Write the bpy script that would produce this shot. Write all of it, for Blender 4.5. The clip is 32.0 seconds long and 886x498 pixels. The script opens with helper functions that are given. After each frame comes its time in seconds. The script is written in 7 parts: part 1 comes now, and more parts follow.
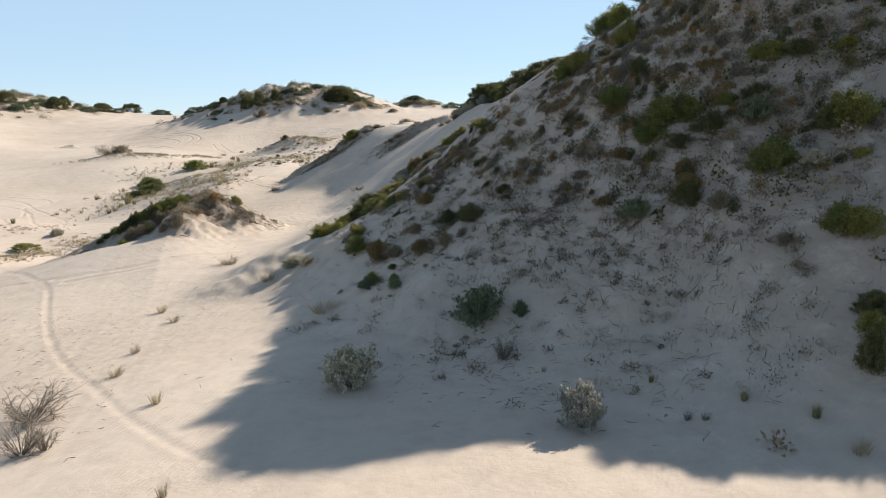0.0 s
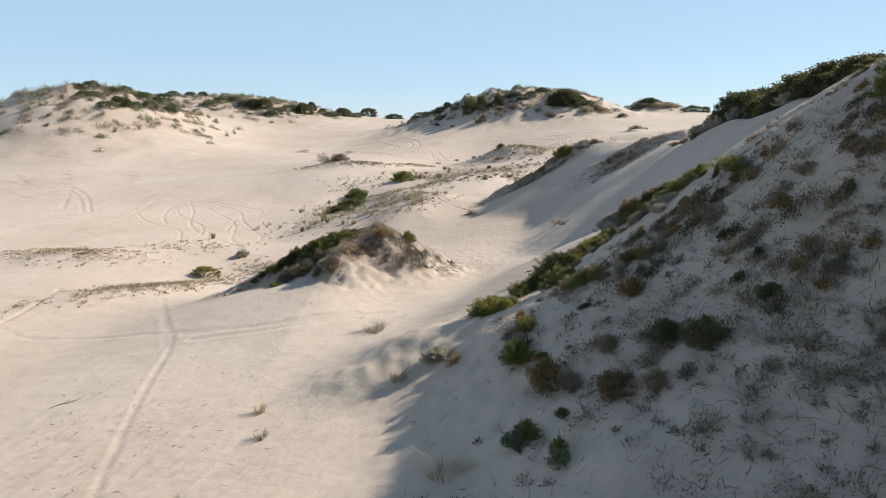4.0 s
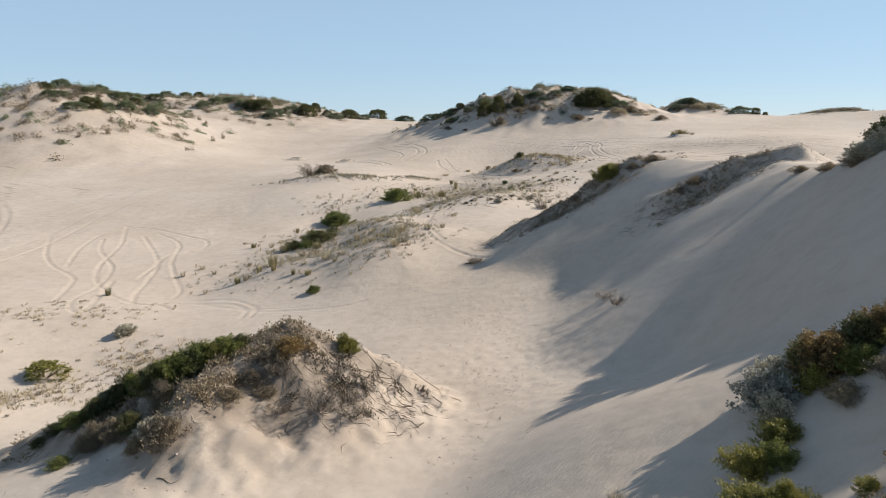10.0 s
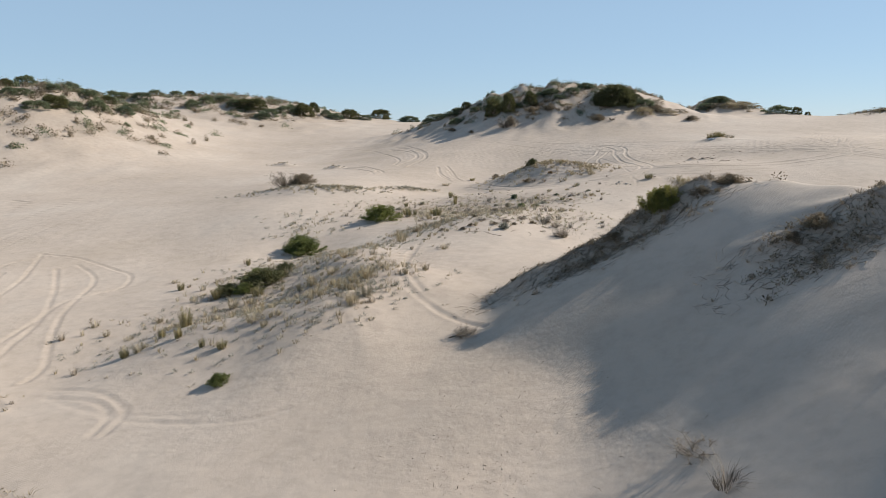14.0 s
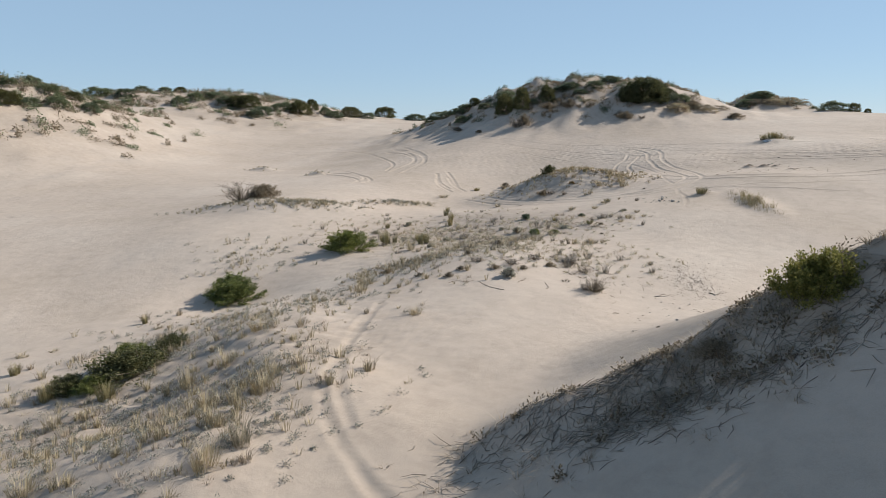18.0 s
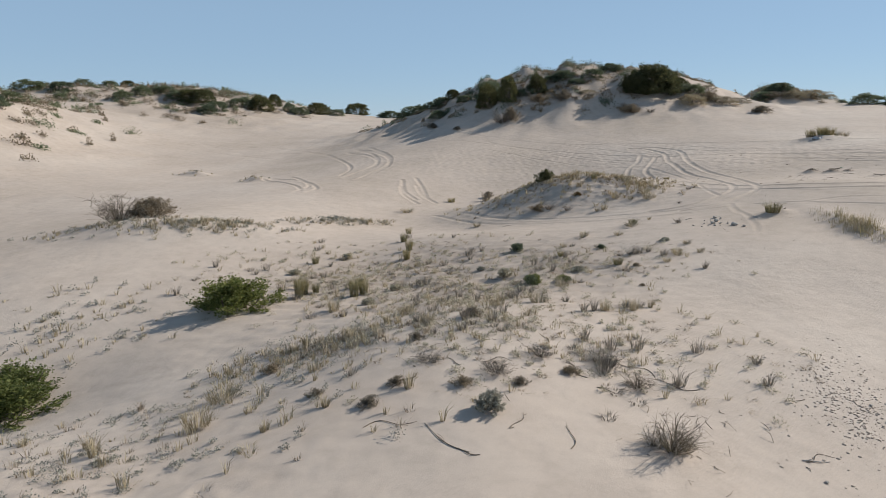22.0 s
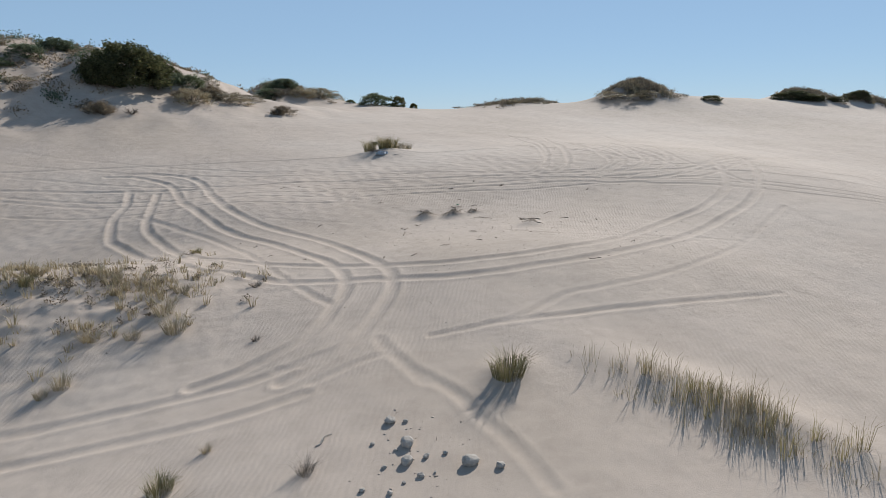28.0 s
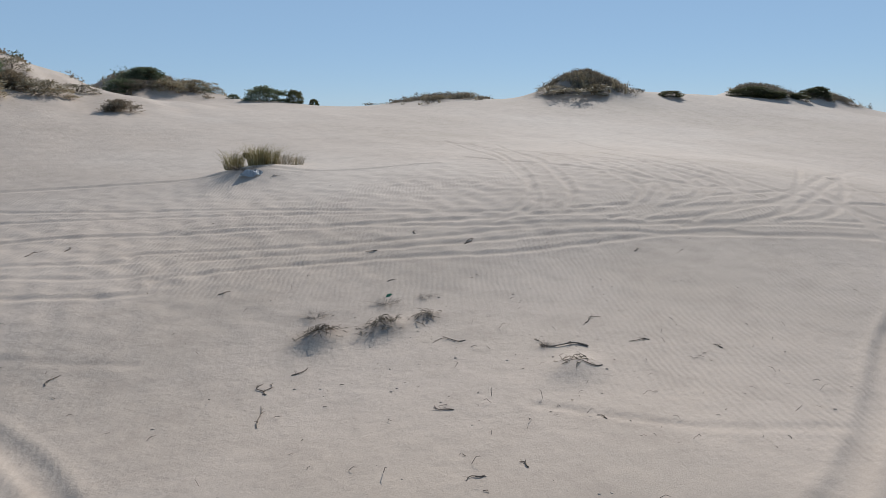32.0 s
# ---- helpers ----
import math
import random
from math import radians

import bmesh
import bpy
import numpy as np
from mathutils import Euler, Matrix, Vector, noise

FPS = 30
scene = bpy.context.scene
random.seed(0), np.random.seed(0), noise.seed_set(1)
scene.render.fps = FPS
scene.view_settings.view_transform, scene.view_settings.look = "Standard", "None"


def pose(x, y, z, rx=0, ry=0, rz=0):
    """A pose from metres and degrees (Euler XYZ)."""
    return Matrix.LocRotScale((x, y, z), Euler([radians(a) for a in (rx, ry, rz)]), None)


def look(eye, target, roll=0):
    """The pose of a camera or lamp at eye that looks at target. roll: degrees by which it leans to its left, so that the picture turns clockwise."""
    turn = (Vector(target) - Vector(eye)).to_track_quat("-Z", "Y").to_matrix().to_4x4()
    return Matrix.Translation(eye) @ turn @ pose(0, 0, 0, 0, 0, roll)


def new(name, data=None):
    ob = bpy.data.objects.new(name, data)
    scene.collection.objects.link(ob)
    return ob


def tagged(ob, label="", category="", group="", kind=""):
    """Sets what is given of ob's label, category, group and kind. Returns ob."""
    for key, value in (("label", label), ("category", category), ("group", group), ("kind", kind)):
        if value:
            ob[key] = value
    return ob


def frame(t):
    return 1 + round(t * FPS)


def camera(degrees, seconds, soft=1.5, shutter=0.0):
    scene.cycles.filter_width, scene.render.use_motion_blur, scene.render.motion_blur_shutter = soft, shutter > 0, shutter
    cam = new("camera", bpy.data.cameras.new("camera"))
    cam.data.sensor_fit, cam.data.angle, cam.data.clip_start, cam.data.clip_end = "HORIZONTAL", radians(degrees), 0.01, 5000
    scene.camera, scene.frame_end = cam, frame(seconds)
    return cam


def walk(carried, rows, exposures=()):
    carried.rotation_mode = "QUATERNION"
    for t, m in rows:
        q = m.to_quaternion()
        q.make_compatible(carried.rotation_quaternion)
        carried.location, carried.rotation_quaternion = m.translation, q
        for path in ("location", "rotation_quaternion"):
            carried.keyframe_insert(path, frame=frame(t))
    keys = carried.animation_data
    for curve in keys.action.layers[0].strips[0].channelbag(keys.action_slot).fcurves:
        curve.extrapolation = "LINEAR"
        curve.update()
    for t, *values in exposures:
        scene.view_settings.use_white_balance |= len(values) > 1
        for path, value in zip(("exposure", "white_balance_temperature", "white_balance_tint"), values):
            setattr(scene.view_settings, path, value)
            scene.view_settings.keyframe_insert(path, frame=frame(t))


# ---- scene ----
cam = camera(68.06, 32.0, 0.65)
PATH = [
    (0.0, 0.000, 0.000, 9.900, 78.97, -0.92),
    (0.5, 0.173, 1.479, 10.011, 78.94, 0.99),
    (1.0, 0.308, 2.942, 10.136, 78.89, 3.03),
    (1.5, 0.412, 4.390, 10.323, 78.92, 5.70),
    (2.0, 0.496, 5.775, 10.538, 78.92, 8.78),
    (2.5, 0.570, 7.073, 10.746, 78.90, 11.81),
    (3.0, 0.649, 8.271, 10.926, 78.89, 14.59),
    (3.5, 0.623, 9.443, 11.067, 78.91, 16.76),
    (4.0, 0.455, 10.712, 11.191, 78.96, 18.79),
    (4.5, 0.239, 12.095, 11.302, 78.99, 20.64),
    (6.5, -0.975, 17.583, 11.448, 78.99, 20.13),
    (7.0, -1.401, 19.027, 11.477, 79.01, 20.14),
    (7.5, -1.773, 20.577, 11.513, 79.02, 20.12),
    (8.0, -2.103, 22.178, 11.533, 79.00, 20.22),
    (8.5, -2.479, 23.805, 11.555, 78.99, 20.27),
    (9.0, -2.894, 25.446, 11.597, 79.02, 20.34),
    (9.5, -3.292, 27.061, 11.627, 79.03, 20.47),
    (10.0, -3.711, 28.637, 11.621, 79.05, 20.56),
    (10.5, -4.134, 30.252, 11.617, 79.07, 20.71),
    (11.0, -4.540, 31.901, 11.598, 79.07, 20.86),
    (11.5, -4.959, 33.606, 11.585, 79.06, 20.97),
    (12.0, -5.355, 35.320, 11.592, 79.03, 21.14),
    (12.5, -5.768, 36.991, 11.652, 79.03, 21.22),
    (13.0, -6.229, 38.685, 11.692, 79.03, 21.33),
    (13.5, -6.681, 40.384, 11.715, 79.04, 21.48),
    (14.0, -7.112, 42.094, 11.743, 79.08, 21.60),
    (14.5, -7.587, 43.813, 11.759, 79.11, 21.76),
    (16.5, -9.329, 51.118, 11.921, 78.95, 22.59),
    (17.0, -9.824, 52.992, 11.896, 78.94, 22.72),
    (17.5, -10.336, 54.854, 11.815, 78.94, 22.81),
    (18.0, -10.859, 56.678, 11.710, 78.97, 22.95),
    (18.5, -11.437, 58.533, 11.591, 79.02, 23.05),
    (19.0, -12.116, 60.466, 11.454, 79.05, 23.19),
    (19.5, -12.765, 62.470, 11.312, 79.04, 23.33),
    (20.0, -13.379, 64.448, 11.189, 79.04, 23.45),
    (20.5, -13.981, 66.414, 11.086, 79.04, 23.56),
    (21.0, -14.587, 68.422, 10.983, 79.04, 23.09),
    (21.5, -15.144, 70.464, 10.922, 79.04, 22.46),
    (22.0, -15.694, 72.513, 10.921, 79.04, 21.61),
    (22.5, -16.232, 74.539, 10.974, 79.01, 20.25),
    (23.0, -16.813, 76.686, 11.044, 78.96, 18.41),
    (23.5, -17.298, 78.852, 11.143, 78.93, 16.84),
    (24.0, -17.703, 80.993, 11.262, 78.91, 15.55),
    (24.5, -18.031, 83.148, 11.377, 78.91, 13.96),
    (26.5, -18.787, 92.061, 11.683, 78.87, -2.54),
    (27.0, -18.713, 94.306, 11.707, 78.85, -9.23),
    (27.5, -18.603, 96.549, 11.713, 78.80, -17.34),
    (28.0, -18.314, 98.711, 11.739, 78.74, -21.04),
    (28.5, -17.888, 100.829, 11.756, 78.74, -21.62),
    (29.0, -17.351, 102.934, 11.777, 78.73, -22.06),
    (29.5, -16.722, 104.941, 11.796, 78.75, -22.33),
    (30.0, -15.991, 106.884, 11.804, 78.73, -22.52),
    (30.5, -15.174, 108.777, 11.807, 78.73, -22.60),
    (31.0, -14.290, 110.687, 11.787, 78.74, -23.10),
    (31.5, -13.383, 112.530, 11.720, 78.77, -25.94),
    (32.0, -12.355, 114.367, 11.613, 78.79, -28.87),
]
walk(cam, [(t, pose(x, y, z, tilt, 0, turn)) for t, x, y, z, tilt, turn in PATH],
     [(0, 0.50, 6750, 10), (2, 0.50, 6750, 10), (4, 0.40, 6680, 10), (9, 0.24, 6620, 10), (14, 0.09, 6480, 10), (20, -0.04, 6330, 10), (22, -0.14, 6280, 10), (24, -0.12, 6250, 10), (27, -0.18, 6130, 10), (29, -0.18, 6040, 10), (31, -0.29, 5960, 10), (32, -0.29, 5960, 10)])
# ------------------------------------------------------------ light
SUN_TURN, SUN_UP = 45.5, 31.8     # the sun's bearing from +x, and its height, in degrees
sun = new("sun", bpy.data.lights.new("sun", "SUN"))
sun.data.energy, sun.data.angle, sun.data.color = 5.8, radians(0.6), (1.0, 0.92, 0.81)
sun.matrix_world = look((math.cos(radians(SUN_TURN)) * math.cos(radians(SUN_UP)), math.sin(radians(SUN_TURN)) * math.cos(radians(SUN_UP)), math.sin(radians(SUN_UP))), (0, 0, 0))
world = bpy.data.worlds.new("world")
scene.world = world
world.use_nodes = True
wn = world.node_tree.nodes
sky = wn.new("ShaderNodeTexSky")
sky.sky_type, sky.sun_disc = "NISHITA", False
sky.sun_elevation, sky.sun_rotation = radians(SUN_UP), radians(90 - SUN_TURN)
sky.air_density, sky.dust_density, sky.ozone_density, sky.altitude = 1.0, 0.0, 1.5, 2500
haze = wn.new("ShaderNodeMix")    # thin coastal haze evens the sky out
haze.data_type = "RGBA"
haze.inputs[7].default_value = (5.2, 7.5, 9.9, 1)
up = wn.new("ShaderNodeSeparateXYZ")
world.node_tree.links.new(wn.new("ShaderNodeTexCoord").outputs["Generated"], up.inputs[0])
thin = wn.new("ShaderNodeMapRange")   # the haze thins with height
thin.inputs[1].default_value, thin.inputs[2].default_value, thin.inputs[3].default_value, thin.inputs[4].default_value = 0.15, 0.8, 0.65, 0.2
world.node_tree.links.new(up.outputs[2], thin.inputs[0])
world.node_tree.links.new(thin.outputs[0], haze.inputs[0])
world.node_tree.links.new(sky.outputs[0], haze.inputs[6])
world.node_tree.links.new(haze.outputs[2], wn["Background"].inputs[0])
wn["Background"].inputs[1].default_value = 0.080
scene.view_settings.exposure = 0.0


# ------------------------------------------------------------ materials
def ramp(tree, stops):
    n = tree.nodes.new("ShaderNodeValToRGB")
    while len(n.color_ramp.elements) < len(stops):
        n.color_ramp.elements.new(0.5)
    for e, (p, c) in zip(n.color_ramp.elements, stops):
        e.position, e.color = p, (*c, 1)
    return n


def noise_node(tree, scale, detail=4.0, rough=0.6, coords=None):
    n = tree.nodes.new("ShaderNodeTexNoise")
    n.inputs["Scale"].default_value, n.inputs["Detail"].default_value, n.inputs["Roughness"].default_value = scale, detail, rough
    if coords:
        tree.links.new(coords, n.inputs["Vector"])
    return n


def mix_color(tree, fac, a, b, mode="MIX"):
    n = tree.nodes.new("ShaderNodeMix")
    n.data_type, n.blend_type = "RGBA", mode
    for socket, value in ((n.inputs[0], fac), (n.inputs[6], a), (n.inputs[7], b)):
        if isinstance(value, (int, float)):
            socket.default_value = value
        elif isinstance(value, tuple):
            socket.default_value = (*value, 1)
        else:
            tree.links.new(value, socket)
    return n.outputs[2]


def bump(tree, height, strength, distance, below=None):
    n = tree.nodes.new("ShaderNodeBump")
    n.inputs["Strength"].default_value, n.inputs["Distance"].default_value = strength, distance
    tree.links.new(height, n.inputs["Height"])
    if below:
        tree.links.new(below, n.inputs["Normal"])
    return n.outputs[0]


def material(name, roughness=0.8):
    m = bpy.data.materials.new(name)
    m.use_nodes = True
    b = m.node_tree.nodes["Principled BSDF"]
    b.inputs["Roughness"].default_value = roughness
    b.inputs["Specular IOR Level"].default_value = 0.25
    return m, m.node_tree, b


def sand_material():
    m, t, b = material("sand", 0.92)
    at = t.nodes.new("ShaderNodeTexCoord").outputs["Object"]
    broad = noise_node(t, 0.07, 5, 0.6, at)
    fine = noise_node(t, 1.3, 6, 0.7, at)
    grit = noise_node(t, 45.0, 3, 0.7, at)
    c = ramp(t, [(0.3, (0.45, 0.375, 0.305)), (0.5, (0.50, 0.42, 0.35)), (0.7, (0.54, 0.465, 0.395))])
    t.links.new(broad.outputs[0], c.inputs[0])
    f = ramp(t, [(0.32, (0.80, 0.79, 0.78)), (0.55, (1, 1, 1)), (0.75, (1.04, 1.03, 1.0))])
    t.links.new(fine.outputs[0], f.inputs[0])
    g = ramp(t, [(0.3, (0.84, 0.83, 0.82)), (0.6, (1.03, 1.03, 1.03))])
    t.links.new(grit.outputs[0], g.inputs[0])
    col = mix_color(t, 0.55, c.outputs[0], f.outputs[0], "MULTIPLY")
    col = mix_color(t, 0.6, col, g.outputs[0], "MULTIPLY")
    # plant litter and humus where growth holds the sand, in blotches
    humus = t.nodes.new("ShaderNodeAttribute")
    humus.attribute_name = "litter"
    blot = ramp(t, [(0.30, (0, 0, 0)), (0.50, (1, 1, 1))])
    t.links.new(noise_node(t, 0.55, 9, 0.78, at).outputs[0], blot.inputs[0])
    amount = mix_color(t, 1.0, humus.outputs["Color"], blot.outputs[0], "MULTIPLY")
    col = mix_color(t, mix_color(t, 1.0, amount, (0.85, 0.85, 0.85), "MULTIPLY"), col, (0.19, 0.15, 0.115))
    t.links.new(col, b.inputs["Base Color"])
    # wind ripples, in patches
    turn = t.nodes.new("ShaderNodeMapping")
    turn.inputs["Rotation"].default_value = (0, 0, radians(28))
    t.links.new(at, turn.inputs[0])
    wave = t.nodes.new("ShaderNodeTexWave")
    wave.inputs["Scale"].default_value, wave.inputs["Distortion"].default_value = 2.4, 7.0
    wave.inputs["Detail"].default_value, wave.inputs["Detail Scale"].default_value = 3.0, 0.6
    t.links.new(turn.outputs[0], wave.inputs["Vector"])
    patch = ramp(t, [(0.48, (0, 0, 0)), (0.70, (1, 1, 1))])
    t.links.new(noise_node(t, 0.16, 3, 0.5, at).outputs[0], patch.inputs[0])
    rip = mix_color(t, 1.0, wave.outputs[0], patch.outputs[0], "MULTIPLY")
    n1 = bump(t, rip, 0.45, 0.010)
    churn = ramp(t, [(0.45, (0, 0, 0)), (0.6, (1, 1, 1))])
    t.links.new(noise_node(t, 0.10, 3, 0.5, at).outputs[0], churn.inputs[0])
    foot = mix_color(t, 1.0, noise_node(t, 4.5, 5, 0.65, at).outputs[0], churn.outputs[0], "MULTIPLY")
    n2 = bump(t, noise_node(t, 0.9, 2, 0.5, at).outputs[0], 0.4, 0.10, bump(t, foot, 0.35, 0.07, n1))
    n3 = bump(t, grit.outputs[0], 0.25, 0.02, n2)
    t.links.new(n3, b.inputs["Normal"])
    return m


def leaf_material(name, dark, mid, light, rough=0.6, through_light=0.25):
    """Foliage: the colour differs from bush to bush and from leaf to leaf; some light passes through."""
    m, t, b = material(name, rough)
    per = t.nodes.new("ShaderNodeNewGeometry").outputs["Random Per Island"]
    c = ramp(t, [(0.0, dark), (0.5, mid), (1.0, light)])
    t.links.new(per, c.inputs[0])
    v = ramp(t, [(0.0, (0.78, 0.80, 0.82)), (1.0, (1.18, 1.12, 1.0))])
    t.links.new(t.nodes.new("ShaderNodeObjectInfo").outputs["Random"], v.inputs[0])
    col = mix_color(t, 1.0, c.outputs[0], v.outputs[0], "MULTIPLY")
    t.links.new(col, b.inputs["Base Color"])
    if through_light:
        tr = t.nodes.new("ShaderNodeBsdfTranslucent")
        t.links.new(col, tr.inputs[0])
        mx = t.nodes.new("ShaderNodeMixShader")
        mx.inputs[0].default_value = through_light
        t.links.new(b.outputs[0], mx.inputs[1])
        t.links.new(tr.outputs[0], mx.inputs[2])
        t.links.new(mx.outputs[0], t.nodes["Material Output"].inputs[0])
    return m


def plain_material(name, a, b_, scale=8.0, rough=0.8, relief=0.3):
    m, t, b = material(name, rough)
    at = t.nodes.new("ShaderNodeTexCoord").outputs["Object"]
    n = noise_node(t, scale, 6, 0.7, at)
    c = ramp(t, [(0.3, a), (0.7, b_)])
    t.links.new(n.outputs[0], c.inputs[0])
    t.links.new(c.outputs[0], b.inputs["Base Color"])
    t.links.new(bump(t, n.outputs[0], relief, 0.03), b.inputs["Normal"])
    return m


SAND = sand_material()
LEAF = {
    "green": leaf_material("green_leaves", (0.09, 0.115, 0.035), (0.16, 0.185, 0.055), (0.26, 0.275, 0.095), 0.6, 0.4),
    "dark": leaf_material("dark_olive_leaves", (0.055, 0.065, 0.03), (0.105, 0.11, 0.05), (0.175, 0.17, 0.08), 0.6, 0.35),
    "grey": leaf_material("silver_grey_leaves", (0.28, 0.265, 0.215), (0.42, 0.40, 0.33), (0.58, 0.55, 0.47), 0.7, 0.3),
    "blue": leaf_material("blue_green_leaves", (0.09, 0.12, 0.07), (0.16, 0.195, 0.12), (0.25, 0.275, 0.18), 0.6, 0.35),
    "yellow": leaf_material("yellow_green_leaves", (0.125, 0.13, 0.035), (0.22, 0.215, 0.062), (0.36, 0.325, 0.105), 0.6, 0.4),
    "heath": leaf_material("grey_brown_heath", (0.15, 0.12, 0.085), (0.24, 0.20, 0.15), (0.36, 0.31, 0.24), 0.8, 0.3),
    "rust": leaf_material("rusty_leaves", (0.13, 0.085, 0.04), (0.22, 0.15, 0.07), (0.33, 0.25, 0.12), 0.7, 0.35),
}
STRAW = leaf_material("straw_grass", (0.25, 0.21, 0.14), (0.37, 0.32, 0.225), (0.49, 0.435, 0.325), 0.7, 0.2)
REED = leaf_material("olive_grass", (0.18, 0.16, 0.08), (0.29, 0.255, 0.135), (0.41, 0.365, 0.22), 0.7, 0.25)
LITTER = leaf_material("dead_twigs", (0.10, 0.085, 0.07), (0.17, 0.145, 0.12), (0.27, 0.235, 0.20), 0.85, 0.0)
TWIG = leaf_material("grey_dry_twigs", (0.22, 0.185, 0.15), (0.33, 0.285, 0.235), (0.45, 0.40, 0.335), 0.85, 0.15)
WOOD = plain_material("grey_brown_wood", (0.10, 0.08, 0.06), (0.22, 0.18, 0.14), 9.0)
DRIFT = plain_material("bleached_driftwood", (0.30, 0.27, 0.24), (0.55, 0.51, 0.46), 12.0)
ROCK = plain_material("pale_limestone", (0.30, 0.27, 0.235), (0.52, 0.48, 0.43), 4.0, 0.9, 0.6)

CRUST = plain_material("pale_sand_crust", (0.30, 0.25, 0.205), (0.46, 0.39, 0.325), 6.0, 0.95, 0.5)
SHEET = plain_material("bleached_blue_white_sheet", (0.42, 0.47, 0.52), (0.70, 0.73, 0.76), 3.0, 0.5, 0.2)
GREEN_PLASTIC = plain_material("green_plastic", (0.03, 0.22, 0.12), (0.06, 0.34, 0.20), 5.0, 0.45, 0.1)
CHAR = plain_material("dark_weathered_block", (0.025, 0.022, 0.02), (0.07, 0.06, 0.05), 9.0)
# ------------------------------------------------------------ the dunes
def smooth(a, b, v):
    v = np.clip((v - a) / (b - a), 0, 1)
    return v * v * (3 - 2 * v)


def soft_max(a, b, k):
    """The higher of two surfaces, with a rounded seam about k metres deep."""
    m = np.maximum(a, b)
    return m + k * np.log(np.exp(np.clip((a - m) / k, -30, 0)) + np.exp(np.clip((b - m) / k, -30, 0)))


def swell(x, y, cx, cy, rx, ry, h, turn=0.0):
    """A rounded rise or hollow."""
    c, s = math.cos(radians(turn)), math.sin(radians(turn))
    u, v = (x - cx) * c + (y - cy) * s, -(x - cx) * s + (y - cy) * c
    return h * np.exp(-(u / rx) ** 2 - (v / ry) ** 2)


def ridge(x, y, crest, left, right, brow=1.0):
    """A dune along a crest of (x, y, z) stations, falling to its left and right by the given slopes; brow: the width over which the crest is rounded."""
    out = None
    for (x0, y0, z0), (x1, y1, z1) in zip(crest, crest[1:]):
        dx, dy = x1 - x0, y1 - y0
        n = dx * dx + dy * dy
        s = np.clip(((x - x0) * dx + (y - y0) * dy) / n, 0, 1)
        ex, ey = x - x0 - s * dx, y - y0 - s * dy
        d = np.hypot(ex, ey)
        side = (dx * ey - dy * ex) / (d + 1e-6) / math.sqrt(n)
        slope = right + (left - right) * smooth(-0.6, 0.6, side)
        h = z0 + (z1 - z0) * s - slope * (np.sqrt(d * d + brow * brow) - brow)
        out = h if out is None else soft_max(out, h, 0.22)
    return out


def lumps(x, y, size, seed):
    """Cheap smooth noise in -1 to 1, from a few crossed waves."""
    r = np.random.RandomState(seed)
    v = np.zeros(x.shape)
    for _ in range(7):
        a, k, p = r.uniform(0, 6.283), r.uniform(0.6, 1.7) * 6.283 / size, r.uniform(0, 6.283)
        v = v + np.sin((x * np.cos(a) + y * np.sin(a)) * k + p + 0.8 * np.sin((x * np.sin(a) - y * np.cos(a)) * k * 0.6 + p * 2))
    return v / 4.0


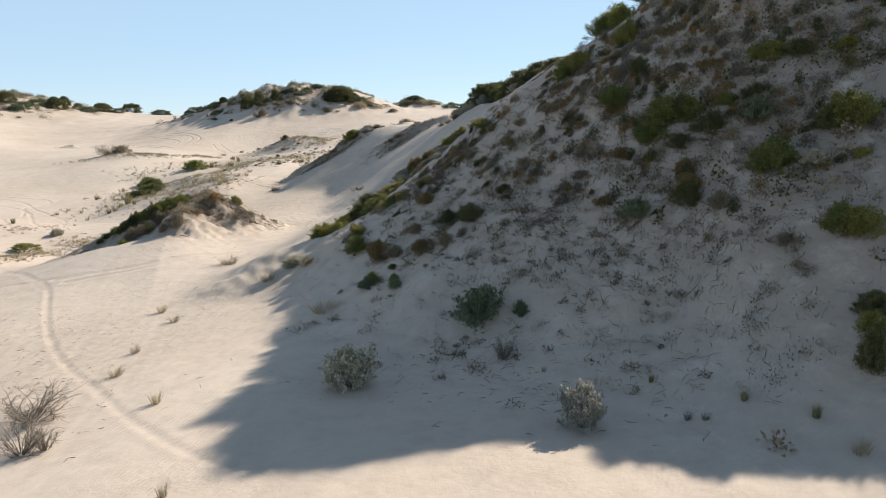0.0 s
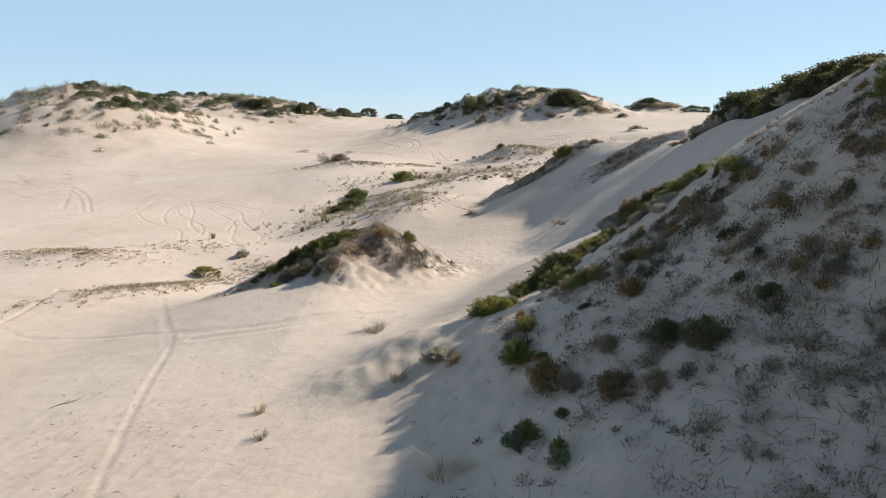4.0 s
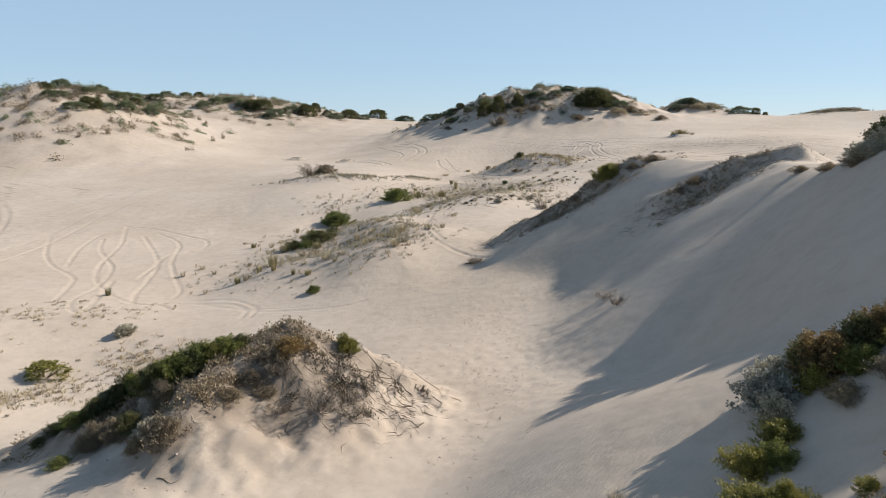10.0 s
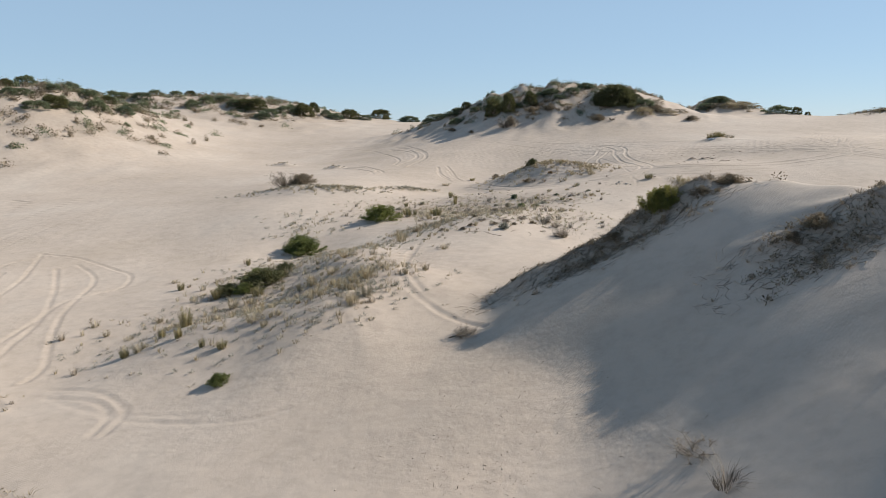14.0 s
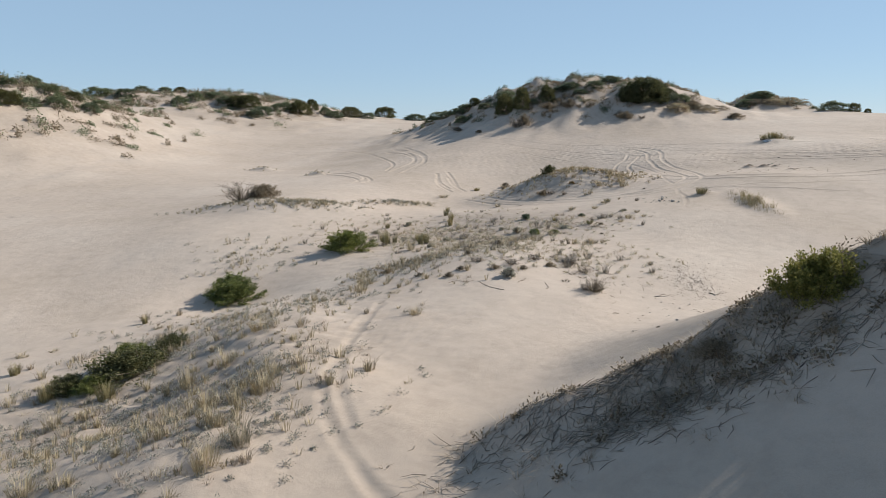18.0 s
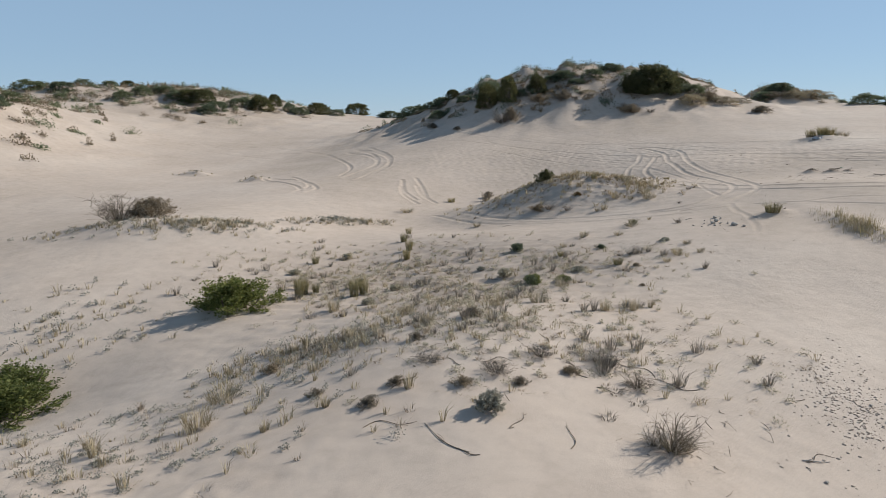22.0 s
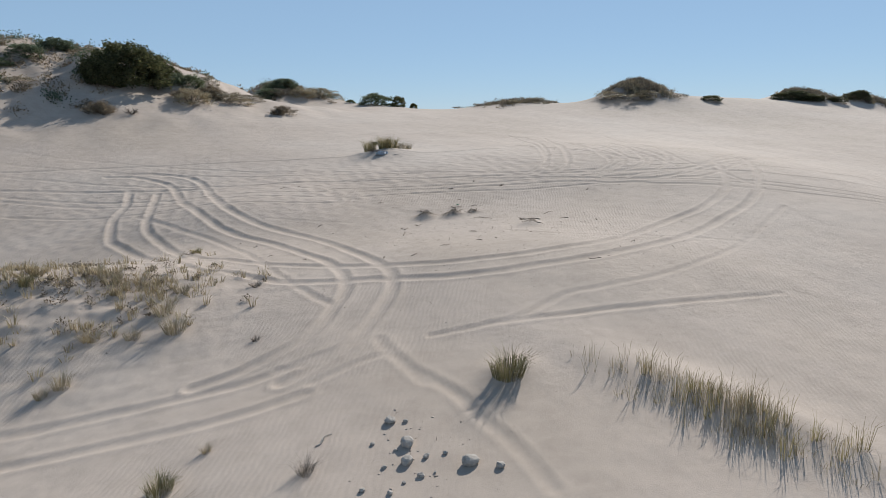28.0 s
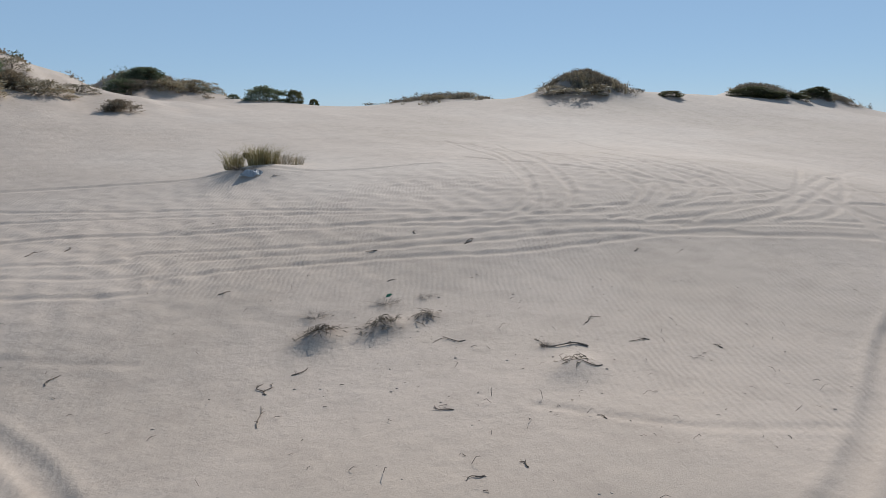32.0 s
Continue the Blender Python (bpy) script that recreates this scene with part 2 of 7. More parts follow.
def dunes(x, y):
    """Height of the bare sand."""
    # the pan, rising slowly inland
    z = 1.0 + 3.0 * smooth(60, 125, y + 0.18 * (x + 30)) + 7.6 * smooth(95, 185, y + 0.10 * (x + 10))
    z = z + 1.6 * smooth(-28, -4, x) * smooth(95, 30, y) + 0.9 * smooth(95, 130, y) * smooth(-40, -10, x)
    z = z - 3.0 * smooth(-40, -75, x) * smooth(110, 150, y) * smooth(230, 170, y)
    z = z + swell(x, y, -60, 90, 12, 12, 0.40)
    z = z + swell(x, y, -60, 132, 12, 12, -0.27)
    z = z + swell(x, y, -46, 76, 12, 12, -0.52)
    z = z + swell(x, y, -46, 90, 12, 12, -0.21)
    z = z + swell(x, y, -46, 104, 12, 12, 1.59)
    z = z + swell(x, y, -32, 48, 12, 12, 0.31)
    z = z + swell(x, y, -32, 76, 12, 12, 0.31)
    z = z + swell(x, y, -32, 90, 12, 12, -0.40)
    z = z + swell(x, y, -32, 104, 12, 12, -0.47)
    z = z + swell(x, y, -32, 118, 12, 12, -1.51)
    z = z + swell(x, y, -32, 132, 12, 12, -1.17)
    z = z + swell(x, y, -18, 20, 12, 12, -0.53)
    z = z + swell(x, y, -18, 34, 12, 12, -0.57)
    z = z + swell(x, y, -18, 48, 12, 12, -0.30)
    z = z + swell(x, y, -18, 76, 12, 12, 1.60)
    z = z + swell(x, y, -18, 90, 12, 12, 0.80)
    z = z + swell(x, y, -18, 104, 12, 12, 1.15)
    z = z + swell(x, y, -18, 118, 12, 12, 0.19)
    z = z + swell(x, y, -18, 132, 12, 12, -0.67)
    z = z + swell(x, y, -4, 34, 12, 12, -0.20)
    z = z + swell(x, y, -4, 48, 12, 12, 0.36)
    z = z + swell(x, y, -4, 62, 12, 12, 1.76)
    z = z + swell(x, y, -4, 90, 12, 12, -0.19)
    z = z + swell(x, y, -4, 104, 12, 12, 0.95)
    z = z + swell(x, y, -4, 118, 12, 12, 0.45)
    z = z + swell(x, y, -4, 132, 12, 12, 0.58)
    z = z + swell(x, y, 10, 20, 12, 12, -0.25)
    z = z + swell(x, y, 10, 62, 12, 12, 0.25)
    z = z + swell(x, y, 10, 118, 12, 12, 1.00)
    z = z + swell(x, y, 10, 132, 12, 12, 1.39)
    z = z + swell(x, y, -25.6, 121, 7.2, 4.2, 2.6, 12)
    # the hills that close the view
    z = z + swell(x, y, -36, 172, 20, 12, 7.6, 8) + swell(x, y, -22, 181, 9, 7, 3.0) + swell(x, y, -60, 176, 14, 9, 1.8)
    z = z + swell(x, y, -5, 199, 9, 8, 4.0) + swell(x, y, 36.6, 172, 4.6, 5, 2.2) + swell(x, y, 64, 170, 4.2, 5, 2.0) + swell(x, y, 74, 168, 5, 5, 1.9) + swell(x, y, 22, 178, 7, 6, 0.9)
    z = z + swell(x, y, -122, 130, 22, 30, 14.0, 15) + swell(x, y, -132, 205, 26, 34, 7.2) + swell(x, y, -165, 160, 30, 60, 8)
    z = z + swell(x, y, -155, 181, 14, 14, 2.3) + swell(x, y, -125, 209, 14, 14, -0.8) + swell(x, y, -131, 113, 12, 10, 2.8)
    z = z + swell(x, y, 47, 170, 23, 12, 2.3) + swell(x, y, 6, 188, 7, 8, 0.9)
    # wind-cut gullies and knolls on the far hills
    far = np.minimum(1, swell(x, y, -38, 172, 24, 12, 1.3, 8) + swell(x, y, -128, 125, 26, 26, 1.2) + swell(x, y, -135, 200, 30, 26, 1.2) + swell(x, y, -5, 199, 9, 8, 0.5) + swell(x, y, 37, 172, 5, 5, 0.3) + swell(x, y, 70, 170, 11, 7, 0.3))
    z = z + far * (0.75 * lumps(x, y, 11.0, 61) + 0.45 * lumps(x, y, 4.5, 62))
    wx, wy = x + 0.35 * lumps(x, y, 12.0, 3), y + 0.35 * lumps(x, y, 12.0, 5)
    # the great vegetated dune with its spur, and the blowout's rim
    big = ridge(wx, wy, [(-8.6, 31, 2.0), (-5, 33.6, 3.7), (-0.6, 36.3, 6.6), (2.6, 37.2, 8.9), (8, 38, 12.6), (11.5, 37.6, 15.2), (15, 36.5, 17.6), (20, 30.5, 15.6), (24, 23, 10.8), (31, 10, 9.5), (34, -14, 10)], 0.60, 0.72, 1.5)
    # two unseen rises on the crest, added to lengthen its shadow on the floor
    big = big + swell(x, y, 15.0, 34.2, 3.2, 3.0, 2.0) + swell(x, y, 15.6, 32.0, 2.2, 2.6, 2.2)
    big = big + smooth(38, 34, y - 0.2 * x) * (0.10 * lumps(x, y, 3.4, 31) + 0.05 * lumps(x, y, 1.2, 32))
    z = soft_max(z, big, 0.5)
    rim = ridge(wx, wy, [(-18.6, 70.4, 1.6), (-16.2, 71.8, 2.9), (-13.8, 72.6, 4.4), (-12.2, 73.3, 5.5), (-9.7, 73.6, 7.2), (-6.5, 74, 8.7)], 0.95, 1.0, 0.6)
    rim = soft_max(rim, ridge(wx, wy, [(-5.6, 73.1, 9.1), (-4.2, 72.0, 9.2), (-2.2, 69.8, 9.3), (0, 67.4, 9.6)], 0.42, 0.59, 0.6), 0.15)
    rim = soft_max(rim, ridge(wx, wy, [(0.4, 67, 9.7), (1.2, 63, 9.6), (1.8, 59, 9.8)], 0.10, 0.61, 0.6), 0.15)
    rim = soft_max(rim, ridge(wx, wy, [(2.2, 58.2, 10.0), (4.1, 54.5, 11.0), (6.6, 48, 12.2), (10, 40, 13.0)], 0.10, 0.84, 0.6), 0.15)
    # its two shoulders, held by grass and steeper towards the valley, and the clump of bushes at the top
    rim = soft_max(rim, ridge(wx, wy, [(-16.6, 71.2, 3.0), (-13.8, 72.2, 5.2), (-12, 72.7, 6.5), (-9.7, 73, 7.9), (-7.0, 73.5, 9.4)], 0.85, 1.15, 0.5), 0.15)
    rim = soft_max(rim, ridge(wx, wy, [(1.4, 67.4, 10.5), (-1.6, 67.4, 9.6), (-4.2, 66.9, 7.8), (-5.6, 66.5, 6.7)], 1.4, 0.5, 0.5), 0.15)
    rim = rim + swell(x, y, 4.6, 58.5, 2.2, 3.2, 0.7)
    z = soft_max(z, rim, 0.25)
    # the eroded mound in the valley: an apron of sand, the ridge, and a nose with a scarp
    apron = ridge(wx, wy, [(-22.5, 38, 1.1), (-19.8, 38.9, 2.0), (-16.4, 39.9, 2.8), (-13.4, 42.6, 2.4), (-11, 46.5, 2.2)], 0.3, 0.25, 1.5)
    z = soft_max(z, apron, 0.4)
    mound = ridge(wx, wy, [(-24.4, 40.3, 0.9), (-21.9, 41.5, 1.9), (-19.8, 42.7, 3.1), (-17.6, 44.6, 4.2), (-15.8, 46.2, 4.9), (-14.4, 47.6, 4.2), (-12.4, 47.8, 2.8), (-10.5, 47.6, 2.2)], 0.8, 0.60, 0.6)
    mound = soft_max(mound, ridge(wx, wy, [(-16.9, 44.6, 4.4), (-16.3, 42.6, 4.1), (-16.3, 41.4, 3.7), (-16.2, 40.6, 2.9)], 0.60, 1.1, 0.5), 0.15)
    mound = mound + 0.14 * lumps(x, y, 2.2, 11) + 0.09 * lumps(x, y, 0.9, 12) + 0.04 * lumps(x, y, 0.45, 13)
    z = soft_max(z, mound, 0.2)
    # the grassy brow, with a steep scarp over the valley
    brow = ridge(wx, wy, [(-35, 61, 0.3), (-28, 66, 2.4), (-23.4, 69.6, 3.8), (-22.6, 72.5, 4.0), (-27, 78, 3.4), (-36, 86, 1.5)], 0.42, 0.26, 1.6)
    z = soft_max(z, brow, 0.3)
    # hummocks where plants have caught the sand
    grassy = np.exp(-((x + 29) / 7) ** 2 - ((y - 74) / 9) ** 2) + np.exp(-((x + 27) / 8) ** 2 - ((y - 99) / 8) ** 2) + np.exp(-((x + 25) / 7) ** 2 - ((y - 121) / 5) ** 2) + np.exp(-((x - 4) / 9) ** 2 - ((y - 30) / 9) ** 2)
    z = z + np.minimum(grassy, 1) * (0.07 * lumps(x, y, 2.4, 21) + 0.05 * lumps(x, y, 1.0, 22) + 0.03 * lumps(x, y, 0.55, 24))
    # broad hollows and rises of the sand sheet
    z = z + swell(x, y, 6, 24, 5.5, 5.5, -0.92)
    z = z + swell(x, y, 3, 29, 4.5, 4.5, -0.84)
    z = z + swell(x, y, 1, 23, 4, 4, -0.19)
    z = z + swell(x, y, -1.5, 41, 4, 4.5, -0.88)
    z = z + swell(x, y, -7.5, 56.5, 5, 5, -0.75)
    z = z + swell(x, y, -12, 47.6, 2.4, 1.8, -0.30)
    z = z + swell(x, y, -29, 48, 7, 6, -0.93)
    z = z + swell(x, y, -32, 62, 7, 6, -0.62)
    z = z + swell(x, y, -8.6, 33, 2.6, 2.4, 0.56)
    z = z + swell(x, y, -20, 29, 6, 5, 0.46)
    z = z + swell(x, y, -22, 90, 6, 6, 1.19)
    z = z + swell(x, y, -33, 94, 7, 6, 0.61)
    z = z + swell(x, y, -45, 92, 7, 6, 0.51)
    z = z + swell(x, y, -29, 109, 6, 5, 0.73)
    z = z + swell(x, y, -25, 82, 5, 5, 0.33)
    z = z + swell(x, y, -17, 89, 4, 4, -0.25)
    z = z + swell(x, y, -12, 92, 4, 4, 0.24)
    z = z + swell(x, y, -3, 125, 9, 7, -0.44)
    z = z + swell(x, y, -8, 118, 6, 5, 0.56)
    z = z + swell(x, y, -10, 52, 4, 5, -0.28)
    z = z + swell(x, y, -6, 70, 2.5, 2.5, 0.33)
    z = z + swell(x, y, -26, 71, 4, 3, -0.43)
    z = z + swell(x, y, -12, 73.5, 2.5, 2.5, -0.52)
    z = z + swell(x, y, 9, 21, 4, 4, -0.68)
    z = z + swell(x, y, -4, 36, 2.5, 2.5, -0.68)
    z = z + swell(x, y, -17, 132, 6, 5, 0.74)
    z = z + swell(x, y, -36, 85.5, 3.5, 3.5, -0.6) + swell(x, y, -5, 57, 3, 3, -0.20) + swell(x, y, -0.9, 59.2, 2.6, 2.6, -0.40)
    z = z + swell(x, y, -1.0, 39.6, 2.4, 1.7, -0.35)
    z = z + 0.03 * lumps(x, y, 7.0, 23)
    return z


def grid_line(stops):
    """Rows of a grid, from (place, spacing) stops; the spacing glides between the stops."""
    out = [stops[0][0]]
    for (a, sa), (b, sb) in zip(stops, stops[1:]):
        v = a
        row = []
        while v < b:
            v += sa + (sb - sa) * max(0.0, min(1.0, (v - a) / (b - a)))
            row.append(v)
        k = (b - a) / (row[-1] - a)
        out += [a + (r - a) * k for r in row]
    return np.array(out)


def mesh_of(name, verts, corners, totals, mat):
    me = bpy.data.meshes.new(name)
    corners, totals = np.asarray(corners, np.int32).ravel(), np.asarray(totals, np.int32).ravel()
    me.vertices.add(len(verts))
    me.vertices.foreach_set("co", np.asarray(verts, np.float32).ravel())
    me.loops.add(len(corners))
    me.loops.foreach_set("vertex_index", corners)
    me.polygons.add(len(totals))
    me.polygons.foreach_set("loop_start", np.concatenate(([0], np.cumsum(totals)[:-1])).astype(np.int32))
    me.polygons.foreach_set("loop_total", totals)
    me.materials.append(mat)
    me.update(calc_edges=True)
    return me


# ------------------------------------------------------------ the ground, one sheet to the horizon
gx = grid_line([(-2600, 300), (-400, 40), (-150, 2.5), (-72, 0.4), (-56, 0.17), (-26, 0.14), (-22, 0.095), (-2, 0.095), (4, 0.11), (14, 0.14), (22, 0.35), (60, 1.5), (150, 5), (500, 60), (2600, 300)])
gy = grid_line([(-2600, 300), (-300, 40), (-20, 3), (8, 0.3), (14, 0.17), (60, 0.15), (80, 0.16), (104, 0.14), (107, 0.095), (126, 0.095), (142, 0.11), (152, 0.25), (165, 0.35), (215, 0.8), (300, 4), (700, 60), (2600, 300)])
GX, GY = np.meshgrid(gx, gy)
GZ = dunes(GX, GY)
LIPS, DIPS = np.zeros(GX.shape), np.zeros(GX.shape)


def rut(depth, line, width=0.17):
    """Press a wheel track into the sand along a line of (x, y) stations, with low shoulders of pushed-up sand."""
    p = np.array(line, float)
    if p[:, 0].max() < -29:         # the soft sand of the pan takes deeper ruts
        depth, width = depth * 1.25, width * 1.1
    ends = np.vstack([2 * p[0] - p[1], p, 2 * p[-1] - p[-2]])
    way = []
    for a, b, c, d in zip(ends, ends[1:], ends[2:], ends[3:]):
        for s in np.arange(0, 1, 0.2):
            way.append(0.5 * (2 * b + (c - a) * s + (2 * a - 5 * b + 4 * c - d) * s * s + (3 * b - a - 3 * c + d) * s ** 3))
    way = np.array(way + [p[-1]])
    i0, i1 = np.searchsorted(gx, [way[:, 0].min() - 1.5, way[:, 0].max() + 1.5])
    j0, j1 = np.searchsorted(gy, [way[:, 1].min() - 1.5, way[:, 1].max() + 1.5])
    x, y = GX[j0:j1, i0:i1], GY[j0:j1, i0:i1]
    if x.size == 0:
        return
    x, y = x + 0.02 * lumps(x, y, 1.6, 41), y + 0.02 * lumps(x, y, 1.6, 42)
    best = np.full(x.shape, 9.0)
    for (x0, y0), (x1, y1) in zip(way, way[1:]):
        a0, a1 = np.searchsorted(gx[i0:i1], [min(x0, x1) - 1.2, max(x0, x1) + 1.2])
        b0, b1 = np.searchsorted(gy[j0:j1], [min(y0, y1) - 1.2, max(y0, y1) + 1.2])
        u, v = x[b0:b1, a0:a1], y[b0:b1, a0:a1]
        n = (x1 - x0) ** 2 + (y1 - y0) ** 2 + 1e-9
        s = np.clip(((u - x0) * (x1 - x0) + (v - y0) * (y1 - y0)) / n, 0, 1)
        best[b0:b1, a0:a1] = np.minimum(best[b0:b1, a0:a1], np.hypot(u - x0 - s * (x1 - x0), v - y0 - s * (y1 - y0)))
    fade = 0.8 + 0.2 * lumps(x, y, 6.0, 43)
    LIPS[j0:j1, i0:i1] = np.maximum(LIPS[j0:j1, i0:i1], fade * depth * 0.75 * np.exp(-((best - width * 1.45) / (width * 0.42)) ** 2))
    DIPS[j0:j1, i0:i1] = np.maximum(DIPS[j0:j1, i0:i1], fade * depth * np.exp(-(best / width) ** 4))


rut(0.05, [(-23.1, 143.7), (-21.6, 143.1), (-20.1, 141.5), (-19.2, 139.5), (-18.7, 135.0), (-17.6, 130.2), (-16.7, 127.9), (-15.5, 125.7), (-14.7, 123.6), (-14.0, 121.7), (-13.8, 120.1), (-13.9, 118.8), (-14.1, 118.0), (-14.6, 117.1), (-15.1, 116.2), (-15.7, 115.5), (-16.5, 115.0), (-17.6, 114.5), (-18.6, 114.3)], 0.19)
rut(0.05, [(-22.6, 144.1), (-20.6, 143.5), (-18.6, 141.8), (-17.6, 139.3), (-17.3, 135.7), (-16.8, 131.9), (-15.8, 129.1), (-14.6, 126.9), (-13.4, 124.6), (-12.8, 122.3), (-12.5, 120.3), (-12.4, 119.0), (-12.7, 117.6), (-13.1, 116.7), (-13.7, 115.8), (-14.4, 114.8), (-15.0, 114.2), (-15.6, 113.8), (-16.3, 113.4), (-16.7, 113.2)], 0.19)
rut(0.05, [(-21.6, 140.2), (-21.6, 137.3), (-22.0, 135.5), (-22.0, 133.1), (-21.8, 131.1), (-21.0, 129.0), (-19.6, 124.9), (-18.4, 122.1), (-17.2, 121.5), (-16.0, 120.2), (-14.8, 119.4), (-13.2, 118.6), (-12.3, 117.9), (-11.1, 117.1), (-9.7, 116.7), (-8.2, 116.6), (-6.4, 116.6), (-4.0, 117.2), (-1.4, 118.0), (1.7, 119.4), (5.0, 121.1), (7.7, 123.2), (10.0, 125.6), (12.8, 129.2)], 0.19)
rut(0.048, [(-20.1, 138.8), (-20.3, 135.4), (-20.4, 132.6), (-20.2, 130.7), (-19.6, 128.6), (-18.5, 124.9), (-17.2, 123.5), (-16.0, 122.2), (-14.5, 121.2), (-13.1, 120.2), (-11.8, 119.2), (-10.6, 118.3), (-9.1, 117.9), (-7.4, 117.8), (-5.2, 118.1), (-2.8, 119.0), (0.2, 120.4), (2.6, 121.3), (5.6, 123.2), (7.8, 125.6), (9.6, 128.3)], 0.18)
rut(0.03, [(-21.0, 134.7), (-19.2, 130.6), (-17.6, 127.6), (-16.6, 124.6), (-16.1, 122.3), (-15.7, 120.5), (-15.2, 118.7), (-14.7, 117.2)], 0.14)
rut(0.025, [(6.0, 120.1), (3.3, 118.5), (0.9, 117.1), (-1.5, 115.9), (-3.7, 115.1), (-5.6, 114.6), (-7.1, 114.4), (-8.4, 114.4), (-9.4, 114.0), (-10.3, 113.6), (-11.0, 113.5)], 0.13)
rut(0.04, [(-12.9, 113.7), (-12.2, 113.6), (-11.2, 113.5), (-10.5, 113.4), (-9.2, 113.2), (-8.0, 113.1), (-6.3, 112.9), (-4.2, 112.8), (-2.2, 112.7)], 0.13)
rut(0.026, [(-14.1, 114.2), (-14.1, 113.5), (-14.0, 112.9), (-13.9, 112.2), (-13.8, 111.5)], 0.16)
rut(0.028, [(-14.2, 113.3), (-14.9, 113.2), (-15.5, 113.0), (-16.1, 112.8)], 0.14)
rut(0.035, [(-16.7, 114.0), (-16.2, 113.9), (-15.4, 113.9)], 0.14)
rut(0.02, [(-6.7, 121.8), (-5.3, 120.1), (-3.9, 119.3), (-1.3, 118.1), (0.6, 117.1)], 0.11)
rut(0.015, [(-15.1, 129.3), (-13.4, 128.0), (-11.8, 127.0)], 0.11)
rut(0.03, [(-40.1, 145.5), (-14.2, 131.4), (-10.7, 131.2), (-6.2, 129.9), (-2.7, 128.3), (2.5, 126.5), (5.8, 123.6), (26.4, 109.7)], 0.13)
rut(0.03, [(-39.7, 148.2), (-14.3, 132.8), (-10.2, 132.2), (-5.9, 130.5), (-2.2, 129.1), (0.7, 127.8), (4.1, 125.0), (24.1, 110.3)], 0.13)
rut(0.03, [(-40.1, 148.6), (-14.4, 134.0), (-11.1, 133.4), (-7.7, 131.9), (-4.0, 130.4), (-0.9, 129.3), (3.8, 126.5), (24.7, 113.3)], 0.13)
rut(0.03, [(-39.5, 152.3), (-14.6, 137.0), (-8.6, 134.8), (-3.0, 130.9), (1.2, 128.3), (6.0, 124.6), (26.1, 110.2)], 0.13)
rut(0.03, [(-39.3, 154.6), (-14.7, 139.7), (-10.0, 137.1), (-3.8, 133.0), (0.3, 129.8), (8.3, 125.9), (30.9, 116.1)], 0.13)
rut(0.03, [(-38.4, 157.9), (-14.8, 141.2), (-8.2, 136.9), (-1.6, 131.5), (2.4, 129.5), (12.0, 126.9), (36.5, 121.8)], 0.13)
rut(0.04, [(6.9, 149.6), (6.9, 144.5), (3.8, 137.3), (1.6, 133.2), (-0.1, 131.3), (-1.4, 130.8)], 0.13)
rut(0.04, [(7.7, 147.6), (6.4, 140.1), (3.4, 134.1), (2.0, 131.5), (0.4, 130.1)], 0.13)
rut(0.04, [(7.7, 141.1), (5.7, 134.7), (4.4, 130.9), (2.8, 129.5), (1.3, 129.4), (-0.3, 130.1)], 0.13)
rut(0.04, [(6.0, 136.1), (5.4, 131.8), (4.7, 129.9), (2.8, 128.8), (1.2, 128.7)], 0.13)
rut(0.04, [(10.5, 139.7), (7.1, 132.1), (5.9, 129.6), (4.2, 128.6), (1.9, 128.3)], 0.13)
rut(0.04, [(2.0, 128.0), (4.7, 127.2), (8.8, 127.8), (22.8, 134.3), (33.9, 138.6)], 0.13)
rut(0.04, [(2.4, 127.1), (4.5, 126.3), (8.0, 126.9), (22.9, 133.5)], 0.13)
rut(0.032, [(-27.9, 41.5), (-22.4, 35.7), (-19.8, 33.0), (-17.6, 29.1), (-15.8, 26.1), (-13.1, 22.3), (-10.6, 19.4), (-8.3, 16.6), (-6.7, 15.0), (-5.6, 14.1), (-4.6, 13.5), (-3.7, 13.2)], 0.13)
rut(0.02, [(-26.8, 40.0), (-21.5, 34.5), (-19.8, 32.6)], 0.14)
rut(0.04, [(-18.0, 34.5), (-16.4, 35.2), (-14.5, 36.5), (-13.1, 37.8)])
rut(0.03, [(-18.9, 33.4), (-17.0, 34.4), (-14.6, 35.6), (-13.1, 37.2)])
rut(0.045, [(-20.0, 34.0), (-18.0, 34.5), (-16.1, 35.3), (-14.5, 36.1), (-13.1, 37.4), (-11.6, 38.7)], 0.15)
rut(0.045, [(-19.2, 33.4), (-17.5, 34.1), (-15.9, 34.9), (-14.2, 36.2), (-12.7, 37.3)], 0.15)
rut(0.03, [(-30.5, 33.2), (-28.3, 33.3), (-25.4, 33.9), (-21.0, 34.2), (-18.5, 34.6), (-16.8, 35.0), (-15.3, 35.6)], 0.14)
rut(0.05, [(-19.7, 71.0), (-20.7, 72.2), (-21.5, 73.4), (-23.1, 76.5), (-24.2, 79.5), (-24.3, 81.6)])
rut(0.05, [(-24.6, 81.8), (-23.1, 76.5), (-21.5, 72.6), (-20.6, 71.2), (-19.1, 69.9), (-17.9, 69.1), (-16.8, 68.4)])
rut(0.06, [(-18.6, 69.5), (-17.6, 68.8), (-16.5, 68.2), (-15.3, 67.6)])
rut(0.05, [(-56.7, 78.8), (-52.0, 73.7), (-49.2, 70.1), (-46.8, 66.8), (-44.0, 63.7), (-41.4, 61.3), (-37.8, 59.1), (-36.0, 58.4), (-34.5, 58.1), (-33.0, 58.4), (-31.9, 57.9)], 0.12)
rut(0.05, [(-51.9, 76.2), (-46.2, 71.5), (-41.1, 66.6), (-38.4, 62.8), (-36.7, 60.1), (-35.3, 58.5)], 0.12)
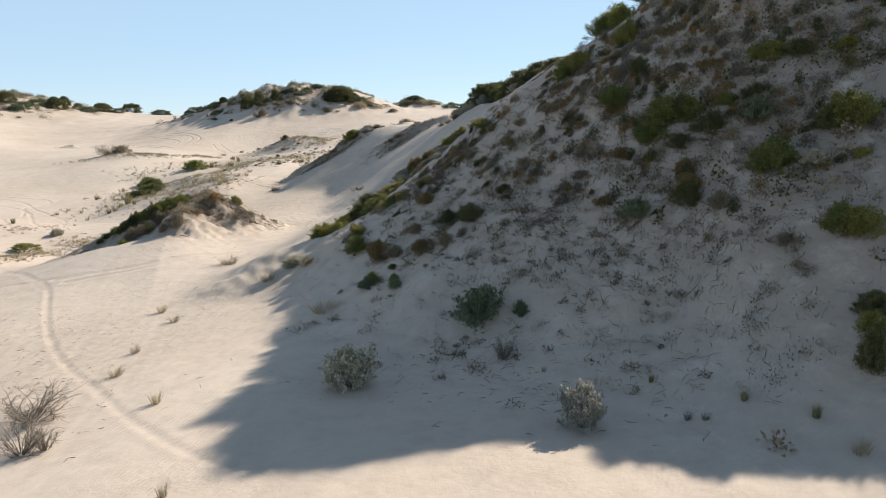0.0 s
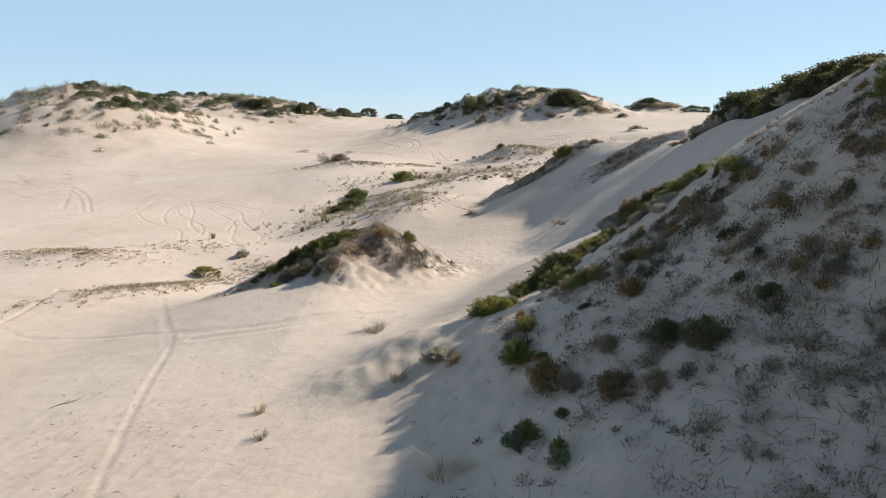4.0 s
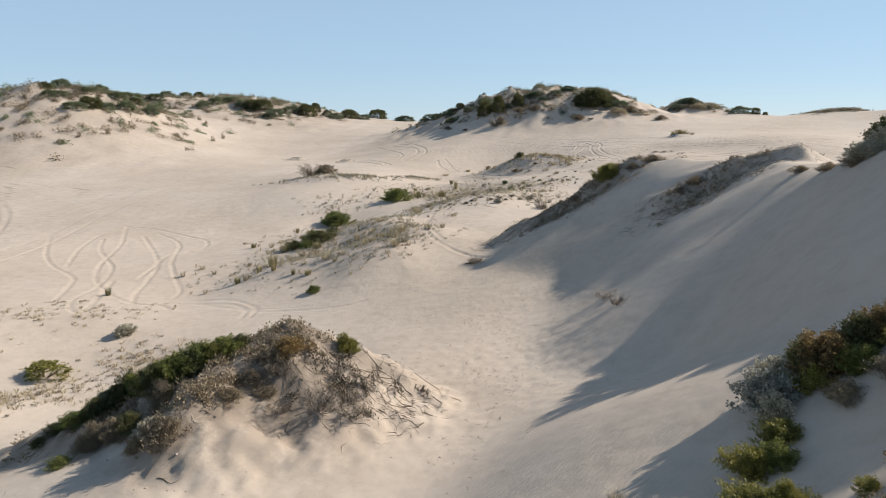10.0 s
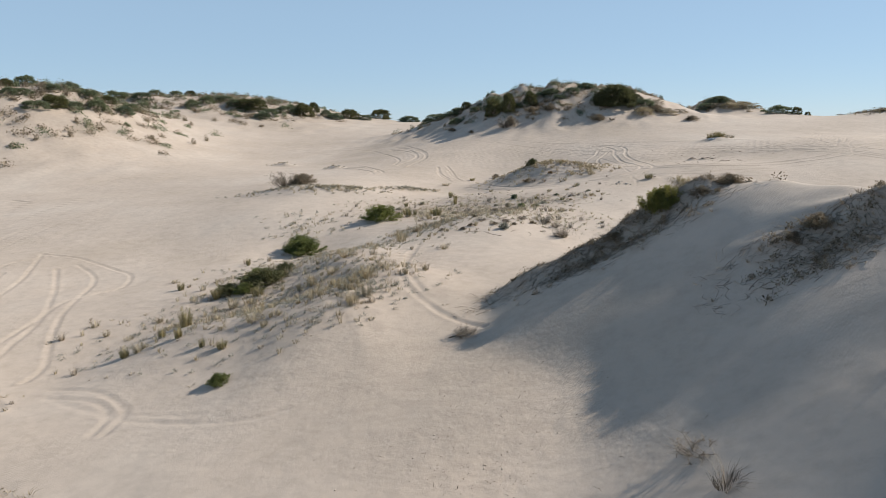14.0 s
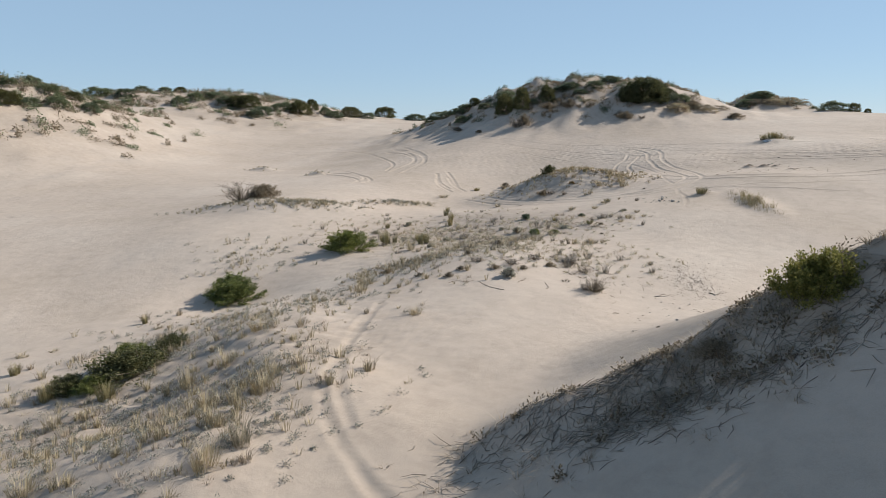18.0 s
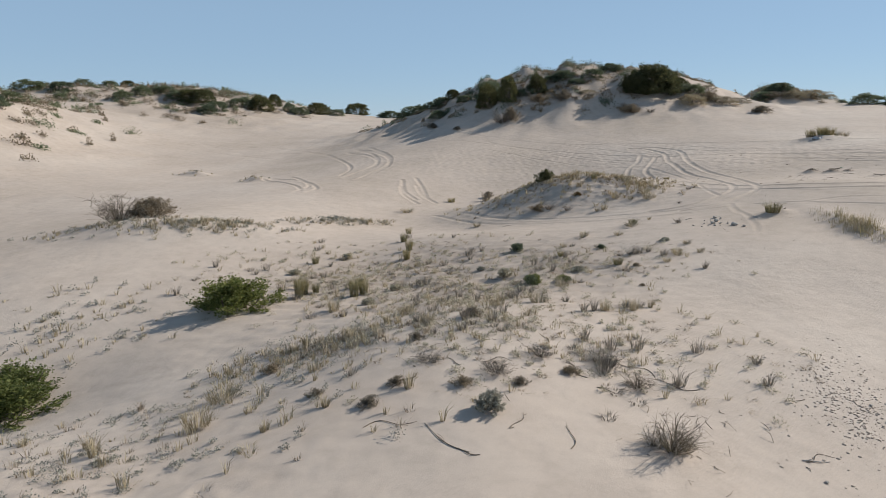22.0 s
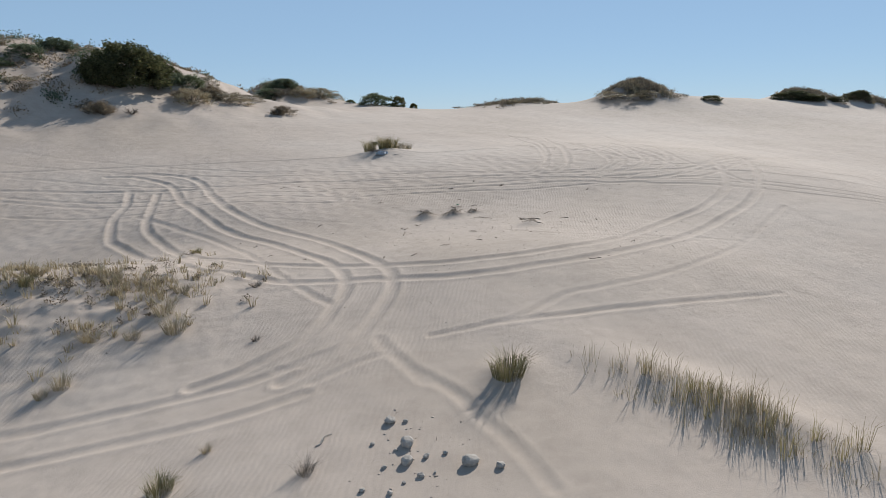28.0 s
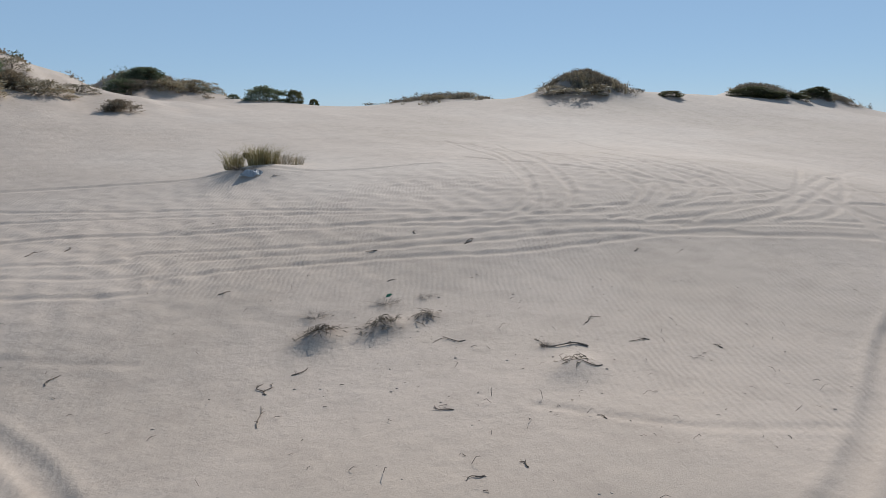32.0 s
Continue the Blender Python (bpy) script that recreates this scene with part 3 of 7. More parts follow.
rut(0.05, [(-54.4, 73.8), (-51.2, 70.5), (-47.4, 67.7), (-43.6, 64.7), (-40.1, 60.3), (-38.6, 57.2), (-37.0, 55.5), (-35.7, 55.0), (-36.4, 56.4), (-40.4, 61.7)], 0.12)
rut(0.05, [(-56.3, 78.7), (-52.3, 78.9), (-47.9, 77.7), (-45.1, 76.7), (-42.9, 74.0), (-43.1, 71.9), (-43.2, 69.7), (-41.3, 66.5), (-39.4, 63.0)], 0.12)
rut(0.05, [(-51.4, 77.7), (-46.5, 74.9), (-41.2, 68.2), (-37.1, 64.1), (-34.8, 62.0), (-33.9, 60.3)], 0.12)
rut(0.05, [(-59.9, 72.8), (-53.4, 67.1), (-48.5, 63.8), (-44.1, 61.7), (-42.2, 60.0), (-39.2, 56.3)], 0.12)
rut(0.05, [(-55.2, 78.3), (-56.2, 75.4), (-52.8, 69.8), (-47.4, 64.0)], 0.12)
rut(0.045, [(-32.0, 60.1), (-29.8, 60.3), (-27.7, 59.7), (-26.5, 58.9), (-25.9, 57.4)], 0.13)
rut(0.045, [(-30.7, 59.5), (-28.7, 59.5), (-27.2, 58.8), (-26.4, 57.4)], 0.13)
rut(0.07, [(-97.9, 85.5), (-89.1, 83.9), (-87.1, 87.1), (-74.5, 79.4), (-62.1, 68.6)], 0.2)
rut(0.07, [(-99.0, 89.3), (-86.1, 82.3), (-85.1, 85.3), (-73.2, 77.3), (-63.1, 68.4)], 0.2)
rut(0.07, [(-91.5, 80.4), (-80.2, 75.6), (-81.1, 80.8)], 0.2)
rut(0.07, [(-109.2, 100.1), (-105.2, 98.9), (-100.8, 99.6)], 0.2)
rut(0.07, [(-101.5, 105.2), (-99.6, 105.3), (-99.0, 106.7)], 0.2)
rut(0.07, [(-93.9, 94.3), (-83.9, 85.6), (-67.0, 69.2)], 0.2)
rut(0.07, [(-84.0, 96.3), (-81.6, 96.1), (-80.0, 93.3)], 0.2)
rut(0.04, [(-53.0, 60.7), (-55.7, 67.8), (-62.3, 80.4), (-69.4, 96.8)], 0.14)
rut(0.04, [(-57.7, 64.2), (-59.5, 70.9), (-66.4, 84.3), (-74.4, 98.9)], 0.14)
rut(0.04, [(-62.9, 68.0), (-66.8, 74.4), (-70.4, 83.9), (-78.0, 100.5)], 0.14)
rut(0.05, [(-83.9, 83.4), (-92.1, 92.7), (-92.9, 96.0), (-86.4, 95.3)], 0.14)
rut(0.05, [(-67.8, 72.6), (-83.1, 83.7), (-92.8, 92.3), (-94.8, 96.7)], 0.14)
rut(0.04, [(-84.2, 96.2), (-77.8, 91.4), (-76.4, 88.4), (-79.7, 88.6)], 0.14)
rut(0.025, [(-31.4, 59.4), (-28.0, 58.8), (-24.9, 59.1), (-23.2, 59.4)], 0.14)
rut(0.03, [(-27.6, 58.7), (-24.7, 58.6), (-22.2, 58.9), (-20.9, 59.4), (-20.1, 60.1)], 0.14)
rut(0.05, [(-93.5, 162.7), (-85.8, 160.8), (-87.2, 167.8)])
rut(0.05, [(-60.9, 153.7), (-53.6, 145.1), (-49.5, 137.7), (-49.0, 129.5)])
rut(0.05, [(-59.3, 154.1), (-50.7, 143.4), (-47.2, 135.7), (-47.2, 128.7)])
rut(0.05, [(-56.5, 131.7), (-50.1, 125.2), (-49.4, 121.9)])
rut(0.05, [(-42.8, 130.3), (-41.0, 126.8), (-38.9, 124.7)])
rut(0.05, [(-41.9, 131.5), (-39.8, 128.3), (-38.4, 125.9)])
rut(0.04, [(-96.7, 168.4), (-66.2, 165.0), (-37.3, 149.3), (-17.9, 144.7), (1.5, 140.0)])
rut(0.04, [(-86.1, 157.0), (-61.7, 155.3), (-36.5, 146.3), (-13.1, 136.3), (9.3, 125.5)])
rut(0.04, [(3.7, 141.3), (7.1, 129.1), (15.7, 147.9)])
rut(0.05, [(-95.3, 162.2), (-87.1, 159.0), (-83.1, 162.1)])
rut(0.05, [(-94.9, 167.7), (-85.5, 161.9), (-84.1, 165.0)])
rut(0.05, [(-80.9, 162.4), (-66.6, 154.0), (-52.8, 137.7), (-49.8, 130.4)])
rut(0.05, [(-61.2, 153.7), (-53.3, 146.5), (-48.1, 138.2), (-47.2, 131.3)])
rut(0.05, [(-94.9, 159.6), (-86.7, 155.4), (-78.0, 153.3), (-72.7, 151.8)])
rut(0.05, [(-93.7, 161.9), (-85.6, 157.1), (-80.1, 156.8)])
rut(0.06, [(-59.9, 152.1), (-52.9, 145.5), (-47.8, 137.8), (-46.8, 132.0)])
rut(0.05, [(-60.8, 151.2), (-54.5, 145.3), (-49.5, 138.2), (-48.5, 133.2)])
rut(0.05, [(-41.9, 128.0), (-40.5, 125.6), (-38.1, 123.4)])
rut(0.05, [(-40.8, 129.1), (-39.1, 126.5), (-36.9, 124.4)])
rut(0.05, [(-59.5, 131.3), (-52.7, 127.7), (-48.6, 124.1), (-48.1, 121.6)])
rut(0.05, [(-59.6, 130.0), (-53.1, 126.1), (-49.4, 122.7), (-49.5, 121.3)])
rut(0.035, [(-33.0, 119.0), (-29.5, 116.4), (-25.5, 115.1), (-21.1, 114.3), (-17.7, 113.8), (-15.2, 114.2)])
rut(0.035, [(-34.8, 118.9), (-30.7, 115.8), (-26.4, 114.2), (-22.3, 113.1), (-18.4, 112.3), (-16.3, 112.4)])
rut(0.03, [(-31.0, 33.7), (-28.1, 33.1), (-26.5, 33.6), (-22.8, 34.0)], 0.14)
rut(0.05, [(-31.8, 34.3), (-32.2, 35.8), (-33.1, 37.8), (-34.6, 40.3)], 0.14)
rut(0.04, [(-60.1, 56.2), (-62.3, 61.5), (-62.1, 65.9)], 0.14)
rut(0.04, [(-56.9, 53.7), (-58.9, 59.3), (-59.7, 64.1)], 0.14)
rut(0.035, [(7.2, 149.8), (5.1, 141.2), (1.7, 133.5), (-0.0, 130.9), (-1.7, 130.5)], 0.13)
rut(0.035, [(9.2, 146.9), (4.3, 135.7), (2.1, 131.6), (0.4, 130.0)], 0.13)
rut(0.035, [(7.4, 139.1), (4.5, 131.4), (5.4, 131.0), (3.0, 129.1), (0.6, 129.5)], 0.13)
rut(0.035, [(8.3, 138.5), (5.6, 130.6), (7.3, 130.9), (5.2, 128.7), (1.8, 128.6)], 0.13)
rut(0.035, [(8.7, 134.9), (7.5, 130.0), (5.5, 127.8), (3.1, 127.3)], 0.13)
rut(0.035, [(3.3, 126.5), (6.9, 126.9), (20.6, 135.6)], 0.13)
rut(0.035, [(4.4, 125.8), (8.6, 126.3), (25.4, 136.6)], 0.13)
rut(0.035, [(13.9, 142.2), (8.4, 130.3), (7.8, 125.9), (7.5, 123.3)], 0.13)
rut(0.035, [(18.7, 150.6), (23.5, 145.9), (18.2, 133.2), (16.9, 128.7)], 0.13)
rut(0.035, [(2.0, 150.2), (7.0, 148.3), (7.9, 136.9), (6.5, 127.6)], 0.13)
rut(0.026, [(-13.8, 112.1), (-13.4, 110.8), (-13.3, 109.8), (-13.1, 108.4), (-13.1, 107.2)], 0.15)
GZ += LIPS * (1 - 0.75 * np.clip(DIPS / 0.02, 0, 1)) - DIPS
# small wind-cut nebkhas, drifts and the lip of sand under the grass ridge
def drift(cx, cy, rx, ry, h, turn=0.0):
    i0, i1 = np.searchsorted(gx, [cx - 4 * max(rx, ry), cx + 4 * max(rx, ry)])
    j0, j1 = np.searchsorted(gy, [cy - 4 * max(rx, ry), cy + 4 * max(rx, ry)])
    GZ[j0:j1, i0:i1] += swell(GX[j0:j1, i0:i1], GY[j0:j1, i0:i1], cx, cy, rx, ry, h, turn)


drift(-8.61, 126.19, 0.44, 0.31, 0.24, 20)
drift(-7.32, 125.98, 0.46, 0.32, 0.20, 20)
drift(-6.33, 126.07, 0.25, 0.18, 0.12, 20)
drift(-5.26, 122.53, 0.54, 0.38, 0.14, 20)
drift(-18.53, 124.96, 0.39, 0.27, 0.14, 20)
drift(-5.82, 141.96, 2.06, 1.44, 0.42, 20)
drift(-48.08, 102.94, 3.48, 2.44, 0.50, 20)
drift(-11.98, 111.09, 0.70, 0.49, 0.25, 20)
drift(-8.3, 108.1, 3.4, 0.9, 0.26, -66)
drift(-42, 47.5, 5.5, 2.6, 0.45, 15)
drift(-29.6, 43.5, 7.0, 1.7, 0.40, 66)
drift(-43.6, 104.5, 4.5, 1.6, 0.35, 40)
drift(-39.5, 112.5, 3.2, 0.9, 0.35, 52)
drift(-59.3, 129.3, 1.3, 0.8, 0.5, 20)
drift(-73.7, 136.4, 2.0, 1.0, 0.6, 10)
# sand churned by wheels on the plain, and trodden on the near flat
GZ += 0.018 * lumps(GX, GY, 0.9, 45) * np.minimum(1, swell(GX, GY, -30, 139, 26, 7, 1.3, -4) + swell(GX, GY, 0, 133, 20, 5, 0.9, 5))
GZ += 0.014 * lumps(GX, GY, 0.7, 46) * np.minimum(1, swell(GX, GY, -15, 20, 7, 9, 1.3) + swell(GX, GY, -10, 52, 4, 7, 1.0))
GZ += (0.022 * lumps(GX, GY, 0.8, 47) + 0.012 * lumps(GX, GY, 0.42, 48)) * np.minimum(1, swell(GX, GY, -10.5, 51, 3.2, 7.5, 1.3, -12) + swell(GX, GY, -15, 40.5, 3.5, 2.0, 0.8, 25)) * np.clip(0.6 + 0.6 * lumps(GX, GY, 5.0, 49), 0, 1)


def ground_at(x, y):
    """Height of the finished ground, ruts and drifts included; takes arrays."""
    x, y = np.asarray(x, float), np.asarray(y, float)
    i = np.clip(np.searchsorted(gx, x) - 1, 0, len(gx) - 2)
    j = np.clip(np.searchsorted(gy, y) - 1, 0, len(gy) - 2)
    u, v = (x - gx[i]) / (gx[i + 1] - gx[i]), (y - gy[j]) / (gy[j + 1] - gy[j])
    return (GZ[j, i] * (1 - u) + GZ[j, i + 1] * u) * (1 - v) + (GZ[j + 1, i] * (1 - u) + GZ[j + 1, i + 1] * u) * v


n_x, n_y = len(gx), len(gy)
idx = np.arange(n_x * n_y).reshape(n_y, n_x)
quads = np.stack([idx[:-1, :-1], idx[:-1, 1:], idx[1:, 1:], idx[1:, :-1]], -1).reshape(-1, 4)
me = mesh_of("ground", np.stack([GX, GY, GZ], -1).reshape(-1, 3), quads, np.full(len(quads), 4), SAND)
me.polygons.foreach_set("use_smooth", np.ones(len(quads), bool))
# where plant litter has darkened the sand
soil = np.zeros(GX.shape)
for cx, cy, rx, ry, turn, most in ((11, 29.5, 9, 9, 20, 0.4), (2, 32.0, 9, 5, 25, 0.15), (6, 23, 7, 5, 0, 0.35), (-16.2, 42.2, 1.6, 2.4, 0, 1.0), (-18, 44.0, 6.5, 1.9, 38, 1.0), (-15.2, 44.8, 3.0, 3.2, 0, 1.0), (-28, 72, 7, 6, 30, 0.2), (-28, 101, 9, 8, 0, 0.2), (-26, 121, 6, 3, 10, 0.15),
                                   (-10, 73.0, 6, 1.0, 14, 0.4), (-2, 67.2, 3.6, 1.2, 10, 0.4), (-38, 172, 22, 10, 8, 0.4), (-124, 132, 26, 30, 15, 0.3), (-132, 205, 26, 30, 0, 0.3), (24, 24, 16, 16, 0, 0.9), (-5, 199, 8, 6, 0, 0.8), (37, 172, 8, 5, 0, 0.7), (-8.5, 126.4, 0.5, 0.35, 0, 1.0), (-7.3, 126.1, 0.5, 0.35, 0, 1.0), (-6.3, 126.1, 0.3, 0.2, 0, 1.0), (-16, 44, 3, 3, 0, 0.8)):
    soil = np.maximum(soil, np.minimum(1.0, 1.4 * swell(GX, GY, cx, cy, rx, ry, 1.0, turn)) * most)
layer = me.attributes.new("litter", "FLOAT", "POINT")
layer.data.foreach_set("value", soil.ravel().astype(np.float32))
ground = tagged(new("ground", me), "pale wind-blown dune sand with ripples and wheel tracks", "sand", kind="structure")


# ------------------------------------------------------------ builders of plants
def rows_of(rng, n):
    v = rng.normal(size=(n, 3))
    return v / np.linalg.norm(v, axis=1)[:, None]


def leaf_mesh(name, centres, outward, size, rng, mat, slim=0.45):
    """Leaves: small folded diamonds, of two triangles each, turned at random but mostly outward and up."""
    n = len(centres)
    along = rows_of(rng, n) + outward * 0.9 + np.array((0, 0, 0.45))
    along /= np.linalg.norm(along, axis=1)[:, None]
    across = np.cross(along, rows_of(rng, n))
    across /= np.linalg.norm(across, axis=1)[:, None] + 1e-9
    long = size * rng.uniform(0.6, 1.35, (n, 1))
    wide = long * slim
    fold = np.cross(along, across) * wide * 0.35
    v = np.stack([centres, centres + along * long * 0.5 + across * wide + fold, centres + along * long, centres + along * long * 0.5 - across * wide + fold], 1).reshape(-1, 3)
    b = np.arange(n)[:, None] * 4
    return mesh_of(name, v, np.concatenate([b, b + 1, b + 2, b, b + 2, b + 3], 1), np.full(n * 2, 3), mat)


def stick_mesh(name, sticks, mat, sides=4):
    """Tapered sticks: each a list of (point, radius) stations."""
    v, c, t = [], [], []
    for line in sticks:
        start = len(v)
        for k, (p, r) in enumerate(line):
            q = line[min(k + 1, len(line) - 1)][0] - line[max(k - 1, 0)][0]
            q = q / (np.linalg.norm(q) + 1e-9)
            a = np.cross(q, (0.3, 0.9, 0.2))
            a /= np.linalg.norm(a) + 1e-9
            b = np.cross(q, a)
            v += [p + r * (a * math.cos(6.2832 * s / sides) + b * math.sin(6.2832 * s / sides)) for s in range(sides)]
        for k in range(len(line) - 1):
            for s in range(sides):
                i, j = start + k * sides + s, start + k * sides + (s + 1) % sides
                c += [i, j, j + sides, i + sides]
                t.append(4)
    return mesh_of(name, np.array(v), c, t, mat)


def wander(rng, a, b, bend, n=4, r0=0.02, r1=0.006):
    a, b = np.array(a, float), np.array(b, float)
    side = rng.normal(size=3) * bend
    return [(a + (b - a) * s + side * math.sin(3.1416 * s) + np.array((0, 0, 0.25 * bend)) * math.sin(3.1416 * s), r0 + (r1 - r0) * s) for s in np.linspace(0, 1, n)]


def crown_points(rng, leaves, clumps, flat, loose):
    """Leaf places in an uneven dome one metre wide and one high: clumps near the skin, with gaps between them."""
    d = rows_of(rng, clumps)
    d[:, 2] = np.abs(d[:, 2]) * 1.05 - 0.12
    lobes = rows_of(rng, 5)
    lobes[:, 2] = np.abs(lobes[:, 2]) * 0.6
    bulge = 0.62 + 0.42 * np.max(np.maximum(d @ lobes.T, 0) ** 3, axis=1) + rng.uniform(-0.12, 0.06, clumps)
    c = d * bulge[:, None] * rng.uniform(0.55, 1.0, (clumps, 1)) ** 0.5
    c[:, :2] *= 0.5
    c[:, 2] = np.maximum(c[:, 2], 0.03) ** flat
    pick = rng.randint(0, clumps, leaves)
    r = rng.normal(size=(leaves, 3)) * loose * rng.uniform(0.6, 1.3, (clumps, 1))[pick]
    p = c[pick] + r
    p[:, 2] = np.maximum(p[:, 2], 0.01)
    out = p - np.array((0, 0, 0.25))
    return c, p, out / (np.linalg.norm(out, axis=1)[:, None] + 1e-9)


def sprig_points(rng, leaves, sprigs, flat, loose):
    """Leaf places along upright sprigs that fan out from the root to an uneven dome one metre wide and one high."""
    a, lift = rng.uniform(0, 6.283, sprigs), rng.uniform(0.0, 1.0, sprigs) ** 0.75
    tilt = 1.45 * (1 - lift) + rng.uniform(-0.1, 0.1, sprigs)
    d = np.stack([np.sin(tilt) * np.cos(a), np.sin(tilt) * np.sin(a), np.maximum(np.cos(tilt), 0.10)], 1)
    lobes = rows_of(rng, 4)
    lobes[:, 2] = np.abs(lobes[:, 2]) * 0.6
    reach = 0.66 + 0.36 * np.max(np.maximum(d @ lobes.T, 0) ** 2, axis=1) + rng.uniform(-0.22, 0.06, sprigs)
    tip = d * reach[:, None]
    tip[:, :2] *= 0.54
    root = np.stack([tip[:, 0] * 0.35, tip[:, 1] * 0.35, 0 * a], 1)
    pick = rng.randint(0, sprigs, leaves)
    s = rng.uniform(0.12, 1.0, leaves) ** 0.6
    p = root[pick] + (tip - root)[pick] * s[:, None] + rng.normal(size=(leaves, 3)) * (loose * (1.25 - 0.6 * s))[:, None]
    p[:, 2] = np.maximum(p[:, 2], 0.01) ** flat
    out = (tip - root)[pick] + np.array((0, 0, 0.25))
    return tip, p, out / (np.linalg.norm(out, axis=1)[:, None] + 1e-9)


KINDS = {   # leaves, clumps, leaf length, flatness, looseness, slimness
    "green": (9500, 110, 0.042, 0.95, 0.040, 0.24, "dense green leafy shrub rooted in the sand", "shrub"),
    "dark": (9500, 110, 0.036, 0.95, 0.042, 0.30, "dark olive rounded coastal shrub", "shrub"),
    "grey": (8500, 120, 0.046, 0.9, 0.034, 0.34, "silver-grey saltbush on pale sand", "shrub"),
    "blue": (8000, 90, 0.050, 0.9, 0.034, 0.22, "blue-green shrub with upright narrow leaves", "shrub"),
    "yellow": (9500, 110, 0.040, 0.95, 0.038, 0.24, "yellow-green bushy coastal daisy shrub", "shrub"),
    "rust": (7500, 90, 0.036, 0.95, 0.042, 0.36, "rusty brown half-dry low shrub", "shrub"),
    "heath": (7000, 100, 0.038, 0.95, 0.040, 0.24, "grey-brown dry heath bush", "shrub"),
    "cushion": (3600, 90, 0.045, 0.6, 0.040, 0.45, "low olive cushion plant on flat sand", "shrub"),
    "dome": (9000, 190, 0.030, 0.75, 0.034, 0.5, "broad dense olive-green dome of coastal scrub", "shrub"),
    "silver": (7000, 160, 0.032, 0.75, 0.034, 0.45, "broad grey-green saltbush on a far sand hill", "shrub"),
    "straw": (1500, 50, 0.075, 0.8, 0.055, 0.14, "low straw-coloured dune scrub", "shrub"),
}
PROTO = {}


def shrub_meshes(kind, variant):
    """Stems and crown of a kind of shrub; variants from 3 up are for small ones, with fewer leaves."""
    if (kind, variant) in PROTO:
        return PROTO[kind, variant]
    rng = np.random.RandomState(100 + 17 * len(PROTO))
    sticks = []
    if kind in ("dead", "deadgrey"):
        twigs = []
        for _ in range(40):
            a = rng.uniform(0, 6.283)
            far = rng.uniform(0.25, 0.5)
            tip = np.array((far * math.cos(a), far * math.sin(a), rng.uniform(0.3, 1.0)))
            main = wander(rng, (0.03 * math.cos(a), 0.03 * math.sin(a), -0.03), tip, 0.06, 5, 0.010, 0.003)
            sticks.append(main)
            for _ in range(14):
                p = main[rng.randint(2, 5)][0]
                twigs.append(wander(rng, p, p + rng.normal(size=3) * 0.11 + np.array((0.05 * math.cos(a), 0.05 * math.sin(a), 0.07)), 0.02, 3, 0.004, 0.0015))
        made = stick_mesh("branchwork", sticks, WOOD), stick_mesh("brushwood", twigs, DRIFT if kind == "deadgrey" else LITTER, 3)
    else:
        leaves, clumps, size, flat, loose, slim, _, _ = KINDS[kind]
        if variant > 2:
            leaves, size = leaves // 3, size * 1.5
        shape = crown_points if kind in ("dome", "silver", "cushion", "straw") else sprig_points
        c, p, out = shape(rng, leaves, clumps, flat, loose)
        mat = STRAW if kind == "straw" else LEAF[{"cushion": "yellow", "dome": "dark", "silver": "blue"}.get(kind, kind)]
        crown = leaf_mesh("crown", p, out, size, rng, mat, slim)
        for k in range(12):
            q = c[rng.randint(len(c))]
            sticks.append(wander(rng, (rng.uniform(-0.05, 0.05), rng.uniform(-0.05, 0.05), -0.06), q, 0.06, 4, 0.016, 0.005))
        made = stick_mesh("branchwork", sticks, WOOD), crown
    PROTO[kind, variant] = made
    return made


GROUPS = {"floor": "shrubs on the shaded sand floor", "flat": "plants on the open flat", "spur": "shrubs along the dune spur", "great": "shrubs on the great dune", "mound": "shrubs on the eroded mound",
          "brow": "shrubs on the grassy brow", "shoulder": "shrubs on the blowout shoulder", "rimtop": "shrubs on the blowout rim", "flats": "small plants on the sand flat", "hump": "plants on the sand hump",
          "valley": "plants on the valley floor", "hill": "shrubs on the far hill", "leftrange": "shrubs on the far range", "dome": "shrubs on the far domes"}
dice = random.Random(5)


def plant(kind, x, y, wide, tall, region):
    """One shrub, with its crown and stems, on the ground at (x, y)."""
    stems, crown = shrub_meshes(kind, dice.randrange(3) + (3 if wide < 0.95 else 0))
    dead = kind in ("dead", "deadgrey")
    label = {"dead": "leafless brown twiggy bush half buried in sand", "deadgrey": "bleached dead bush on pale sand"}.get(kind) or KINDS[kind][6]
    name, category = {"dead": ("dead_bush", "bush"), "deadgrey": ("dead_bush", "bush"), "grey": ("saltbush", "saltbush"), "blue": ("saltbush", "saltbush"), "silver": ("saltbush", "saltbush"),
                      "heath": ("heath_bush", "heath"), "rust": ("heath_bush", "heath"), "straw": ("heath_bush", "heath"), "dome": ("thicket", "thicket"), "cushion": ("cushion_plant", "plant")}.get(kind, ("shrub", "shrub"))
    ob = tagged(new(name), label, category, GROUPS[region])
    low = min(float(ground_at(x + dx * wide * 0.22, y + dy * wide * 0.22)) for dx in (-1, 1) for dy in (-1, 1))
    ob.matrix_basis = Matrix.Translation((x, y, 0.5 * (low + float(ground_at(x, y))) - 0.03)) @ Matrix.Rotation(dice.uniform(0, 6.283), 4, "Z") @ Matrix.Diagonal((wide * dice.uniform(0.95, 1.12), wide * dice.uniform(0.9, 1.05), tall * 1.05, 1))
    for name, mesh in (("branchwork", stems), ("brushwood" if dead else "crown", crown)):
        part = new(name, mesh)
        part.parent = ob
        if name != "crown":
            tagged(part, kind="stuff")


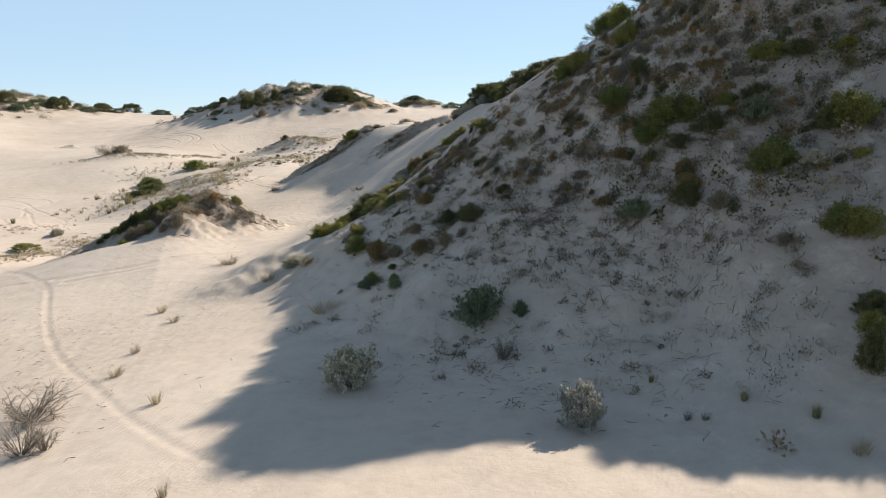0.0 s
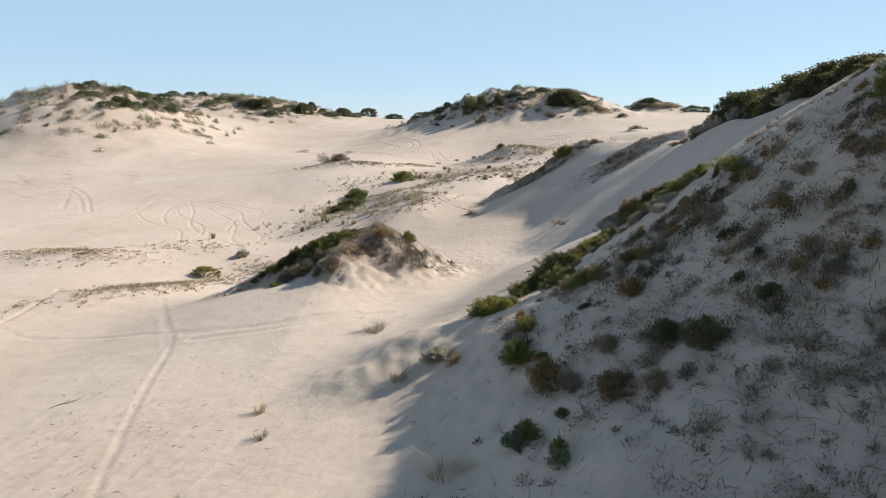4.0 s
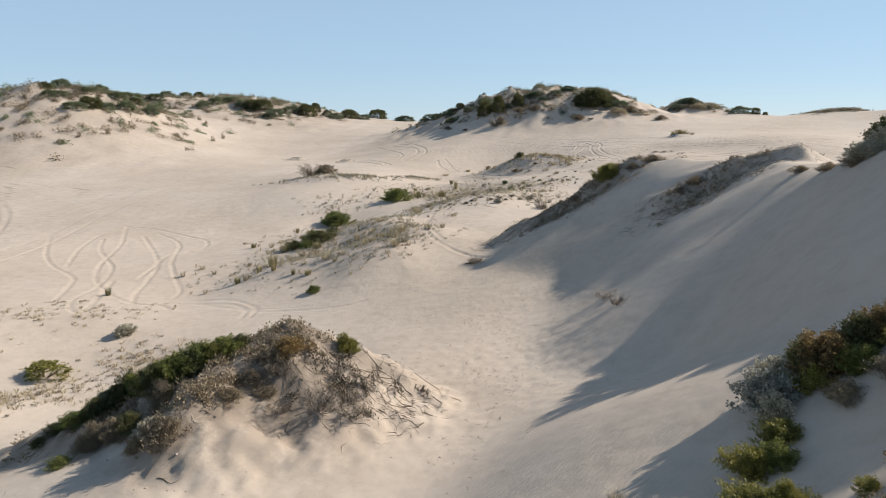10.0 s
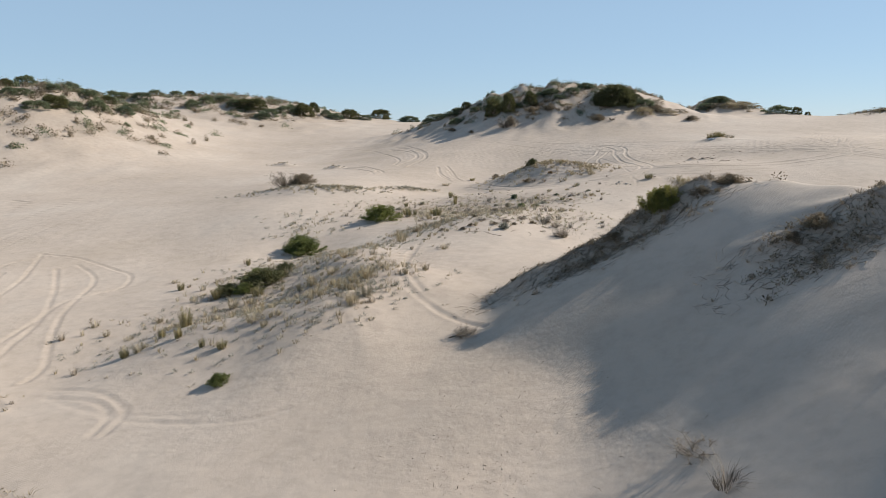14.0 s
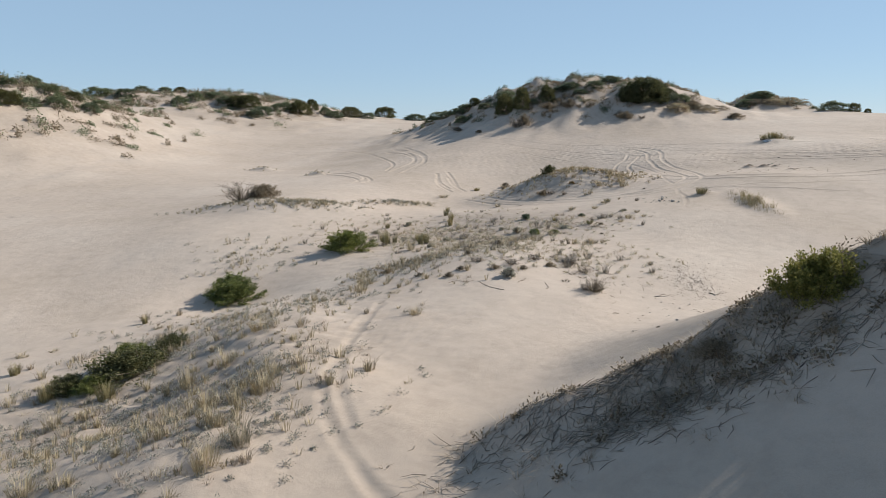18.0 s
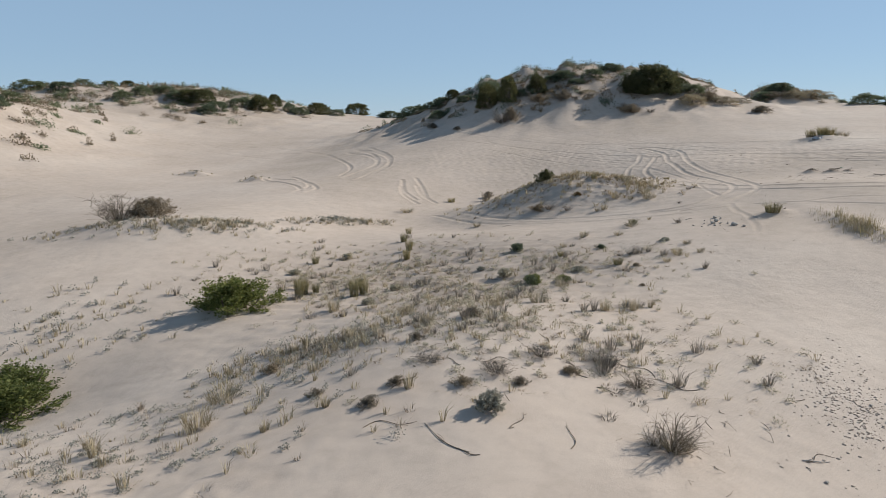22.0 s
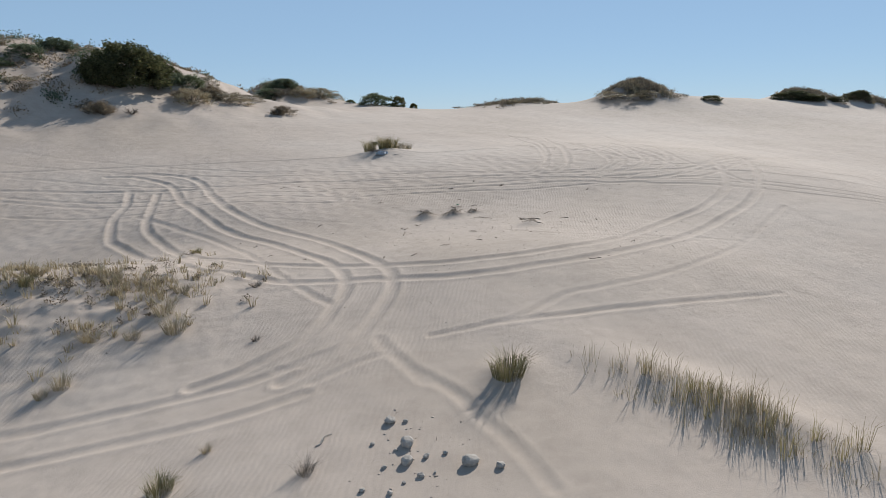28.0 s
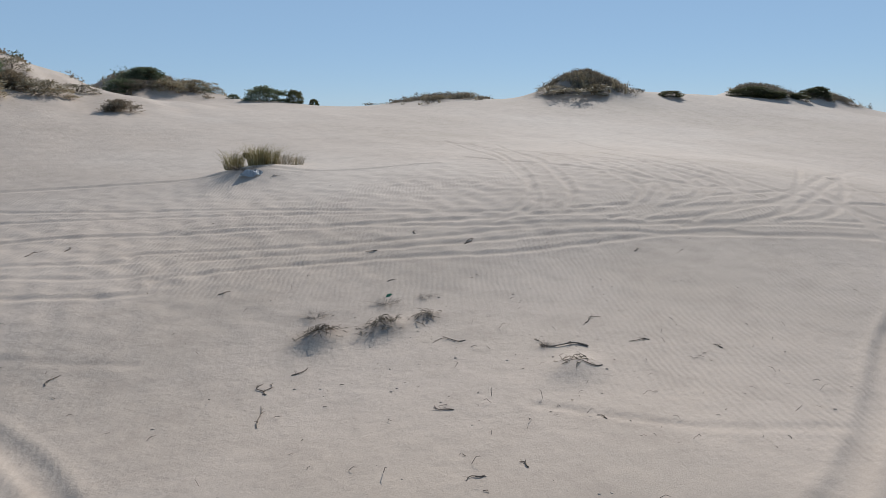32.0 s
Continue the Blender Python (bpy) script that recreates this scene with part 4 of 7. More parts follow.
def blades(name, x, y, z, wide, tall, count, rng, mat, width=0.012, lean=0.35, bend=0.25):
    """Grass: curved tapering blades; x, y, z, wide and tall are arrays over the tufts."""
    k = np.repeat(np.arange(len(x)), count)
    n = len(k)
    a = rng.uniform(0, 6.283, n)
    rad = wide[k] * 0.5 * np.sqrt(rng.uniform(0, 1, n)) * 0.55
    base = np.stack([x[k] + rad * np.cos(a), y[k] + rad * np.sin(a), z[k] - 0.03], 1)
    h = tall[k] * rng.uniform(0.5, 1.1, n)
    out = np.stack([np.cos(a), np.sin(a), np.zeros(n)], 1) * (lean * rng.uniform(0.1, 1.0, n) * np.maximum(h, wide[k] * 0.6))[:, None]
    mid = base + out * 0.35 + np.stack([0 * h, 0 * h, h * 0.6], 1)
    tip = base + out * (1 + bend) + np.stack([rng.normal(size=n) * 0.06 * h, rng.normal(size=n) * 0.06 * h, h * rng.uniform(0.75, 1.0, n)], 1)
    w = np.stack([-np.sin(a + 0.7), np.cos(a + 0.7), 0 * a], 1) * width
    v = np.stack([base - w, base + w, mid + w * 0.7, mid - w * 0.7, tip], 1).reshape(-1, 3)
    b = np.arange(n)[:, None] * 5
    corners = np.concatenate([b, b + 1, b + 2, b + 3, b + 3, b + 2, b + 4], 1)
    return mesh_of(name, v, corners, np.tile((4, 3), n), mat)


TUFT = {}


def tuft(kind, x, y, wide, tall):
    """One clump of grass, a thing of its own."""
    key = (kind, dice.randrange(4))
    if key not in TUFT:
        rng = np.random.RandomState(300 + len(TUFT))
        one = np.ones(1)
        mat, count, lean = {"reed": (REED, 320, 0.4), "straw": (STRAW, 170, 0.7), "deadg": (LITTER, 150, 0.9), "heathg": (LEAF["heath"], 180, 0.6)}[kind]
        TUFT[key] = blades("grass_tuft", 0 * one, 0 * one, 0 * one, one, one, count, rng, mat, 0.0055, lean)
    ob = new("grass_tuft", TUFT[key])
    tagged(ob, {"reed": "olive and straw dune grass clump on sand", "straw": "sparse dry straw grass clump", "deadg": "withered grey twiggy tuft on sand", "heathg": "brown heathy tuft on a sand hump"}[kind], "grass", "grass clumps on the dunes")
    ob.matrix_basis = Matrix.Translation((x, y, float(ground_at(x, y)))) @ Matrix.Rotation(dice.uniform(0, 6.283), 4, "Z") @ Matrix.Diagonal((wide, wide, tall, 1))


def spots(seed, n, areas):
    """n random places in a list of soft ellipses (x, y, rx, ry, turn, share)."""
    rng = np.random.RandomState(seed)
    share = np.array([a[5] for a in areas], float)
    pick = rng.choice(len(areas), n, p=share / share.sum())
    ar = np.array([a[:5] for a in areas], float)[pick]
    r, a = np.sqrt(rng.uniform(0, 1, n)) * rng.uniform(0.35, 1.4, n), rng.uniform(0, 6.283, n)
    u, v, t = r * np.cos(a) * ar[:, 2], r * np.sin(a) * ar[:, 3], np.radians(ar[:, 4])
    x, y = ar[:, 0] + u * np.cos(t) - v * np.sin(t), ar[:, 1] + u * np.sin(t) + v * np.cos(t)
    # plants stand in drifts with bare sand between
    keep = lumps(x, y, 5.0, seed + 7) + rng.uniform(-0.9, 0.9, n) > -0.25
    return rng, x[keep], y[keep]


def grass_field(name, label, seed, n, areas, tall, wide, count, mat, width=0.014, lean=0.7):
    rng, x, y = spots(seed, n, areas)
    m = len(x)
    me = blades(name, x, y, ground_at(x, y), wide * rng.uniform(0.5, 1.5, m), tall * rng.uniform(0.2, 1.7, m), count, rng, mat, width, lean)
    tagged(new(name, me), label, "grass", kind="stuff")


def scrub_field(name, label, seed, n, areas, tall, wide, leaves, mat, size=0.07, slim=0.3):
    """Low leafy cushions in great number."""
    rng, x, y = spots(seed, n, areas)
    m = len(x)
    k = np.repeat(np.arange(m), leaves)
    w, h = wide * rng.uniform(0.4, 1.6, m), tall * rng.uniform(0.4, 1.5, m)
    d = rows_of(rng, len(k))
    d[:, 2] = np.abs(d[:, 2])
    r = rng.uniform(0.05, 1.0, len(k)) ** 0.8
    gx0, gy0 = x[k] + d[:, 0] * r * w[k] * 0.5, y[k] + d[:, 1] * r * w[k] * 0.5
    p = np.stack([gx0, gy0, ground_at(gx0, gy0) + d[:, 2] * r * h[k]], 1)
    me = leaf_mesh(name, p, d, size, rng, mat, slim)
    tagged(new(name, me), label, "scrub", kind="stuff")


def twig_field(name, label, seed, n, areas, long, mat, thick=0.010):
    """Fallen twigs lying on the sand."""
    rng, x, y = spots(seed, n, areas)
    m = len(x)
    a, s = rng.uniform(0, 6.283, m), long * rng.uniform(0.3, 1.6, m)
    ex, ey = x + s * np.cos(a), y + s * np.sin(a)
    k = rng.normal(size=m) * 0.22
    mx, my = (x + ex) / 2 + k * s * np.sin(a), (y + ey) / 2 - k * s * np.cos(a)
    t = thick * rng.uniform(0.5, 1.5, m)
    lift = rng.uniform(0.0, 0.10, m) * (s > long)
    pts = []
    for px, py, up, k in ((x, y, 0.005, 1.0), (mx, my, 0.012 + lift, 0.9), (ex, ey, 0.004 + lift * 1.2, 0.4)):
        z = ground_at(px, py) + up
        nx, ny = -np.sin(a) * t * k, np.cos(a) * t * k
        pts += [np.stack([px + nx, py + ny, z], 1), np.stack([px - nx, py - ny, z], 1), np.stack([px, py, z + t * k * 1.5], 1)]
    v = np.stack(pts, 1).reshape(-1, 3)
    b = np.arange(m)[:, None] * 9
    corners = []
    for q in (0, 3):
        for i, j in ((0, 2), (2, 1), (1, 0)):
            corners += [b + q + i, b + q + j, b + q + 3 + j, b + q + 3 + i]
    me = mesh_of(name, v, np.concatenate(corners, 1), np.full(m * 6, 4), mat)
    tagged(new(name, me), label, "twigs", kind="stuff")


# ------------------------------------------------------------ shrubs, place by place
plant("grey", -2.4, 18.0, 1.85, 1.52, "floor")
plant("grey", 3.7, 15.3, 1.28, 1.46, "floor")
plant("blue", 1.7, 21.8, 2.52, 1.63, "floor")
plant("blue", 3.0, 21.5, 0.78, 0.70, "floor")
plant("dead", 2.3, 19.9, 0.78, 0.72, "floor")
plant("grey", -6.7, 31.2, 1.46, 0.66, "floor")
plant("blue", -2.6, 25.4, 1.15, 0.52, "floor")
plant("blue", -1.4, 24.3, 0.68, 0.49, "floor")
plant("dead", -11.1, 17.1, 2.18, 0.75, "flat")
plant("dead", -9.9, 14.7, 1.15, 0.77, "flat")
plant("dead", -9.4, 14.8, 0.66, 0.58, "flat")
plant("cushion", -30.4, 48.6, 2.35, 0.78, "flat")
plant("grey", -30.8, 53.5, 1.56, 0.71, "flat")
plant("green", -24.4, 61.6, 1.24, 0.57, "flat")
plant("grey", -2.0, 42.3, 1.50, 1.00, "spur")
plant("grey", -1.7, 42.9, 1.30, 0.95, "spur")
plant("grey", -1.9, 41.8, 0.90, 0.70, "spur")
plant("dark", -1.3, 43.1, 1.50, 1.20, "spur")
plant("rust", -0.9, 42.8, 1.60, 1.30, "spur")
plant("yellow", -1.2, 42.4, 0.90, 0.70, "spur")
plant("dark", -0.4, 43.2, 1.60, 1.20, "spur")
plant("rust", 0.1, 43.3, 1.30, 1.00, "spur")
plant("dark", 0.5, 43.4, 1.30, 0.90, "spur")
plant("green", -0.4, 42.4, 1.20, 0.70, "spur")
plant("yellow", 0.3, 42.5, 1.00, 0.60, "spur")
plant("heath", -0.8, 41.6, 1.20, 0.50, "spur")
plant("heath", -0.1, 41.7, 1.20, 0.50, "spur")
plant("heath", 0.6, 42.0, 1.00, 0.50, "spur")
plant("grey", 0.2, 41.0, 1.00, 0.50, "spur")
plant("yellow", -1.9, 41.0, 1.30, 0.60, "spur")
plant("yellow", -2.4, 40.2, 1.20, 0.70, "spur")
plant("green", -2.0, 40.3, 1.00, 0.60, "spur")
plant("yellow", -4.8, 35.9, 1.22, 0.74, "spur")
plant("dark", -4.5, 36.4, 1.11, 0.69, "spur")
plant("green", -4.4, 36.9, 1.14, 0.77, "spur")
plant("dark", -3.3, 37.5, 1.28, 0.90, "spur")
plant("yellow", -3.3, 38.2, 1.18, 0.67, "spur")
plant("rust", -2.9, 37.9, 1.15, 0.78, "spur")
plant("green", -2.6, 38.5, 1.18, 0.67, "spur")
plant("dark", -2.5, 38.7, 1.04, 0.61, "spur")
plant("yellow", -2.0, 38.8, 1.03, 0.60, "spur")
plant("rust", -0.6, 38.5, 0.83, 0.63, "spur")
plant("yellow", 0.1, 38.6, 0.95, 0.62, "spur")
plant("dark", 0.3, 38.4, 0.94, 0.56, "spur")
plant("yellow", 0.6, 37.5, 0.88, 0.52, "spur")
plant("yellow", 0.8, 37.8, 1.01, 0.57, "spur")
plant("rust", 0.8, 37.2, 0.85, 0.44, "spur")
plant("green", 1.1, 37.3, 1.09, 0.55, "spur")
plant("yellow", 1.3, 37.8, 1.11, 0.56, "spur")
plant("heath", 1.3, 37.2, 0.84, 0.43, "spur")
plant("green", 1.7, 37.9, 0.99, 0.56, "spur")
plant("grey", 0.8, 36.5, 0.70, 0.31, "spur")
plant("grey", 0.1, 37.2, 0.75, 0.39, "spur")
plant("heath", -0.5, 37.3, 0.90, 0.35, "spur")
plant("heath", -1.0, 37.6, 0.80, 0.31, "spur")
plant("heath", -1.6, 37.8, 0.82, 0.32, "spur")
plant("heath", -2.1, 37.3, 0.81, 0.32, "spur")
plant("heath", -2.7, 36.9, 0.81, 0.34, "spur")
plant("yellow", -5.7, 35.1, 1.05, 0.60, "spur")
plant("green", -6.0, 33.9, 0.98, 0.56, "spur")
plant("yellow", -4.9, 33.5, 1.04, 0.63, "spur")
plant("green", -3.4, 34.7, 0.84, 0.65, "spur")
plant("green", -2.7, 34.1, 0.78, 0.71, "spur")
plant("green", -2.1, 32.3, 0.85, 0.60, "spur")
plant("yellow", -1.6, 32.2, 0.73, 0.58, "spur")
plant("heath", -1.2, 31.9, 0.61, 0.39, "spur")
plant("rust", -0.4, 32.5, 0.62, 0.48, "spur")
plant("yellow", -5.6, 34.0, 2.44, 0.94, "spur")
plant("yellow", -5.4, 35.4, 1.07, 0.36, "spur")
plant("green", -4.8, 34.3, 0.85, 0.49, "spur")
plant("dark", -3.6, 37.3, 2.13, 1.28, "spur")
plant("yellow", -4.2, 37.5, 1.17, 0.79, "spur")
plant("green", -2.9, 37.4, 1.12, 0.63, "spur")
plant("green", -3.0, 34.3, 1.84, 0.99, "spur")
plant("green", -3.5, 34.2, 0.81, 0.52, "spur")
plant("yellow", -2.3, 38.7, 1.63, 0.70, "spur")
plant("dark", -2.8, 38.5, 1.18, 0.60, "spur")
plant("rust", 0.2, 37.9, 0.91, 0.65, "spur")
plant("dark", 0.4, 37.7, 0.89, 0.58, "spur")
plant("grey", 0.6, 36.6, 1.18, 0.45, "spur")
plant("yellow", 1.1, 38.0, 1.52, 0.63, "spur")
plant("green", 0.7, 38.3, 0.92, 0.47, "spur")
plant("yellow", 1.6, 37.8, 1.10, 0.50, "spur")
plant("dark", 1.4, 37.3, 0.72, 0.43, "spur")
plant("grey", 0.3, 35.9, 0.75, 0.45, "spur")
plant("heath", -0.3, 37.7, 1.24, 0.50, "spur")
plant("heath", -0.7, 37.8, 0.93, 0.36, "spur")
plant("yellow", -1.1, 38.4, 0.65, 0.33, "spur")
plant("rust", -0.6, 32.3, 0.88, 0.56, "spur")
plant("yellow", -0.2, 32.3, 0.69, 0.55, "spur")
plant("dead", 0.4, 32.3, 0.59, 0.73, "spur")
plant("heath", 0.0, 32.2, 0.68, 0.46, "spur")
plant("dark", -1.9, 32.4, 0.89, 0.59, "spur")
plant("green", -1.4, 32.1, 0.67, 0.45, "spur")
plant("yellow", -2.4, 32.4, 0.77, 0.43, "spur")
plant("heath", -2.6, 32.9, 0.61, 0.64, "spur")
plant("grey", -0.8, 32.0, 0.39, 0.43, "spur")
plant("dead", 0.4, 33.5, 0.85, 0.43, "spur")
plant("green", -3.4, 29.0, 1.33, 0.96, "spur")
plant("rust", -2.3, 27.5, 1.45, 1.09, "spur")
plant("heath", -1.6, 27.0, 1.39, 0.70, "spur")
plant("rust", -0.4, 26.4, 1.60, 0.66, "spur")
plant("heath", 0.5, 26.1, 1.26, 0.76, "spur")
plant("dark", 0.7, 28.1, 1.24, 0.77, "spur")
plant("dark", 1.6, 27.3, 1.45, 0.98, "spur")
plant("heath", -0.7, 28.0, 0.95, 0.65, "spur")
plant("yellow", -3.5, 30.6, 1.14, 0.69, "spur")
plant("rust", -0.3, 30.4, 1.06, 0.72, "spur")
plant("dark", -1.6, 26.0, 0.59, 0.29, "spur")
plant("green", -2.4, 25.5, 0.87, 0.59, "spur")
plant("green", -1.5, 24.6, 0.61, 0.61, "spur")
plant("yellow", -3.2, 29.0, 1.45, 0.61, "spur")
plant("green", -2.6, 28.8, 0.70, 0.30, "spur")
plant("green", 8.1, 29.7, 1.97, 1.09, "great")
plant("green", 9.8, 27.7, 2.79, 1.46, "great")
plant("green", 10.4, 27.4, 1.90, 1.15, "great")
plant("green", 9.0, 27.3, 2.38, 1.04, "great")
plant("dark", 11.0, 25.9, 2.09, 1.08, "great")
plant("green", 11.9, 22.9, 2.00, 1.32, "great")
plant("dark", 9.8, 26.1, 1.46, 0.77, "great")
plant("rust", 9.6, 24.9, 1.20, 0.77, "great")
plant("dark", 9.3, 23.6, 1.54, 1.06, "great")
plant("heath", 10.0, 22.5, 1.35, 0.82, "great")
plant("blue", 7.6, 24.0, 1.74, 1.06, "great")
plant("dark", 8.7, 26.2, 0.86, 0.56, "great")
plant("green", 11.7, 26.6, 1.10, 0.66, "great")
plant("blue", 12.4, 25.3, 1.80, 1.21, "great")
plant("dark", 12.7, 26.2, 1.39, 0.90, "great")
plant("yellow", 13.9, 27.9, 1.98, 0.99, "great")
plant("dark", 9.3, 30.4, 1.51, 0.98, "great")
plant("yellow", 9.3, 32.5, 1.56, 1.50, "great")
plant("yellow", 7.3, 33.3, 1.94, 1.18, "great")
plant("green", 6.5, 33.5, 1.43, 0.96, "great")
plant("rust", 3.6, 31.4, 0.86, 0.55, "great")
plant("dark", 3.1, 28.4, 1.01, 0.54, "great")
plant("dark", 6.1, 29.6, 0.75, 0.42, "great")
plant("heath", 7.6, 30.2, 1.04, 0.60, "great")
plant("heath", 4.5, 28.5, 1.14, 0.54, "great")
plant("rust", 7.8, 27.3, 1.50, 0.66, "great")
plant("heath", 6.2, 27.3, 1.30, 0.51, "great")
plant("rust", 11.8, 28.7, 1.31, 0.59, "great")
plant("heath", 10.7, 29.4, 1.58, 0.70, "great")
plant("heath", 12.5, 27.5, 1.25, 0.57, "great")
plant("rust", 6.7, 25.4, 1.13, 0.51, "great")
plant("heath", 5.5, 31.9, 1.27, 0.60, "great")
plant("heath", 4.3, 32.3, 1.19, 0.56, "great")
plant("yellow", 14.6, 23.3, 2.33, 1.54, "great")
plant("dark", 14.0, 23.6, 1.27, 0.96, "great")
plant("green", 12.0, 23.1, 1.75, 1.24, "great")
plant("grey", 13.0, 22.4, 1.09, 0.66, "great")
plant("green", 12.5, 19.6, 1.63, 1.14, "great")
plant("yellow", 12.8, 19.1, 1.59, 1.21, "great")
plant("yellow", 14.1, 21.5, 0.85, 0.49, "great")
plant("dark", 11.9, 16.9, 1.28, 0.87, "great")
plant("dark", 11.1, 15.5, 1.25, 1.35, "great")
plant("yellow", 11.5, 16.3, 0.93, 0.98, "great")
plant("rust", 9.4, 23.9, 1.13, 1.10, "great")
plant("dark", 9.5, 24.5, 0.98, 0.80, "great")
plant("heath", 12.7, 25.6, 1.60, 0.95, "great")
plant("dark", 15.0, 27.5, 1.93, 0.87, "great")
plant("yellow", 16.3, 26.6, 1.86, 0.76, "great")
plant("heath", 11.2, 20.1, 1.48, 0.50, "great")
plant("dark", 10.2, 27.6, 1.72, 1.11, "great")
plant("yellow", 6.8, 34.4, 1.18, 0.81, "great")
plant("yellow", 2.6, 35.4, 1.78, 0.69, "great")
plant("rust", 7.4, 34.3, 1.12, 0.59, "great")
plant("rust", 7.1, 34.9, 0.70, 0.33, "great")
plant("green", 2.9, 34.6, 1.19, 0.50, "great")
plant("dark", 2.7, 34.3, 0.75, 0.43, "great")
plant("green", 9.5, 38.0, 2.32, 1.54, "great")
plant("dark", 10.4, 38.1, 2.63, 1.80, "great")
plant("green", 10.0, 36.3, 1.87, 1.30, "great")
plant("green", 11.6, 36.1, 2.68, 1.40, "great")
plant("dark", 12.3, 38.1, 2.31, 1.69, "great")
plant("dark", 11.6, 36.3, 1.60, 0.88, "great")
plant("yellow", 12.7, 37.4, 2.59, 1.69, "great")
plant("yellow", 13.9, 36.4, 2.50, 1.64, "great")
plant("dark", 14.0, 37.2, 1.46, 0.77, "great")
plant("green", 13.5, 36.0, 2.72, 1.51, "great")
plant("yellow", 14.0, 35.8, 2.56, 1.71, "great")
plant("blue", 15.5, 35.5, 2.38, 1.26, "great")
plant("yellow", 15.6, 35.0, 2.57, 1.36, "great")
plant("dark", 17.6, 35.1, 2.08, 1.23, "great")
plant("dark", 18.6, 34.4, 1.85, 1.38, "great")
plant("yellow", 19.3, 32.7, 2.26, 1.24, "great")
plant("blue", 19.1, 33.2, 2.27, 1.37, "great")
plant("dark", 19.2, 33.1, 2.80, 1.53, "great")
plant("dark", 19.7, 31.6, 1.53, 1.01, "great")
plant("dark", 20.1, 30.8, 1.46, 0.85, "great")
plant("green", 20.3, 30.2, 2.44, 1.77, "great")
plant("dark", 20.8, 30.4, 2.02, 1.36, "great")
plant("green", 22.9, 29.0, 2.77, 2.03, "great")
plant("heath", 12.7, 35.0, 0.92, 0.39, "great")
plant("dark", 18.8, 31.8, 1.68, 0.79, "great")
plant("rust", 18.9, 28.2, 1.11, 0.51, "great")
plant("heath", 17.7, 34.4, 1.34, 0.57, "great")
plant("rust", 19.0, 34.7, 0.95, 0.46, "great")
plant("dark", 18.7, 26.1, 1.57, 0.78, "great")
plant("heath", 18.8, 34.0, 1.56, 0.68, "great")
plant("green", 18.7, 24.5, 0.88, 0.42, "great")
plant("green", 18.8, 27.9, 1.14, 0.41, "great")
plant("green", -36.4, 85.8, 3.60, 1.60, "brow")
plant("green", -32.8, 75.3, 2.51, 1.10, "brow")
plant("dark", -32.9, 72.7, 2.18, 0.83, "brow")
plant("green", -33.7, 94.2, 3.73, 1.73, "brow")
plant("green", -37.4, 86.9, 3.20, 1.45, "brow")
plant("dark", -31.5, 74.2, 4.03, 1.32, "brow")
plant("dark", -31.6, 76.5, 2.04, 0.89, "brow")
plant("green", -31.8, 72.7, 1.69, 0.82, "brow")
plant("heath", -49.1, 104.9, 3.94, 1.69, "brow")
plant("dead", -50.6, 103.9, 3.47, 1.55, "brow")
plant("yellow", -8.6, 72.7, 1.9, 1.25, "shoulder")
plant("yellow", -8.9, 72.6, 1.9, 1.25, "shoulder")
plant("heath", -6.0, 73.3, 1.76, 0.59, "shoulder")
plant("heath", -7.1, 72.5, 1.48, 0.58, "shoulder")
plant("heath", -10.6, 72.0, 1.45, 0.57, "shoulder")
plant("heath", -3.4, 67.1, 1.62, 0.63, "shoulder")
plant("heath", -4.1, 66.7, 1.40, 0.47, "shoulder")
plant("dead", -15.9, 66.8, 1.01, 0.43, "valley")
plant("heath", -16.0, 66.7, 0.65, 0.28, "valley")
plant("dead", -6.8, 57.9, 1.30, 0.40, "valley")
plant("deadgrey", -15.9, 66.8, 1.20, 0.30, "valley")
plant("grey", -19.9, 86.1, 0.96, 0.56, "flats")
plant("dead", -15.9, 86.4, 1.14, 0.69, "flats")
plant("deadgrey", -16.3, 86.4, 0.64, 0.42, "flats")
plant("heath", -22.4, 92.0, 0.97, 0.42, "flats")
plant("heath", -23.3, 89.6, 0.71, 0.32, "flats")
plant("deadgrey", -18.0, 90.1, 0.98, 0.38, "flats")
plant("dead", -19.5, 89.4, 0.81, 0.35, "flats")
plant("dead", -16.9, 89.1, 0.91, 0.36, "flats")
plant("dead", -20.3, 87.9, 0.92, 0.33, "flats")
plant("heath", -20.9, 87.0, 0.74, 0.32, "flats")
plant("heath", -22.6, 86.7, 0.66, 0.30, "flats")
plant("heath", -22.8, 85.6, 0.71, 0.34, "flats")
plant("dead", -22.3, 88.1, 0.80, 0.29, "flats")
plant("heath", -18.6, 88.9, 0.69, 0.28, "flats")
plant("heath", -19.6, 87.6, 0.59, 0.27, "flats")
plant("dead", -17.7, 89.9, 0.81, 0.41, "flats")
plant("heath", -24.6, 86.1, 0.61, 0.28, "flats")
plant("heath", -27.6, 88.3, 0.73, 0.43, "flats")
plant("green", -22.0, 98.8, 1.00, 0.50, "flats")
plant("green", -20.8, 99.1, 0.84, 0.36, "flats")
plant("blue", -24.4, 105.0, 0.99, 0.55, "flats")
plant("blue", -22.0, 98.5, 0.88, 0.52, "flats")
plant("blue", -20.1, 104.6, 0.77, 0.27, "flats")
plant("deadgrey", -18.6, 103.1, 0.82, 0.39, "flats")
plant("grey", -20.5, 100.8, 0.91, 0.30, "flats")
plant("grey", -17.2, 105.3, 0.59, 0.23, "flats")
plant("heath", -18.1, 101.0, 0.49, 0.22, "flats")
plant("heath", -17.6, 98.4, 0.32, 0.16, "flats")
plant("grey", -23.7, 100.2, 0.86, 0.52, "flats")
plant("grey", -33.9, 104.0, 0.71, 0.41, "flats")
